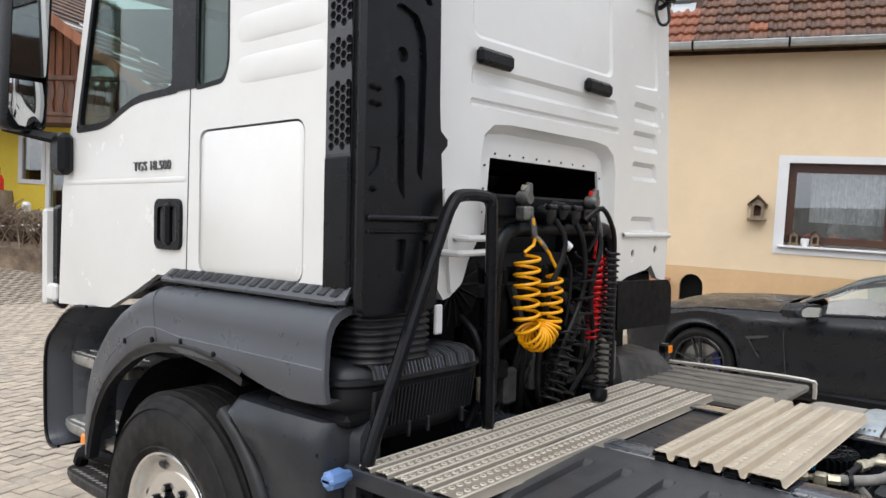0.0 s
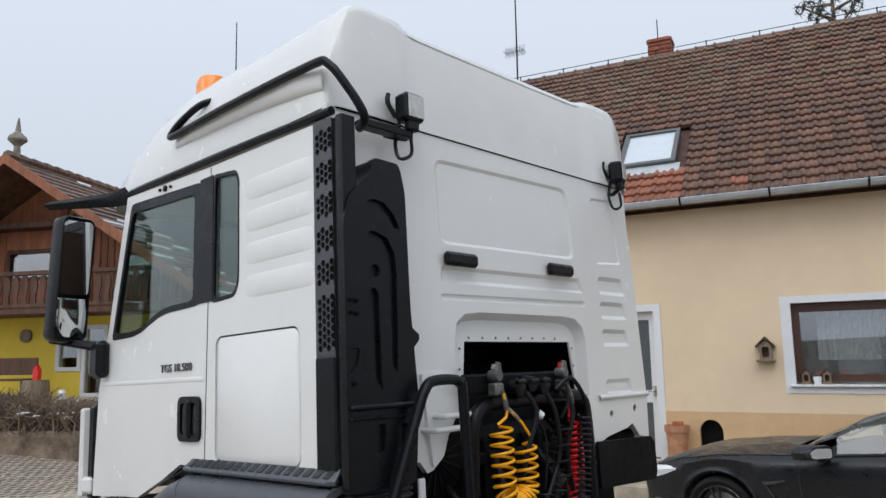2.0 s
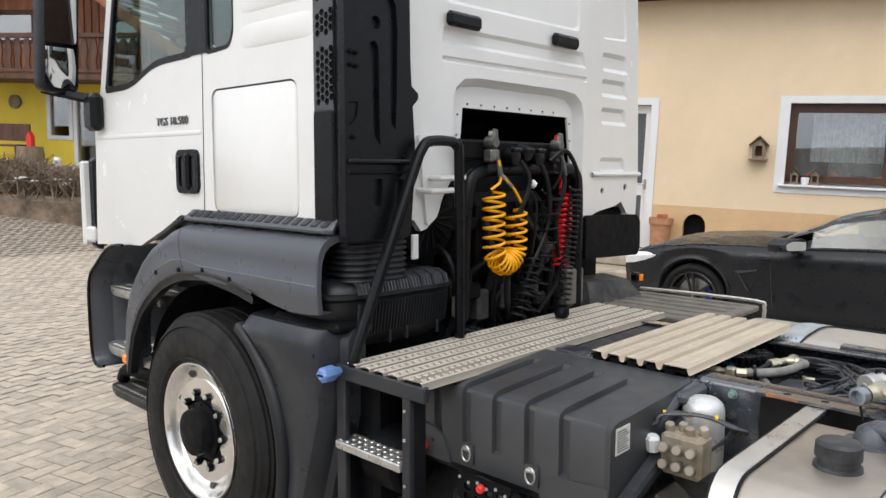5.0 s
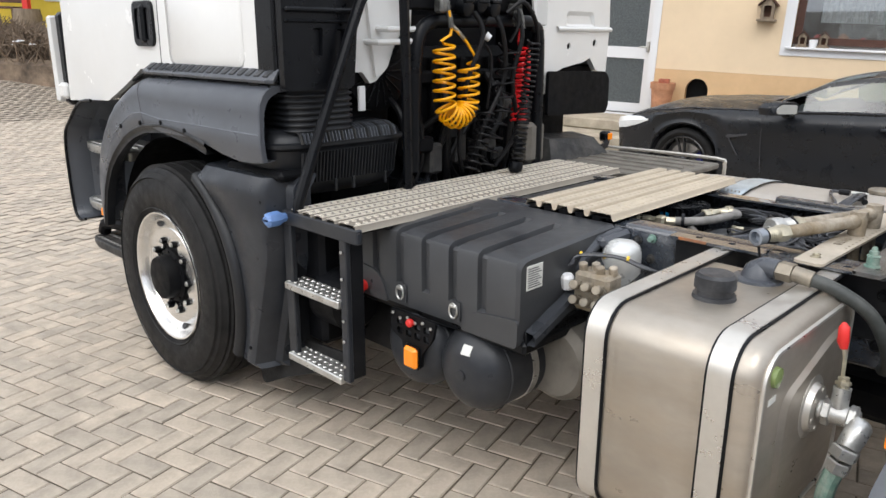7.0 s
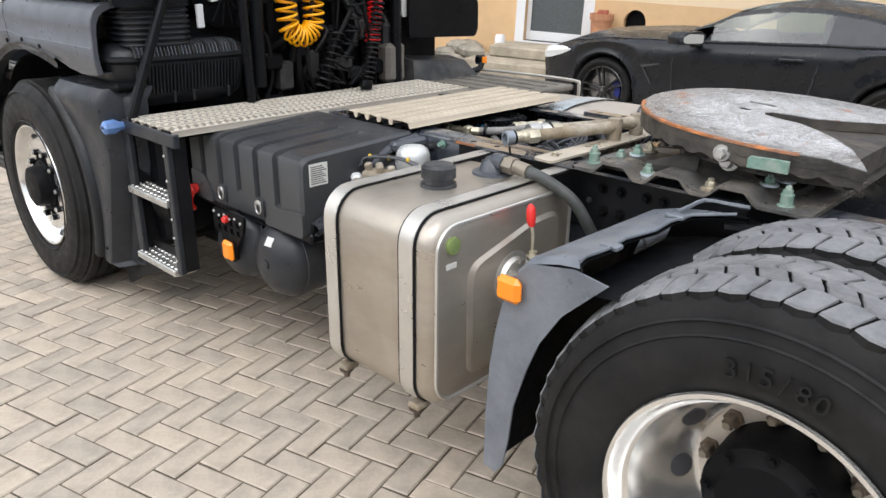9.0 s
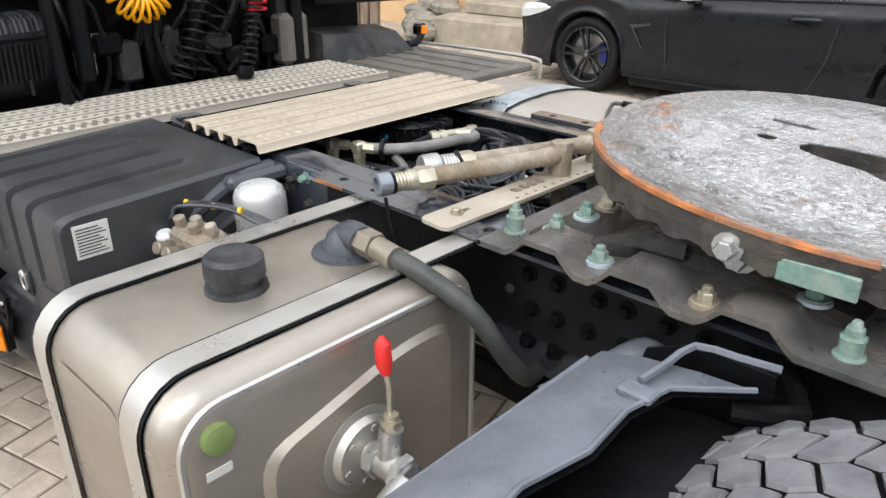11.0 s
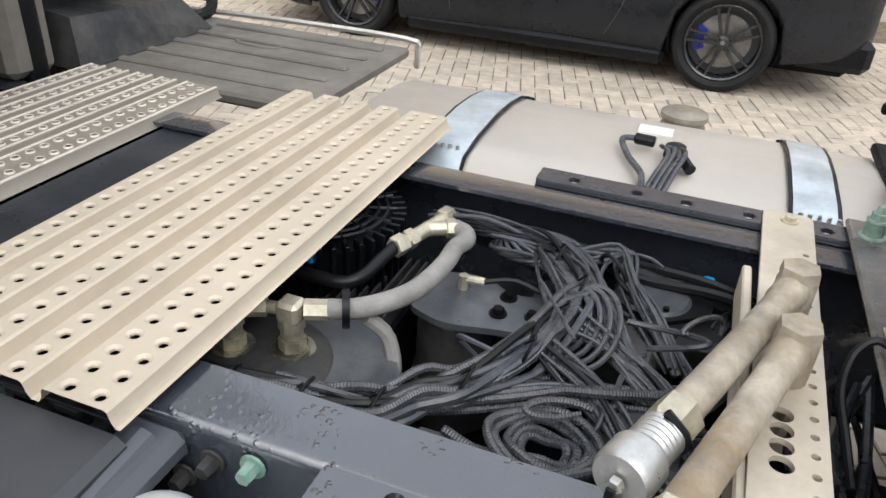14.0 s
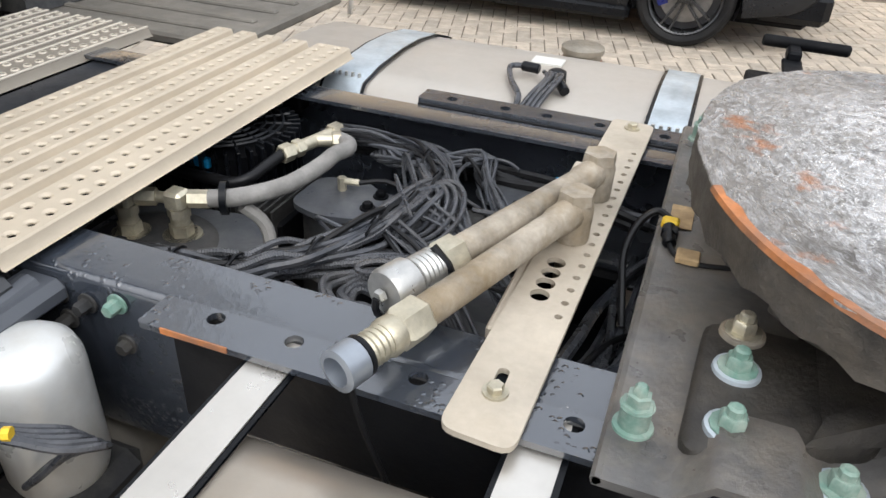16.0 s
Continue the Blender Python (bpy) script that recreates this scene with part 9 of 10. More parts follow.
# fan housing with grille slats
fan = MB().rings([(-0.50, 2.93, 0.74), (-0.50, 2.93, 0.905), (-0.50, 2.93, 0.915)], [0.138, 0.138, 0.12], 36)
fanh = part("fan_housing", fan, NIGHT, truck, "black finned blower housing")
for k in range(40):
    a = 2 * math.pi * k / 40
    part("fin", MB().box((0.130, -0.0035, 0.76), (0.156, 0.0035, 0.925), 0.001, Matrix.Translation((-0.50, 2.93, 0)) @ Matrix.Rotation(a, 4, "Z")), BLACKP, fanh)
part("fan_rim", MB().rings([(-0.50, 2.93, 0.921), (-0.50, 2.93, 0.931), (-0.50, 2.93, 0.931), (-0.50, 2.93, 0.921)], [0.158, 0.156, 0.138, 0.136], 40, False), BLACKP, fanh)
for r in (0.025, 0.045, 0.065, 0.085, 0.105, 0.122):
    part("guard_ring", MB().tube([(-0.50 + r * math.cos(t), 2.93 + r * math.sin(t), 0.928) for t in (2 * math.pi * k / 24 for k in range(24))], 0.0032, 5, 1, True), RUBBER, fanh)
for k in range(16):
    a = 2 * math.pi * k / 16
    part("guard_spoke", MB().tube([(-0.50, 2.93, 0.928), (-0.50 + 0.138 * math.cos(a), 2.93 + 0.138 * math.sin(a), 0.928)], 0.0032, 5, 0), RUBBER, fanh)
part("finned_block", MB().box((-0.46, 2.80, 0.66), (-0.30, 2.98, 0.80), 0.01), NIGHT, truck)
for k in range(9):
    part("cooling_fin", MB().box((-0.44 + k * 0.016, 2.79, 0.68), (-0.435 + k * 0.016, 2.985, 0.83), 0.001), DUSTY, truck)
for p, w in (((-0.464, 2.80, 0.900), 0.022), ((0.185, 3.055, 0.885), 0.010)):
    part("blue_clip", MB().box((p[0] - w, p[1] - 0.008, p[2] - w * 0.4), (p[0] + w, p[1] + 0.008, p[2] + w * 0.5), 0.003), CYAN, truck, "blue plastic clip")
# small canister with a mounting arm
cn = MB().rings([(-0.20, 2.86, 0.62), (-0.20, 2.86, 0.70), (-0.20, 2.86, 0.705), (-0.20, 2.86, 0.835), (-0.20, 2.86, 0.845)], [0.078, 0.078, 0.072, 0.070, 0.062], 30)
can = part("small_canister", cn, DUSTY, truck, "small dark canister with a steel lid")
part("canister_lid", MB().plate(rounded([(-0.275, 2.80), (-0.20, 2.775), (-0.10, 2.80), (0.0, 2.80), (0.02, 2.86), (-0.06, 2.92), (-0.12, 2.90), (-0.18, 2.94), (-0.27, 2.92)], 0.03), [], lambda u, v, w: (u, v, 0.846 + w), 0.012), FRAMED2, can)
part("lid_fitting", MB().cyl((-0.205, 2.885, 0.858), (-0.205, 2.885, 0.885), 0.009, 6).cyl((-0.205, 2.885, 0.878), (-0.17, 2.89, 0.878), 0.007, 8), BRASS, can)
for x, y, r in ((-0.125, 2.89, 0.010), (-0.128, 2.838, 0.010), (-0.075, 2.85, 0.008)):
    part("lid_nut", MB().nut((x, y, 0.858), (0, 0, 1), r, 0.013), NIGHT, can)
part("thin_pipe", MB().tube([(-0.17, 2.89, 0.878), (-0.12, 2.905, 0.885), (-0.06, 2.90, 0.875), (0.0, 2.92, 0.86)], 0.005, 6, 3), HOSE, can)
part("solenoid_block", MB().box((0.03, 2.82, 0.76), (0.13, 2.94, 0.85), 0.012).box((0.06, 2.94, 0.74), (0.24, 3.04, 0.83), 0.015), DUSTY, truck, "dusty valve block")
part("white_connector", MB().box((0.02, 2.865, 0.852), (0.045, 2.885, 0.872), 0.003), PVC, truck)
part("valve_plate", MB().plate(rounded([(-0.02, 2.93), (0.12, 2.92), (0.20, 2.98), (0.20, 3.05), (-0.02, 3.05)], 0.02), [circle(0.10, 3.0, 0.012)], lambda u, v, w: (u, v, 0.855 + w), 0.008), NIGHT, truck)
part("brown_plug", MB().cyl((-0.10, 3.0, 0.87), (-0.085, 3.01, 0.875), 0.010, 10), BRASS, truck)
for x0, y0, x1, y1, z0, z1 in ((-0.18, 2.48, 0.02, 2.62, 0.72, 0.80), (0.02, 2.46, 0.22, 2.60, 0.74, 0.80), (0.05, 2.64, 0.20, 2.78, 0.72, 0.81), (-0.10, 2.90, 0.02, 3.03, 0.74, 0.835)):
    part("loom_tray", MB().box((x0, y0, z0), (x1, y1, z1), 0.015), FRAMED2, truck, "dusty dark valve body under the cables")
rp2 = part("relay_valve", MB().rings([(0.10, 3.0, 0.76), (0.10, 3.0, 0.855), (0.10, 3.0, 0.868)], [0.075, 0.075, 0.06], 24), FRAMED2, truck, "dark round relay valve")
for k in range(4):
    part("relay_bolt", MB().nut((0.10 + 0.055 * math.cos(1.57 * k + 0.5), 3.0 + 0.055 * math.sin(1.57 * k + 0.5), 0.868), (0, 0, 1), 0.006, 0.008, False), NIGHT, rp2)
# cable looms: along the near rail, a knot in the middle, coils and branches
random.seed(77)


def loom(path, n_, spread, mats, radius=(0.005, 0.008)):
    for k in range(n_):
        off = Vector((random.gauss(0, spread), random.gauss(0, spread), abs(random.gauss(0, spread * 0.7))))
        pts = [Vector(p) + off * random.uniform(0.5, 1.3) + Vector([random.gauss(0, spread * 0.5) for _ in range(3)]) for p in path]
        part("loom_cable", MB().tube(pts, random.uniform(*radius), 7, 5), random.choice(mats), truck)


CM = [CONDUIT, CABLE, CONDUIT, CABLE, HOSE]
THIN, MID = (0.0030, 0.0052), (0.0050, 0.0072)
loom([(-0.50, 2.465, 0.90), (-0.39, 2.468, 0.905), (-0.29, 2.487, 0.905), (-0.20, 2.51, 0.90), (-0.15, 2.56, 0.895), (-0.105, 2.60, 0.90), (-0.05, 2.69, 0.905), (-0.025, 2.79, 0.91), (-0.015, 2.88, 0.91), (-0.07, 2.97, 0.905), (-0.11, 3.03, 0.89)], 15, 0.0125, CM, MID)
loom([(-0.34, 2.495, 0.885), (-0.22, 2.52, 0.88), (-0.12, 2.58, 0.875), (-0.02, 2.64, 0.875), (0.08, 2.68, 0.87), (0.18, 2.74, 0.855), (0.26, 2.9, 0.82)], 10, 0.0125, CM, MID)
loom([(-0.30, 3.035, 0.895), (-0.20, 3.02, 0.905), (-0.10, 3.0, 0.91), (-0.03, 2.95, 0.91), (0.02, 2.88, 0.90), (0.06, 2.80, 0.88), (0.13, 2.74, 0.865), (0.22, 2.66, 0.84)], 20, 0.0125, CM, THIN)
loom([(-0.26, 3.05, 0.87), (-0.10, 3.045, 0.88), (0.06, 3.04, 0.87), (0.2, 3.03, 0.86), (0.36, 3.02, 0.84)], 6, 0.012, [HOSE, CABLE, CONDUIT], (0.006, 0.011))
loom([(-0.05, 2.98, 0.905), (0.03, 3.03, 0.91), (0.06, 2.97, 0.89), (0.10, 2.92, 0.87), (0.16, 2.82, 0.84)], 12, 0.0125, CM, THIN)
loom([(-0.03, 2.72, 0.90), (0.06, 2.67, 0.88), (0.13, 2.60, 0.865), (0.20, 2.52, 0.84)], 12, 0.0125, CM, THIN)
loom([(-0.02, 2.80, 0.905), (0.06, 2.78, 0.88), (0.13, 2.73, 0.86), (0.20, 2.68, 0.84), (0.26, 2.60, 0.80)], 12, 0.0125, CM, THIN)
loom([(-0.10, 2.50, 0.89), (-0.02, 2.475, 0.895), (0.08, 2.475, 0.89), (0.20, 2.485, 0.86)], 8, 0.012, CM, MID)
loom([(0.30, 2.48, 0.78), (0.36, 2.62, 0.80), (0.38, 2.78, 0.79), (0.40, 2.95, 0.80)], 10, 0.028, [HOSE, CABLE, CONDUIT], (0.005, 0.010))
loom([(0.33, 2.47, 0.84), (0.42, 2.55, 0.83), (0.52, 2.60, 0.82), (0.62, 2.66, 0.80)], 6, 0.025, [HOSE, CABLE], (0.006, 0.012))
for k in range(16):
    c_ = Vector((random.uniform(-0.12, 0.22), random.uniform(2.58, 3.02), random.uniform(0.85, 0.905)))
    u_, v_ = Vector([random.gauss(0, 1) for _ in range(3)]).normalized() * random.uniform(0.03, 0.075), Vector((random.gauss(0, 1), random.gauss(0, 1), 0.3)).normalized() * random.uniform(0.03, 0.08)
    u_.z *= 0.35
    part("loop_cable", MB().tube([c_ + u_ * math.cos(t) + v_ * math.sin(t) + Vector((0, 0, 0.01 * t)) for t in (0.3 + 4.2 * j / 7 for j in range(8))], random.uniform(0.0028, 0.0048), 6, 4), random.choice(CM), truck)
# wound spare length near the pipe ends
for k in range(5):
    r = 0.030 + 0.0115 * k
    cx_, cy_ = 0.02 + random.gauss(0, 0.003), 2.545 + random.gauss(0, 0.003)
    part("wound_cable", MB().tube([(cx_ + 0.95 * r * math.cos(t), cy_ + 0.72 * r * math.sin(t), 0.885 + 0.004 * k + 0.005 * math.sin(3 * t + k)) for t in (2 * math.pi * j / 18 for j in range(18))], 0.0060, 8, 2, True), CONDUIT, truck)
for k in range(6):
    r = 0.045 + 0.008 * k
    part("wound_cable", MB().tube([(-0.10 + 1.1 * r * math.cos(t), 3.0 + 0.55 * r * math.sin(t), 0.90 + 0.012 * math.sin(2 * t + k)) for t in (2 * math.pi * j / 18 for j in range(18))], 0.0042, 7, 2, True), CABLE, truck)
for k in range(4):
    r = 0.05 + 0.009 * k
    part("wound_cable", MB().tube([(-0.01 + 0.6 * r * math.cos(t) + 0.01 * k, 2.80 + 1.1 * r * math.sin(t), 0.905 + 0.02 * math.sin(t)) for t in (2 * math.pi * j / 18 for j in range(18))], 0.0046, 7, 2, True), CONDUIT, truck)
for p in ((-0.39, 2.47, 0.92), (-0.29, 2.487, 0.92), (-0.20, 2.51, 0.918), (-0.11, 2.60, 0.92), (-0.05, 2.69, 0.925), (-0.025, 2.79, 0.93), (-0.015, 2.88, 0.93), (-0.07, 2.97, 0.925)):
    p = Vector(p)
    part("cable_tie", MB().tube([p + Vector((0.012 * math.cos(t), 0.036 * math.sin(t), 0.028 * math.cos(t) - 0.02)) for t in (2 * math.pi * j / 12 for j in range(12))], 0.0028, 5, 1, True).tube([p, p + Vector((0.015, -0.01, 0.02))], 0.002, 4, 0), BLACKP, truck)
# bent cables near the oil tank front: valve block, filter
FX, FY = -0.315, 2.24
flt = MB().rings([(FX, FY, z) for z in (0.70, 0.72, 0.875, 0.895, 0.912, 0.924, 0.930)], [0.062, 0.067, 0.067, 0.0655, 0.059, 0.045, 0.018], 40)
part("filter_canister", flt, mat("white_canister", (0.64, 0.65, 0.64), 0.33, metal=0.35, var=0.06, bump=0.02, dirt=(0.46, 0.42, 0.35), damount=0.5, dscale=8), truck, "pale grey screw-on filter")
part("filter_base", MB().box((FX - 0.08, FY - 0.08, 0.60), (FX + 0.08, FY + 0.08, 0.70), 0.02), DUSTY, truck)
valves = part("valve_block", MB().box((-0.345, 2.0, 0.74), (-0.215, 2.09, 0.87), 0.012), OILY, truck, "dusty plated valve block")
for k in range(6):
    x, z = -0.322 + 0.042 * (k % 3), 0.775 + 0.05 * (k // 3)
    part("hex_plug", MB().cyl((x, 2.0, z), (x + 0.004, 1.985, z + 0.004), 0.019, 6).cyl((x + 0.004, 1.985, z + 0.004), (x + 0.010, 1.952, z + 0.016), 0.0155, 12, bevel=0.003), VALVEM, valves)
for k in range(4):
    x, y = -0.325 + 0.032 * k, 2.03 + 0.025 * (k % 2)
    part("hex_plug", MB().cyl((x, y, 0.865), (x, y - 0.006, 0.895), 0.0145, 10, bevel=0.003), OILY, valves)
part("valve_cap", MB().rings([(-0.37, 2.01, 0.80), (-0.37, 2.005, 0.84), (-0.37, 2.004, 0.85)], [0.02, 0.023, 0.016], 8).cyl((-0.37, 2.01, 0.82), (-0.34, 2.02, 0.82), 0.012, 8), PVC, truck, "pale plastic valve cap")
for k in range(5):
    part("valve_cable", MB().tube([(-0.40 + 0.008 * k, 2.03, 0.86 + 0.005 * k), (-0.36, 2.07 - 0.006 * k, 0.905), (-0.30 + 0.01 * k, 2.11, 0.908), (-0.23 + 0.012 * k, 2.15, 0.895 - 0.004 * k), (-0.20 + 0.012 * k, 2.19, 0.86), (-0.24, 2.17 + 0.006 * k, 0.80), (-0.28, 2.16, 0.76)], 0.0052, 7, 4), CABLE, truck)
for k in range(3):
    part("yellow_ring", MB().cyl((-0.37 + 0.07 * k, 2.068 + 0.03 * k, 0.906), (-0.362 + 0.07 * k, 2.072 + 0.03 * k, 0.906), 0.0085, 8), YELLOWT, truck)
part("cross_arm", MB().tube([(-0.43, 2.02, 0.80), (-0.40, 2.10, 0.86), (-0.39, 2.20, 0.915), (-0.39, 2.33, 0.93)], 0.022, 10, 4).box((-0.43, 2.18, 0.90), (-0.35, 2.36, 0.94), 0.012), GREY, truck, "grey support arm")

# ---- perforated bracket with two oil pipes ----
bo = rounded([(0.228, 2.268), (0.312, 2.262), (0.335, 3.20), (0.252, 3.205)], 0.02)
small = [circle(0.303 + 0.0245 * (y - 2.27) - 0.006, y, 0.0055, 8) for y in [2.50 + 0.032 * k for k in range(18)]]
big = [circle(0.262 + 0.0245 * (y - 2.27), y, 0.0135, 14) for y in (2.537, 2.566, 2.594, 2.622)]
slot_n = rrect(0.262, 2.325, 0.276, 2.38, 0.006)
brk = part("pipe_bracket", MB().plate(bo, small + big + [slot_n], lambda u, v, w: (u, v, 0.967 + w), 0.008).box((0.222, 2.45, 0.91), (0.236, 2.98, 0.970), 0.003), BRACK, truck, "dusty beige perforated bracket")
for x, y in ((0.270, 2.338), (0.295, 3.165)):
    part("bracket_bolt", MB().nut((x, y, 0.975), (0, 0, 1), 0.010, 0.012), BRASS, brk)
for (bx, by), (ex, ey), capm in (((0.280, 2.845), (0.110, 2.395), 1), ((0.274, 2.698), (0.122, 2.250), 0)):
    d = (Vector((ex, ey, 1.022)) - Vector((bx, by, 1.022))).normalized()
    base = Vector((bx, by, 1.022))
    p_ = MB().rings([(bx, by, 0.86), (bx, by, 0.970), (bx, by, 0.976), (bx, by, 1.03), (bx, by, 1.042)], [0.018, 0.018, 0.0265, 0.0275, 0.023], 16)
    p_.rings([(bx, by, 1.038), (bx, by, 1.054)], [0.0285, 0.0265], 6)
    end = Vector((ex, ey, 1.022))
    ln = (end - base).length
    p_.rings([base + d * 0.01, base + d * 0.05, base + d * 0.055, base + d * (ln - 0.13)], [0.0235, 0.0235, 0.0205, 0.0205], 18)
    pipe = part("oil_pipe", p_, OILY, truck, "dusty steel hydraulic pipe with elbow")
    part("pipe_nut", MB().rings([base + d * (ln - 0.135), base + d * (ln - 0.13), base + d * (ln - 0.095), base + d * (ln - 0.09)], [0.0225, 0.027, 0.027, 0.023], 6), BRASS, pipe, "plated union nut")
    if capm:
        part("thread", MB().rings([base + d * (ln - 0.09 + 0.004 * k) for k in range(12)], [0.024 + 0.0018 * (k % 2) for k in range(12)], 20), ZINC, pipe)
        part("end_plug", MB().rings([base + d * (ln - 0.045), base + d * (ln - 0.04), base + d * (ln - 0.005), base + d * ln], [0.026, 0.031, 0.031, 0.028], 30), ZINC, pipe, "aluminium end plug")
        part("plug_screw", MB().nut(tuple(end), tuple(d), 0.009, 0.012, False), ZINC, pipe)
        part("plug_strap", MB().tube([base + d * (ln - 0.085) + Vector((0, 0, 0.03)), base + d * (ln - 0.08) + Vector((0.03, 0, 0.0)), base + d * (ln - 0.08) + Vector((0, 0, -0.032)), base + d * (ln - 0.02) + Vector((0.0, 0.0, -0.05)), end + d * 0.012 + Vector((0, 0, -0.02)), end + d * 0.013], 0.005, 6, 3), BLACKP, pipe)
    else:
        part("pipe_nut", MB().rings([base + d * (ln - 0.09), base + d * (ln - 0.075), base + d * (ln - 0.07)], [0.023, 0.024, 0.021], 14), BRASS, pipe)
        part("thread", MB().rings([base + d * (ln - 0.072 + 0.004 * k) for k in range(9)], [0.0195 + 0.0018 * (k % 2) for k in range(9)], 20), BRASS, pipe)
        part("seal", MB().rings([base + d * (ln - 0.038), base + d * (ln - 0.032)], [0.0245, 0.0245], 20), BLACKP, pipe)
        part("open_end", MB().rings([base + d * (ln - 0.032), base + d * (ln - 0.03), base + d * (ln - 0.002), end, end - d * 0.02], [0.021, 0.025, 0.025, 0.0175, 0.016], 24), mat("pale_thread", (0.32, 0.35, 0.39), 0.4, metal=0.6, var=0.1, bump=0.05), pipe, "threaded pipe end")
        part("loose_wire", MB().tube([end + d * -0.02 + Vector((0.0, 0, -0.03)), end + Vector((0.02, 0.02, -0.09)), end + Vector((0.05, 0.03, -0.2)), end + Vector((0.06, 0.05, -0.35))], 0.004, 6, 4), HOSE, pipe)

# ---- fifth wheel and its mounting plate ----
sub_ys = [(2.262, 0.977), (2.28, 0.977), (2.32, 0.977), (2.36, 0.977), (2.40, 0.977), (2.45, 0.977), (2.52, 0.977), (3.0, 0.977), (3.10, 0.977), (3.17, 0.977), (3.225, 0.977)]
sx = sorted([0.392, 0.43, 1.02, 1.06, 1.12] + [h + d for h in (0.535, 0.715, 0.905) for d in (-0.075, -0.06, -0.045, -0.035, 0.0, 0.035, 0.045, 0.06, 0.075)])


def sub_h(x):
    """The plate rises in three humps between its bolts."""
    d = min(abs(x - h) for h in (0.535, 0.715, 0.905))
    return 0.034 if d < 0.0351 else 0.034 * max(0.0, (0.07 - d) / 0.035)


rows = [[(x, y, z + sub_h(x) * (1.0 if y < 2.37 or y > 3.15 else 0.45 if y < 2.42 or y > 3.09 else 0.0)) for y, z in sub_ys] for x in sx]
subp = MB().loft(rows).loft([[(x, y, z - 0.011) for x, y, z in r] for r in rows])
subp.loft([[r[0] for r in rows], [(r[0][0], r[0][1], r[0][2] - 0.011) for r in rows]])
sub = part("fifth_wheel_plate", subp, MOUNT, truck, "dark corrugated steel mounting plate", smooth=50)
part("plate_front_fold", MB().tube([(0.395, 2.262, 0.973), (0.395, 3.22, 0.973)], 0.006, 6, 0), MOUNT, sub)
for x, y, kind in ((0.418, 2.345, 1), (1.035, 2.315, 1), (1.07, 3.09, 1), (0.425, 3.165, 1), (0.509, 2.352, 0), (0.512, 2.449, 0), (0.516, 2.520, 2), (0.616, 2.335, 0), (0.822, 2.318, 2), (0.955, 2.40, 0), (0.975, 2.47, 0)):
    z_ = 1.002 if kind != 1 and x < 0.52 or x > 0.94 and x < 1.0 else 0.979
    if kind == 1:
        part("tall_bolt", MB().rings([(x, y, 0.976), (x, y, 0.980), (x, y, 0.981), (x, y, 1.006), (x, y, 1.007)], [0.0225, 0.0215, 0.0165, 0.0165, 0.0185], 18).rings([(x, y, 1.007), (x, y, 1.010), (x, y, 1.0105), (x, y, 1.022), (x, y, 1.023), (x, y, 1.030), (x, y, 1.034)], [0.0185, 0.0175, 0.0135, 0.0130, 0.0085, 0.0080, 0.005], 6), GREENB, sub, "green spacer bolt")
    else:
        part("plate_washer", MB().rings([(x, y, z_ - 0.002), (x, y, z_ + 0.004), (x, y, z_ + 0.005)], [0.027, 0.026, 0.022], 20), OILY if kind == 2 else GALV, sub)
        part("plate_bolt", MB().nut((x, y, z_ + 0.004), (0, 0, 1), 0.0145, 0.018).rings([(x, y, z_ + 0.02), (x, y, z_ + 0.030), (x, y, z_ + 0.032)], [0.0095, 0.009, 0.006], 8), GREENB if kind == 0 else BRASS, sub)
for s_ in (-1, 1):
    yb = 2.765 + s_ * 0.36
    prof5 = [(0.58, 0.978), (0.58, 0.998), (0.615, 1.004), (0.645, 1.012), (0.68, 1.032), (0.705, 1.06), (0.725, 1.09), (0.845, 1.09), (0.875, 1.05), (0.915, 1.014), (0.95, 1.002), (1.03, 0.998), (1.03, 0.978)]
    inner_, outer_ = 2.765 + s_ * 0.22, 2.765 + s_ * 0.375
    ped = part("pedestal", MB().loft([[(x, outer_ - s_ * (0.012 if z > 1.0 else 0.0), z) for x, z in prof5], [(x, inner_, z) for x, z in prof5]], close=True).loft([[(x, outer_ - s_ * (0.012 if z > 1.0 else 0.0), z) for x, z in prof5], [(0.78, outer_ - s_ * 0.03, 1.01)] * len(prof5)], close=True), PEDEST, sub, "black cast steel pedestal", smooth=40)
    foot = rounded([(0.462, 2.765 + s_ * 0.452), (0.545, 2.765 + s_ * 0.455), (0.60, 2.765 + s_ * 0.395), (0.66, 2.765 + s_ * 0.375), (0.66, inner_), (0.475, inner_)], 0.03, 4)
    part("pedestal_foot", MB().loft([[(u, v, 0.976) for u, v in foot], [(u, v, 0.994) for u, v in foot], [(u, v, 1.001) for u, v in inset(foot, 0.008)]], close=True, caps=True), PEDEST, ped, smooth=50)
    part("pedestal_web", MB().loft([[(0.575, 2.765 + s_ * 0.41, 0.998), (0.66, 2.765 + s_ * 0.372, 1.0), (0.74, 2.765 + s_ * 0.366, 1.0)], [(0.585, 2.765 + s_ * 0.40, 1.006), (0.67, 2.765 + s_ * 0.360, 1.034), (0.74, 2.765 + s_ * 0.35, 1.075)], [(0.60, 2.765 + s_ * 0.36, 1.008), (0.68, 2.765 + s_ * 0.32, 1.04), (0.74, 2.765 + s_ * 0.31, 1.085)]]), PEDEST, ped, smooth=60)
    part("pivot_bolt", MB().nut((0.85, yb + s_ * 0.05, 1.06), (0, s_, 0), 0.02, 0.03), ZINC, sub)
R5 = 0.468
tiltm = Matrix.Translation((0.882, 2.765, 1.128)) @ Matrix.Rotation(radians(3.6), 4, "Y")
lp5 = []
random.seed(55)
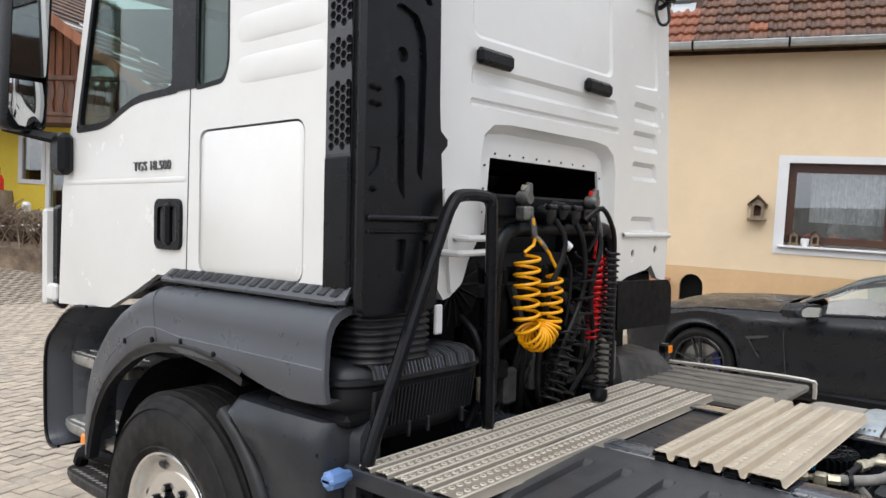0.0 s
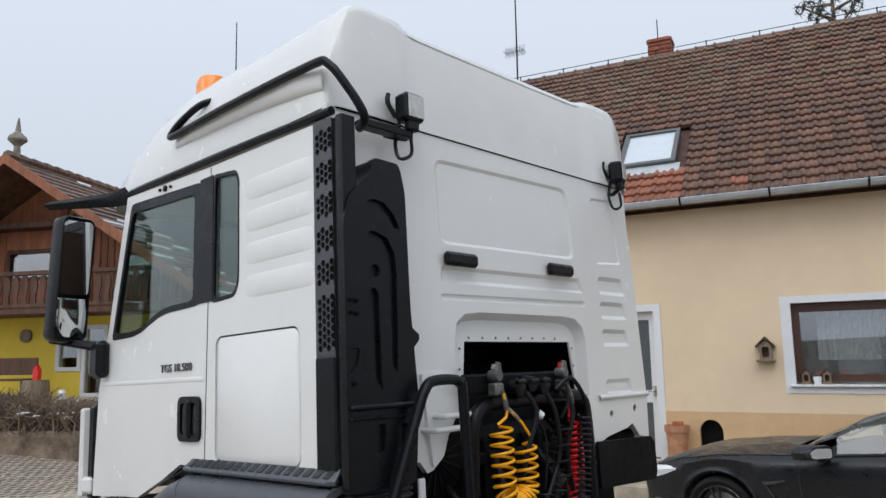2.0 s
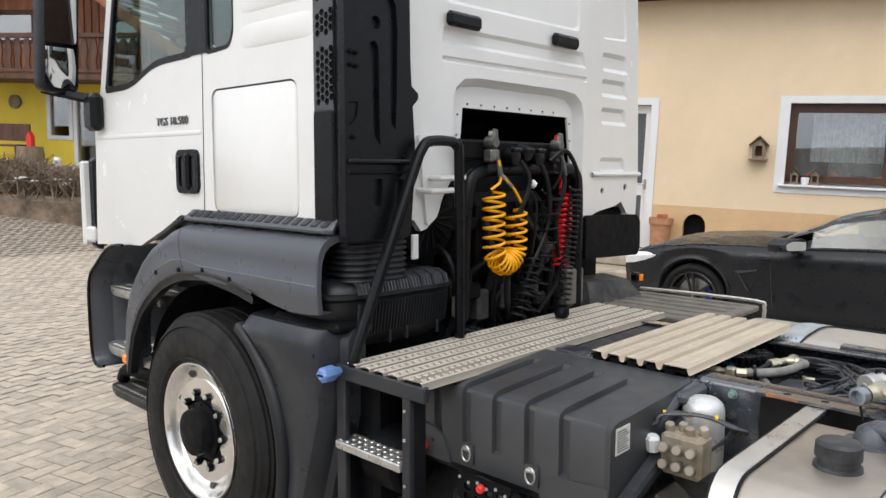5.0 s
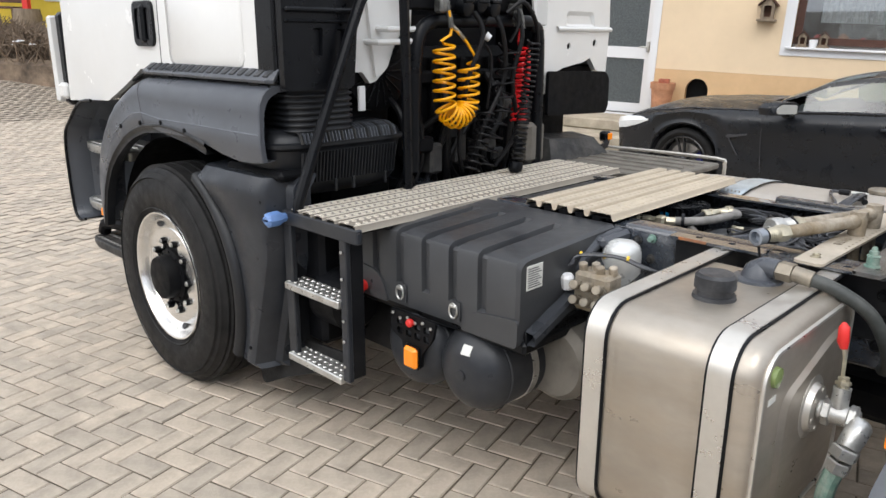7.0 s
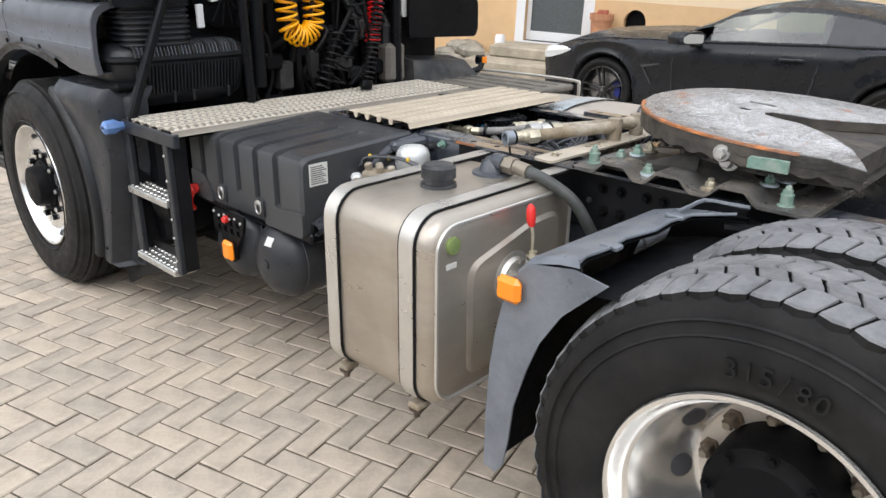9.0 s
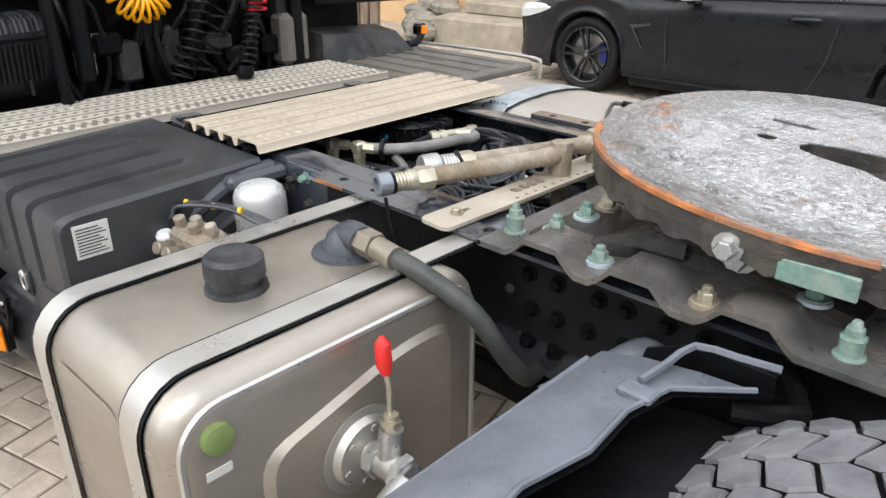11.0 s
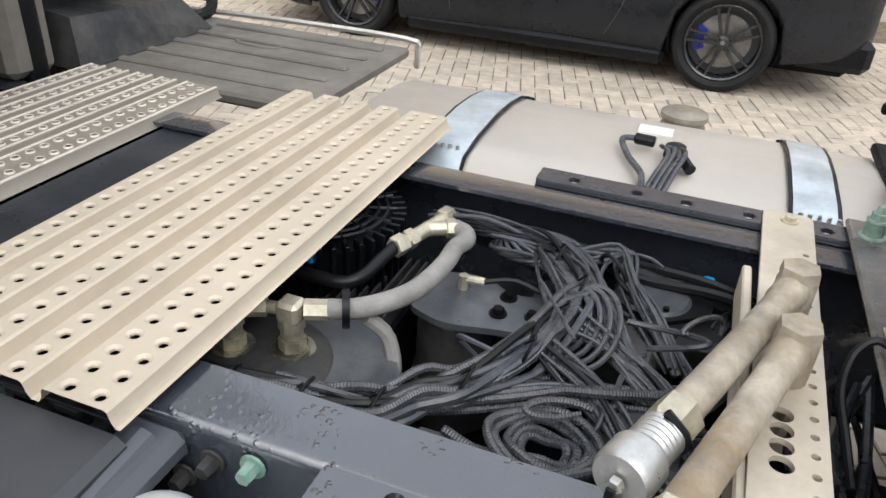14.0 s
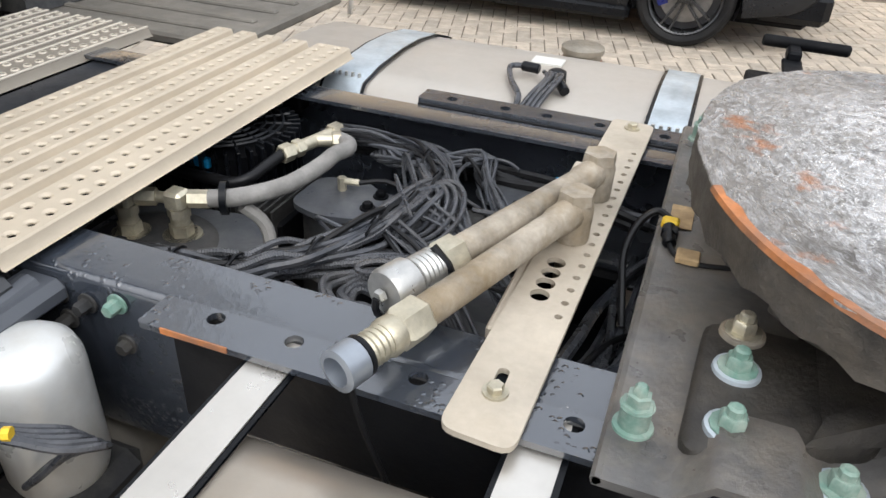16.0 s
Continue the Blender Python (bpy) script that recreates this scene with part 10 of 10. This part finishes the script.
for k in range(101):
    a = radians(50 + 260 * k / 100)
    r_ = R5 / (abs(math.cos(a)) ** 2.2 + abs(math.sin(a)) ** 2.2) ** (1 / 2.2) + random.uniform(-0.0035, 0.002)
    lp5.append((r_ * math.cos(a), r_ * math.sin(a)))
slot5 = [(0.285, -0.325), (0.235, -0.25), (0.17, -0.18), (0.106, -0.118), (0.03, -0.062), (-0.05, -0.050), (-0.095, -0.03), (-0.105, 0.0), (-0.095, 0.03), (-0.05, 0.050), (0.03, 0.062), (0.106, 0.118), (0.17, 0.18), (0.235, 0.25), (0.285, 0.325)]
o5 = lp5 + slot5
to5 = lambda u, v, w: tuple(tiltm @ Vector((u, v, -w - (0.05 * max(0.0, u - 0.22) / 0.2 if u > 0.22 else 0.0))))
fw5 = MB().plate(o5, [circle(-0.17, 0.0, 0.02, 12), rrect(-0.21, 0.12, -0.12, 0.15, 0.01)], to5, 0.003)
fifth = part("fifth_wheel", fw5, FIFTHTOP, truck, "greasy worn fifth wheel coupling plate", smooth=50)
part("plate_body", MB().plate([(u * 0.999, v * 0.999) for u, v in o5], [circle(-0.17, 0.0, 0.02, 12)], lambda u, v, w: to5(u, v, 0.0032 + w), 0.03), FIFTHS, fifth)
skirt = MB()
so5 = [(u * 0.995, v * 0.995) for u, v in lp5]
skirt.loft([[to5(u, v, 0.004) for u, v in so5], [to5(u * 1.0, v * 1.0, 0.058 + 0.006 * math.sin(i * 1.7)) for i, (u, v) in enumerate(so5)], [to5(u * 0.93, v * 0.93, 0.072 + 0.006 * math.sin(i * 2.3)) for i, (u, v) in enumerate(so5)]])
part("plate_skirt", skirt, FIFTHS, fifth, "rough cast underside rim", smooth=50)
rr5 = MB()
seg = [(q * R5 * math.cos(radians(a)), q * R5 * math.sin(radians(a))) for a, q in ((b, 1.0 / (abs(math.cos(radians(b))) ** 2.2 + abs(math.sin(radians(b))) ** 2.2) ** (1 / 2.2)) for b in range(203, 292, 3))]
rr5.loft([[to5(u * 1.002, v * 1.002, -0.001) for u, v in seg], [to5(u * 1.004, v * 1.004, 0.006) for u, v in seg]])
rr5.loft([[to5(u * 1.002, v * 1.002, -0.001) for u, v in seg], [to5(u * (0.978 + 0.012 * math.sin(i * 2.1) * math.sin(i * 0.7)), v * (0.978 + 0.012 * math.sin(i * 2.1) * math.sin(i * 0.7)), -0.0012) for i, (u, v) in enumerate(seg)]])
part("rust_edge", rr5, RUST, fifth, "bare orange rusty edge")
part("under_body", MB().plate([(u * 0.8, v * 0.8) for u, v in lp5], [], lambda u, v, w: to5(u, v, 0.03 + w), 0.07), FIFTHS, fifth)
part("side_plate", MB().box((0.92, 2.300, 1.062), (1.03, 2.308, 1.098), 0.002), GREENB, fifth, "worn green type plate")
part("side_bolt", MB().nut((0.848, 2.300, 1.09), (0.05, -1, 0), 0.016, 0.022), ZINC, fifth)
for k in range(5):
    a = radians(190 + k * 14)
    part("rim_lug", MB().box((-0.012, -0.01, -0.075), (0.012, 0.012, -0.03), 0.004, Matrix.Translation((0.882 + 0.43 * math.cos(a), 2.765 + 0.43 * math.sin(a), 1.128)) @ Matrix.Rotation(a, 4, "Z")), FIFTHS, fifth)
# sensor plug with yellow tag on the plate
part("sensor_plug", MB().cyl((0.407, 2.765, 0.992), (0.413, 2.722, 0.986), 0.010, 12, bevel=0.003).box((0.398, 2.742, 0.981), (0.422, 2.76, 0.999), 0.003), BLACKP, sub, "black sensor plug")
part("yellow_lock", MB().box((0.395, 2.764, 0.984), (0.421, 2.784, 1.001), 0.004), YELLOWT, sub, "yellow connector lock")
part("stained_tag", MB().box((0.405, 2.79, 0.9785), (0.440, 2.865, 0.9805), 0.0006), TAN, sub, "stained paper tag")
part("stained_tag", MB().box((0.425, 2.685, 0.979), (0.458, 2.715, 0.990), 0.002), TAN, sub)
part("sensor_cable", MB().tube([(0.407, 2.785, 0.993), (0.385, 2.80, 0.995), (0.362, 2.785, 0.975), (0.352, 2.74, 0.945), (0.362, 2.69, 0.915), (0.375, 2.64, 0.88)], 0.006, 8, 5), HOSE, sub)
part("sensor_cable", MB().tube([(0.413, 2.722, 0.986), (0.425, 2.70, 0.983), (0.455, 2.69, 0.982), (0.51, 2.70, 0.984), (0.56, 2.72, 0.99)], 0.0038, 7, 4), HOSE, sub)
part("lever_cable", MB().tube([(0.52, 3.18, 0.965), (0.50, 3.3, 0.99), (0.52, 3.5, 0.97), (0.58, 3.7, 0.965)], 0.010, 8, 4), HOSE, truck)
# ---- matt black coupe; forward is -x, its left side faces -y ----
CY = 7.31
CW = 1.86
cyc = CY + CW / 2
car = thing("car", (-1.25, cyc, 0.0), "matt black two-door coupe with black wheels", "car")
CZ = 0.0
FXW, RXW, WR = -2.675, 0.155, 0.345
stn = [-3.66, -3.62, -3.56, -3.50, -3.40, -3.22, -3.0, -2.63, -2.25, -1.95, -1.5, -1.0, -0.5, -0.1, 0.2, 0.55, 0.85, 1.02, 1.10]
def lerp_tab(tab, x):
    for (a, va), (b, vb) in zip(tab, tab[1:]):
        if x <= b:
            f = (x - a) / (b - a)
            f = f * f * (3 - 2 * f)
            return va + (vb - va) * f
    return tab[-1][1]
belt = [(-3.66, 0.60), (-3.5, 0.70), (-3.3, 0.78), (-3.0, 0.845), (-2.6, 0.89), (-2.0, 0.905), (-1.57, 0.915), (-1.0, 0.935), (-0.45, 0.957), (0.2, 0.98), (0.8, 0.985), (1.10, 0.95)]
sillt = [(-3.66, 0.22), (-3.2, 0.18), (-2.0, 0.20), (-0.3, 0.22), (0.6, 0.25), (0.9, 0.30), (1.10, 0.40)]
plan = [(-3.66, 0.55), (-3.60, 0.27), (-3.5, 0.12), (-3.3, 0.045), (-2.9, 0.0), (-2.0, 0.015), (-1.2, 0.03), (-0.4, 0.015), (0.2, -0.02), (0.7, 0.02), (1.0, 0.12), (1.10, 0.28)]
hood = [(-3.66, 0.62), (-3.5, 0.76), (-3.3, 0.86), (-2.9, 0.955), (-2.4, 0.985), (-1.85, 1.0)]
def body_row(x, sgn):
    b, s, p = lerp_tab(belt, x), lerp_tab(sillt, x), lerp_tab(plan, x)
    def wheel_cut(z):
        for wx in (FXW, RXW):
            d = abs(x - wx)
            if d < WR + 0.032:
                return max(z, CZ + WR + math.sqrt(max(0.0, (WR + 0.032) ** 2 - d * d)) * 1.0)
        return z
    lo = wheel_cut(CZ + s)
    hgt = CZ + b - lo
    pts = []
    for f, off in ((0.0, 0.05), (0.06, 0.025), (0.16, 0.012), (0.35, 0.03), (0.55, 0.025), (0.72, 0.008), (0.84, 0.0), (0.93, 0.022), (1.0, 0.07)):
        pts.append((x, cyc + sgn * (CW / 2 - p - off), lo + hgt * f))
    return pts
xs = sorted(set(stn + [FXW + k * 0.05 for k in range(-8, 9)] + [RXW + k * 0.05 for k in range(-8, 9)]))
for sgn in (-1, 1):
    part("body_side", MB().loft([body_row(x, sgn) for x in xs]), CARP, car, smooth=50)
# bonnet, boot and roof
hx = [x for x in xs if x <= -1.85]
rows = []
for x in hx:
    L_, R_ = body_row(x, -1)[-1], body_row(x, 1)[-1]
    h = CZ + lerp_tab(hood, x)
    n_ = 10
    rows.append([(x, L_[1] + (R_[1] - L_[1]) * k / n_, L_[2] + (h - L_[2]) * (1 - abs(2 * k / n_ - 1) ** 3.5)) for k in range(n_ + 1)])
part("bonnet", MB().loft(rows), CARP, car, "matt black bonnet", smooth=50)
part("bonnet_seam", MB().tube([(x, body_row(x, -1)[-1][1] + 0.02, body_row(x, -1)[-1][2] + 0.012) for x in hx[4:]], 0.006, 5, 0), INKSHADE, car)
roofl = [(-1.90, 0.99), (-1.6, 1.15), (-1.35, 1.25), (-1.1, 1.305), (-0.8, 1.325), (-0.45, 1.305), (-0.1, 1.24), (0.3, 1.14), (0.65, 1.05), (0.95, 0.99), (1.10, 0.96)]
gin = [(-1.90, 0.10), (-1.4, 0.20), (-0.9, 0.265), (-0.4, 0.27), (0.2, 0.25), (0.6, 0.22), (1.10, 0.14)]
gx = [-1.90, -1.72, -1.55, -1.38, -1.2, -1.05, -0.9, -0.7, -0.5, -0.3, -0.1, 0.1, 0.3, 0.48, 0.65, 0.8, 0.95, 1.05, 1.10]
def roof_row(x):
    z, gi = CZ + lerp_tab(roofl, x), lerp_tab(gin, x)
    half = CW / 2 - gi
    return [(x, cyc + half * f, z - 0.055 * abs(f) ** 3) for f in (-1, -0.9, -0.7, -0.35, 0, 0.35, 0.7, 0.9, 1)]
part("windscreen", MB().loft([roof_row(x) for x in gx if x <= -1.05]), CARGLASS, car, "greenish windscreen", smooth=50).visible_shadow = False
part("car_roof", MB().loft([roof_row(x) for x in gx if -1.06 < x < 0.31]), CARP, car, "matt black roof", smooth=50)
part("rear_window", MB().loft([roof_row(x) for x in gx if 0.29 < x < 0.97]), CARGLASS, car, smooth=50)
part("boot", MB().loft([roof_row(x) for x in gx if x > 0.94] + [[(1.12, y, z - 0.05) for _, y, z in roof_row(1.10)]]), CARP, car, smooth=50)
for sgn in (-1, 1):
    def edge(x, f):
        b = body_row(x, sgn)[-1]
        t = roof_row(x)[0 if sgn < 0 else -1]
        return (x, b[1] + (t[1] - b[1]) * f, b[2] + (t[2] - b[2]) * f)
    gl = [x for x in gx if -1.56 <= x <= 0.5]
    part("side_glass", MB().loft([[edge(x, f) for f in (0.06, 0.5, 0.88)] for x in gl if x <= -0.49]), CARGLASS, car, "greenish side window", smooth=50).visible_shadow = False
    part("rear_side_glass", MB().loft([[edge(x, f) for f in (0.06, 0.5, 0.88)] for x in gl if x >= -0.51]), INKSHADE, car, smooth=50)
    part("window_line", MB().tube([edge(x, 0.03) for x in gx if x <= 0.8], 0.016, 6, 0), CARP, car)
    part("roof_frame", MB().loft([[edge(x, f) for f in (0.86, 0.94, 1.0)] for x in gx]), CARP, car, smooth=50)
    part("rear_pillar", MB().loft([[edge(x, f) for f in (0.0, 0.5, 1.0)] for x in gx if x >= 0.45]), CARP, car, smooth=50)
    part("lower_frame", MB().loft([[edge(x, f) for f in (0.0, 0.07)] for x in gx]), CARP, car, smooth=50)
part("front_end", MB().loft([[(x, y, z) for x, y, z in body_row(-3.66, -1)], [(-3.74, cyc, z) for x, y, z in body_row(-3.66, -1)], body_row(-3.66, 1)]), CARP, car, smooth=50)
part("rear_end", MB().loft([body_row(1.10, -1), [(1.19, cyc, z) for x, y, z in body_row(1.10, -1)], body_row(1.10, 1)]), CARP, car, smooth=50)
part("diffuser", MB().box((0.62, CY + 0.16, CZ + 0.22), (1.12, CY + CW - 0.16, CZ + 0.45), 0.05), BLACKP, car)
part("underbody", MB().box((-3.4, CY + 0.30, CZ + 0.16), (1.0, CY + CW - 0.30, CZ + 0.5), 0.03), NIGHT, car)
part("seat_row", MB().box((-1.0, CY + 0.3, 0.5), (-0.5, CY + 0.8, 0.75), 0.06).box((-0.62, CY + 0.32, 0.7), (-0.45, CY + 0.78, 1.22), 0.06).box((-1.0, CY + 1.05, 0.5), (-0.5, CY + 1.55, 0.75), 0.06).box((-0.62, CY + 1.07, 0.7), (-0.45, CY + 1.53, 1.22), 0.06).box((-1.7, CY + 0.25, 0.8), (-1.4, CY + 1.6, 0.98), 0.06), SEATM, car)
part("sill", MB().box((-2.22, CY + 0.035, CZ + 0.13), (-0.22, CY + 0.16, CZ + 0.24), 0.03), BLACKP, car, "black side skirt")
rowh = [[(x, CY + lerp_tab(plan, x) + off, z) for x, z in c_] for off, c_ in ((-0.002, ((-3.60, 0.645), (-3.50, 0.622), (-3.38, 0.638), (-3.22, 0.685), (-3.09, 0.735))), (-0.012, ((-3.60, 0.68), (-3.50, 0.69), (-3.38, 0.71), (-3.22, 0.735), (-3.09, 0.745))), (0.022, ((-3.60, 0.715), (-3.50, 0.74), (-3.38, 0.765), (-3.22, 0.772), (-3.09, 0.755))))]
part("headlamp", MB().loft(rowh), mat("headlamp_glass", (0.72, 0.74, 0.75), 0.12, var=0.05, bump=0.0, coat=0.6), car, "pale headlamp")
my = CY - 0.02
mirror_rows = [[(x + b * 0.75, my + b, z) for b, z in ((-0.20 * k, 0.905), (-0.02, 0.905 + 0.005 / k), (-0.01, 1.00), (-0.05, 1.03 * 0.5 + 0.515), (-0.17 * k, 1.015), (-0.215 * k, 0.97))] for x, k in ((-1.72, 0.8), (-1.67, 0.95), (-1.56, 1.0), (-1.53, 0.96))]
dm = part("door_mirror", MB().loft(mirror_rows, close=True, caps=True), CARP, car, "black door mirror", smooth=50)
gm = rounded([(-0.185, 0.918), (-0.03, 0.918), (-0.03, 1.0), (-0.155, 1.006), (-0.195, 0.965)], 0.02)
part("mirror_glass", MB().plate(gm, [], lambda u, v, w: (-1.524 + u * 0.75 - w, my + u, v), 0.003), MIRROR, dm, "bright mirror glass")
part("mirror_foot", MB().box((-1.68, my - 0.05, 0.875), (-1.60, my + 0.09, 0.91), 0.015), CARP, dm)
part("door_handle", MB().tube([(-0.845, CY + 0.02, 0.822), (-0.825, CY - 0.006, 0.828), (-0.74, CY - 0.014, 0.833), (-0.655, CY - 0.006, 0.835), (-0.635, CY + 0.02, 0.83)], 0.0135, 8, 4), GUARDD, car, "black door handle")
part("door_line", MB().tube([(-0.50, CY + 0.07, 0.95), (-0.51, CY + 0.022, 0.80), (-0.56, CY + 0.025, 0.52), (-0.66, CY + 0.035, 0.30)], 0.004, 5, 3), INKSHADE, car)
part("front_door_line", MB().tube([(-1.85, CY + 0.05, 0.90), (-1.88, CY + 0.02, 0.72), (-1.85, CY + 0.035, 0.30)], 0.004, 5, 3), INKSHADE, car)
part("gill_crease", MB().tube([(-2.20, CY + 0.012, 0.655), (-2.15, CY + 0.022, 0.56), (-2.09, CY + 0.025, 0.47)], 0.006, 5, 3), INKSHADE, car)
part("gill", MB().plate(rounded([(-2.225, 0.662), (-2.01, 0.690), (-2.02, 0.672), (-2.20, 0.636)], 0.006, 2), [], lambda u, v, w: (u, CY + 0.008 + w, v), 0.03), INKSHADE, car, "black side gill")


def car_wheel(wx, yo, sgn, cal):
    c = (wx, yo, CZ + WR - 0.003)
    q = lambda prof: [(r, y * sgn) for r, y in prof]
    w_ = part("wheel", MB().lathe(q([(0.262, 0.02), (0.25, 0.03), (0.245, 0.16), (0.25, 0.24)]), c, 48), CARRIM, car, "black double-spoke wheel")
    part("tyre", MB().lathe(q([(0.258, 0.03), (0.27, 0.012), (0.30, 0.0), (0.325, 0.006), (0.34, 0.025), (WR, 0.05), (WR, 0.22), (0.33, 0.25), (0.26, 0.24)]), c, 56), TYRE, w_, "low-profile black tyre")
    part("brake_disc", MB().rings([(wx, yo + sgn * 0.10, c[2]), (wx, yo + sgn * 0.12, c[2])], [0.185, 0.185], 40), DISC, w_, "steel brake disc")
    part("wheel_well", MB().rings([(wx, yo + sgn * 0.13, c[2]), (wx, yo + sgn * 0.135, c[2])], [0.24, 0.24], 32), INKSHADE, w_)
    part("caliper", MB().loft([[(wx + r * math.cos(radians(a)), yo + sgn * y, c[2] + r * math.sin(radians(a))) for r, y in ((0.13, 0.07), (0.20, 0.07), (0.20, 0.10), (0.13, 0.10))] for a in range(cal, cal + 60, 8)], close=True, caps=True), CALIPER, w_, "blue brake caliper")
    part("rim_ring", MB().lathe(q([(0.262, 0.018), (0.255, 0.012), (0.243, 0.02), (0.24, 0.05)]), c, 56), CARRIM, w_)
    for k in range(5):
        for e in (-1, 1):
            a = 2 * math.pi * k / 5 + 0.5
            d, n_ = Vector((math.cos(a), 0, math.sin(a))), Vector((-math.sin(a), 0, math.cos(a)))
            p0, p1 = Vector(c) + d * 0.035 + n_ * e * 0.016, Vector(c) + d * 0.25 + n_ * e * 0.038
            ww = 0.011
            rows = []
            for p, y0_ in ((p0, 0.035), (p0.lerp(p1, 0.5), 0.030), (p1, 0.020)):
                rows.append([p + n_ * ww + Vector((0, sgn * (y0_ + 0.03), 0)), p + n_ * ww * 0.7 + Vector((0, sgn * y0_, 0)), p - n_ * ww * 0.7 + Vector((0, sgn * y0_, 0)), p - n_ * ww + Vector((0, sgn * (y0_ + 0.03), 0))])
            part("spoke", MB().loft(rows, close=True, caps=True), CARRIM, w_)
    part("hub_cap", MB().rings([(wx, yo + sgn * 0.07, c[2]), (wx, yo + sgn * 0.03, c[2]), (wx, yo + sgn * 0.025, c[2])], [0.055, 0.045, 0.036], 20), CARRIM, w_)
    part("hub_emblem", MB().rings([(wx, yo + sgn * 0.026, c[2]), (wx, yo + sgn * 0.0235, c[2])], [0.017, 0.015], 16), DISC, w_)


for wx in (FXW, RXW):
    car_wheel(wx, CY + 0.025, 1, -18 if wx < -1 else 150)
    car_wheel(wx, CY + CW - 0.025, -1, -18 if wx < -1 else 150)
    aw = [(wx + (WR + 0.028) * math.cos(radians(a)), CZ + WR + (WR + 0.028) * math.sin(radians(a))) for a in range(-20, 201, 10)]
    part("wheel_arch", MB().loft([[(u, CY + 0.06, v) for u, v in aw], [(u, CY + 0.5, v) for u, v in aw]]), INKSHADE, car, smooth=60)

# ---- herringbone pavers ----
PW = 0.1
PTURN = Matrix.Rotation(radians(15), 2)


def paver_shape(w, d):
    g, c, h = 0.003, 0.0045, 0.005
    a, b = w / 2 - g, d / 2 - g
    return [(-a, -b, -h), (a, -b, -h), (a, b, -h), (-a, b, -h), (-a + c, -b + c, 0), (a - c, -b + c, 0), (a - c, b - c, 0), (-a + c, b - c, 0)], \
           [(4, 5, 6, 7), (0, 1, 5, 4), (1, 2, 6, 5), (2, 3, 7, 6), (3, 0, 4, 7)]


pv, pf = paver_shape(2 * PW, PW)
one = MB().add(pv, pf)
pm = mesh_of("paver", one, PAVER, (0, 0, 0), 0)
rv, rfc, near = [], [], 0
random.seed(5)
shape = {0: paver_shape(2 * PW, PW), 1: paver_shape(PW, 2 * PW)}
for i in range(-260, 150):
    for j in range(-150, 200):
        kind = (i - j) % 4
        if kind not in (0, 3):
            continue
        cx, cy = (i + 1.0, j + 0.5) if kind == 0 else (i + 0.5, j + 1.0)
        p = PTURN @ Vector((cx * PW, cy * PW))
        x, y = p.x, p.y
        if not (-19.5 < x < 5.95 and -3.95 < y < 9.8):
            continue
        z = gz(x) + random.uniform(-0.0025, 0.002)
        if near < 300 and -2.0 < x < 0.35 and 0.15 < y < 2.8:
            ob = new("paver", pm)
            ob.parent = ground
            ob.matrix_local = Matrix.Translation((x, y, z)) @ Matrix.Rotation(radians(15 + (90 if kind else 0)) + random.gauss(0, 0.006), 4, "Z")
            near += 1
            continue
        vs, fs = shape[0 if kind == 0 else 1]
        n = len(rv)
        t = radians(15) + random.gauss(0, 0.005)
        c, s = math.cos(t), math.sin(t)
        rv += [(x + a * c - b * s, y + a * s + b * c, z + h) for a, b, h in vs]
        rfc += [tuple(n + k for k in f) for f in fs]
me = bpy.data.meshes.new("pavers")
me.from_pydata(rv, [], rfc)
me.materials.append(PAVERS)
rest = new("pavers", me)
rest.parent = ground
tagged(rest, "beige herringbone concrete pavers", kind="stuff")
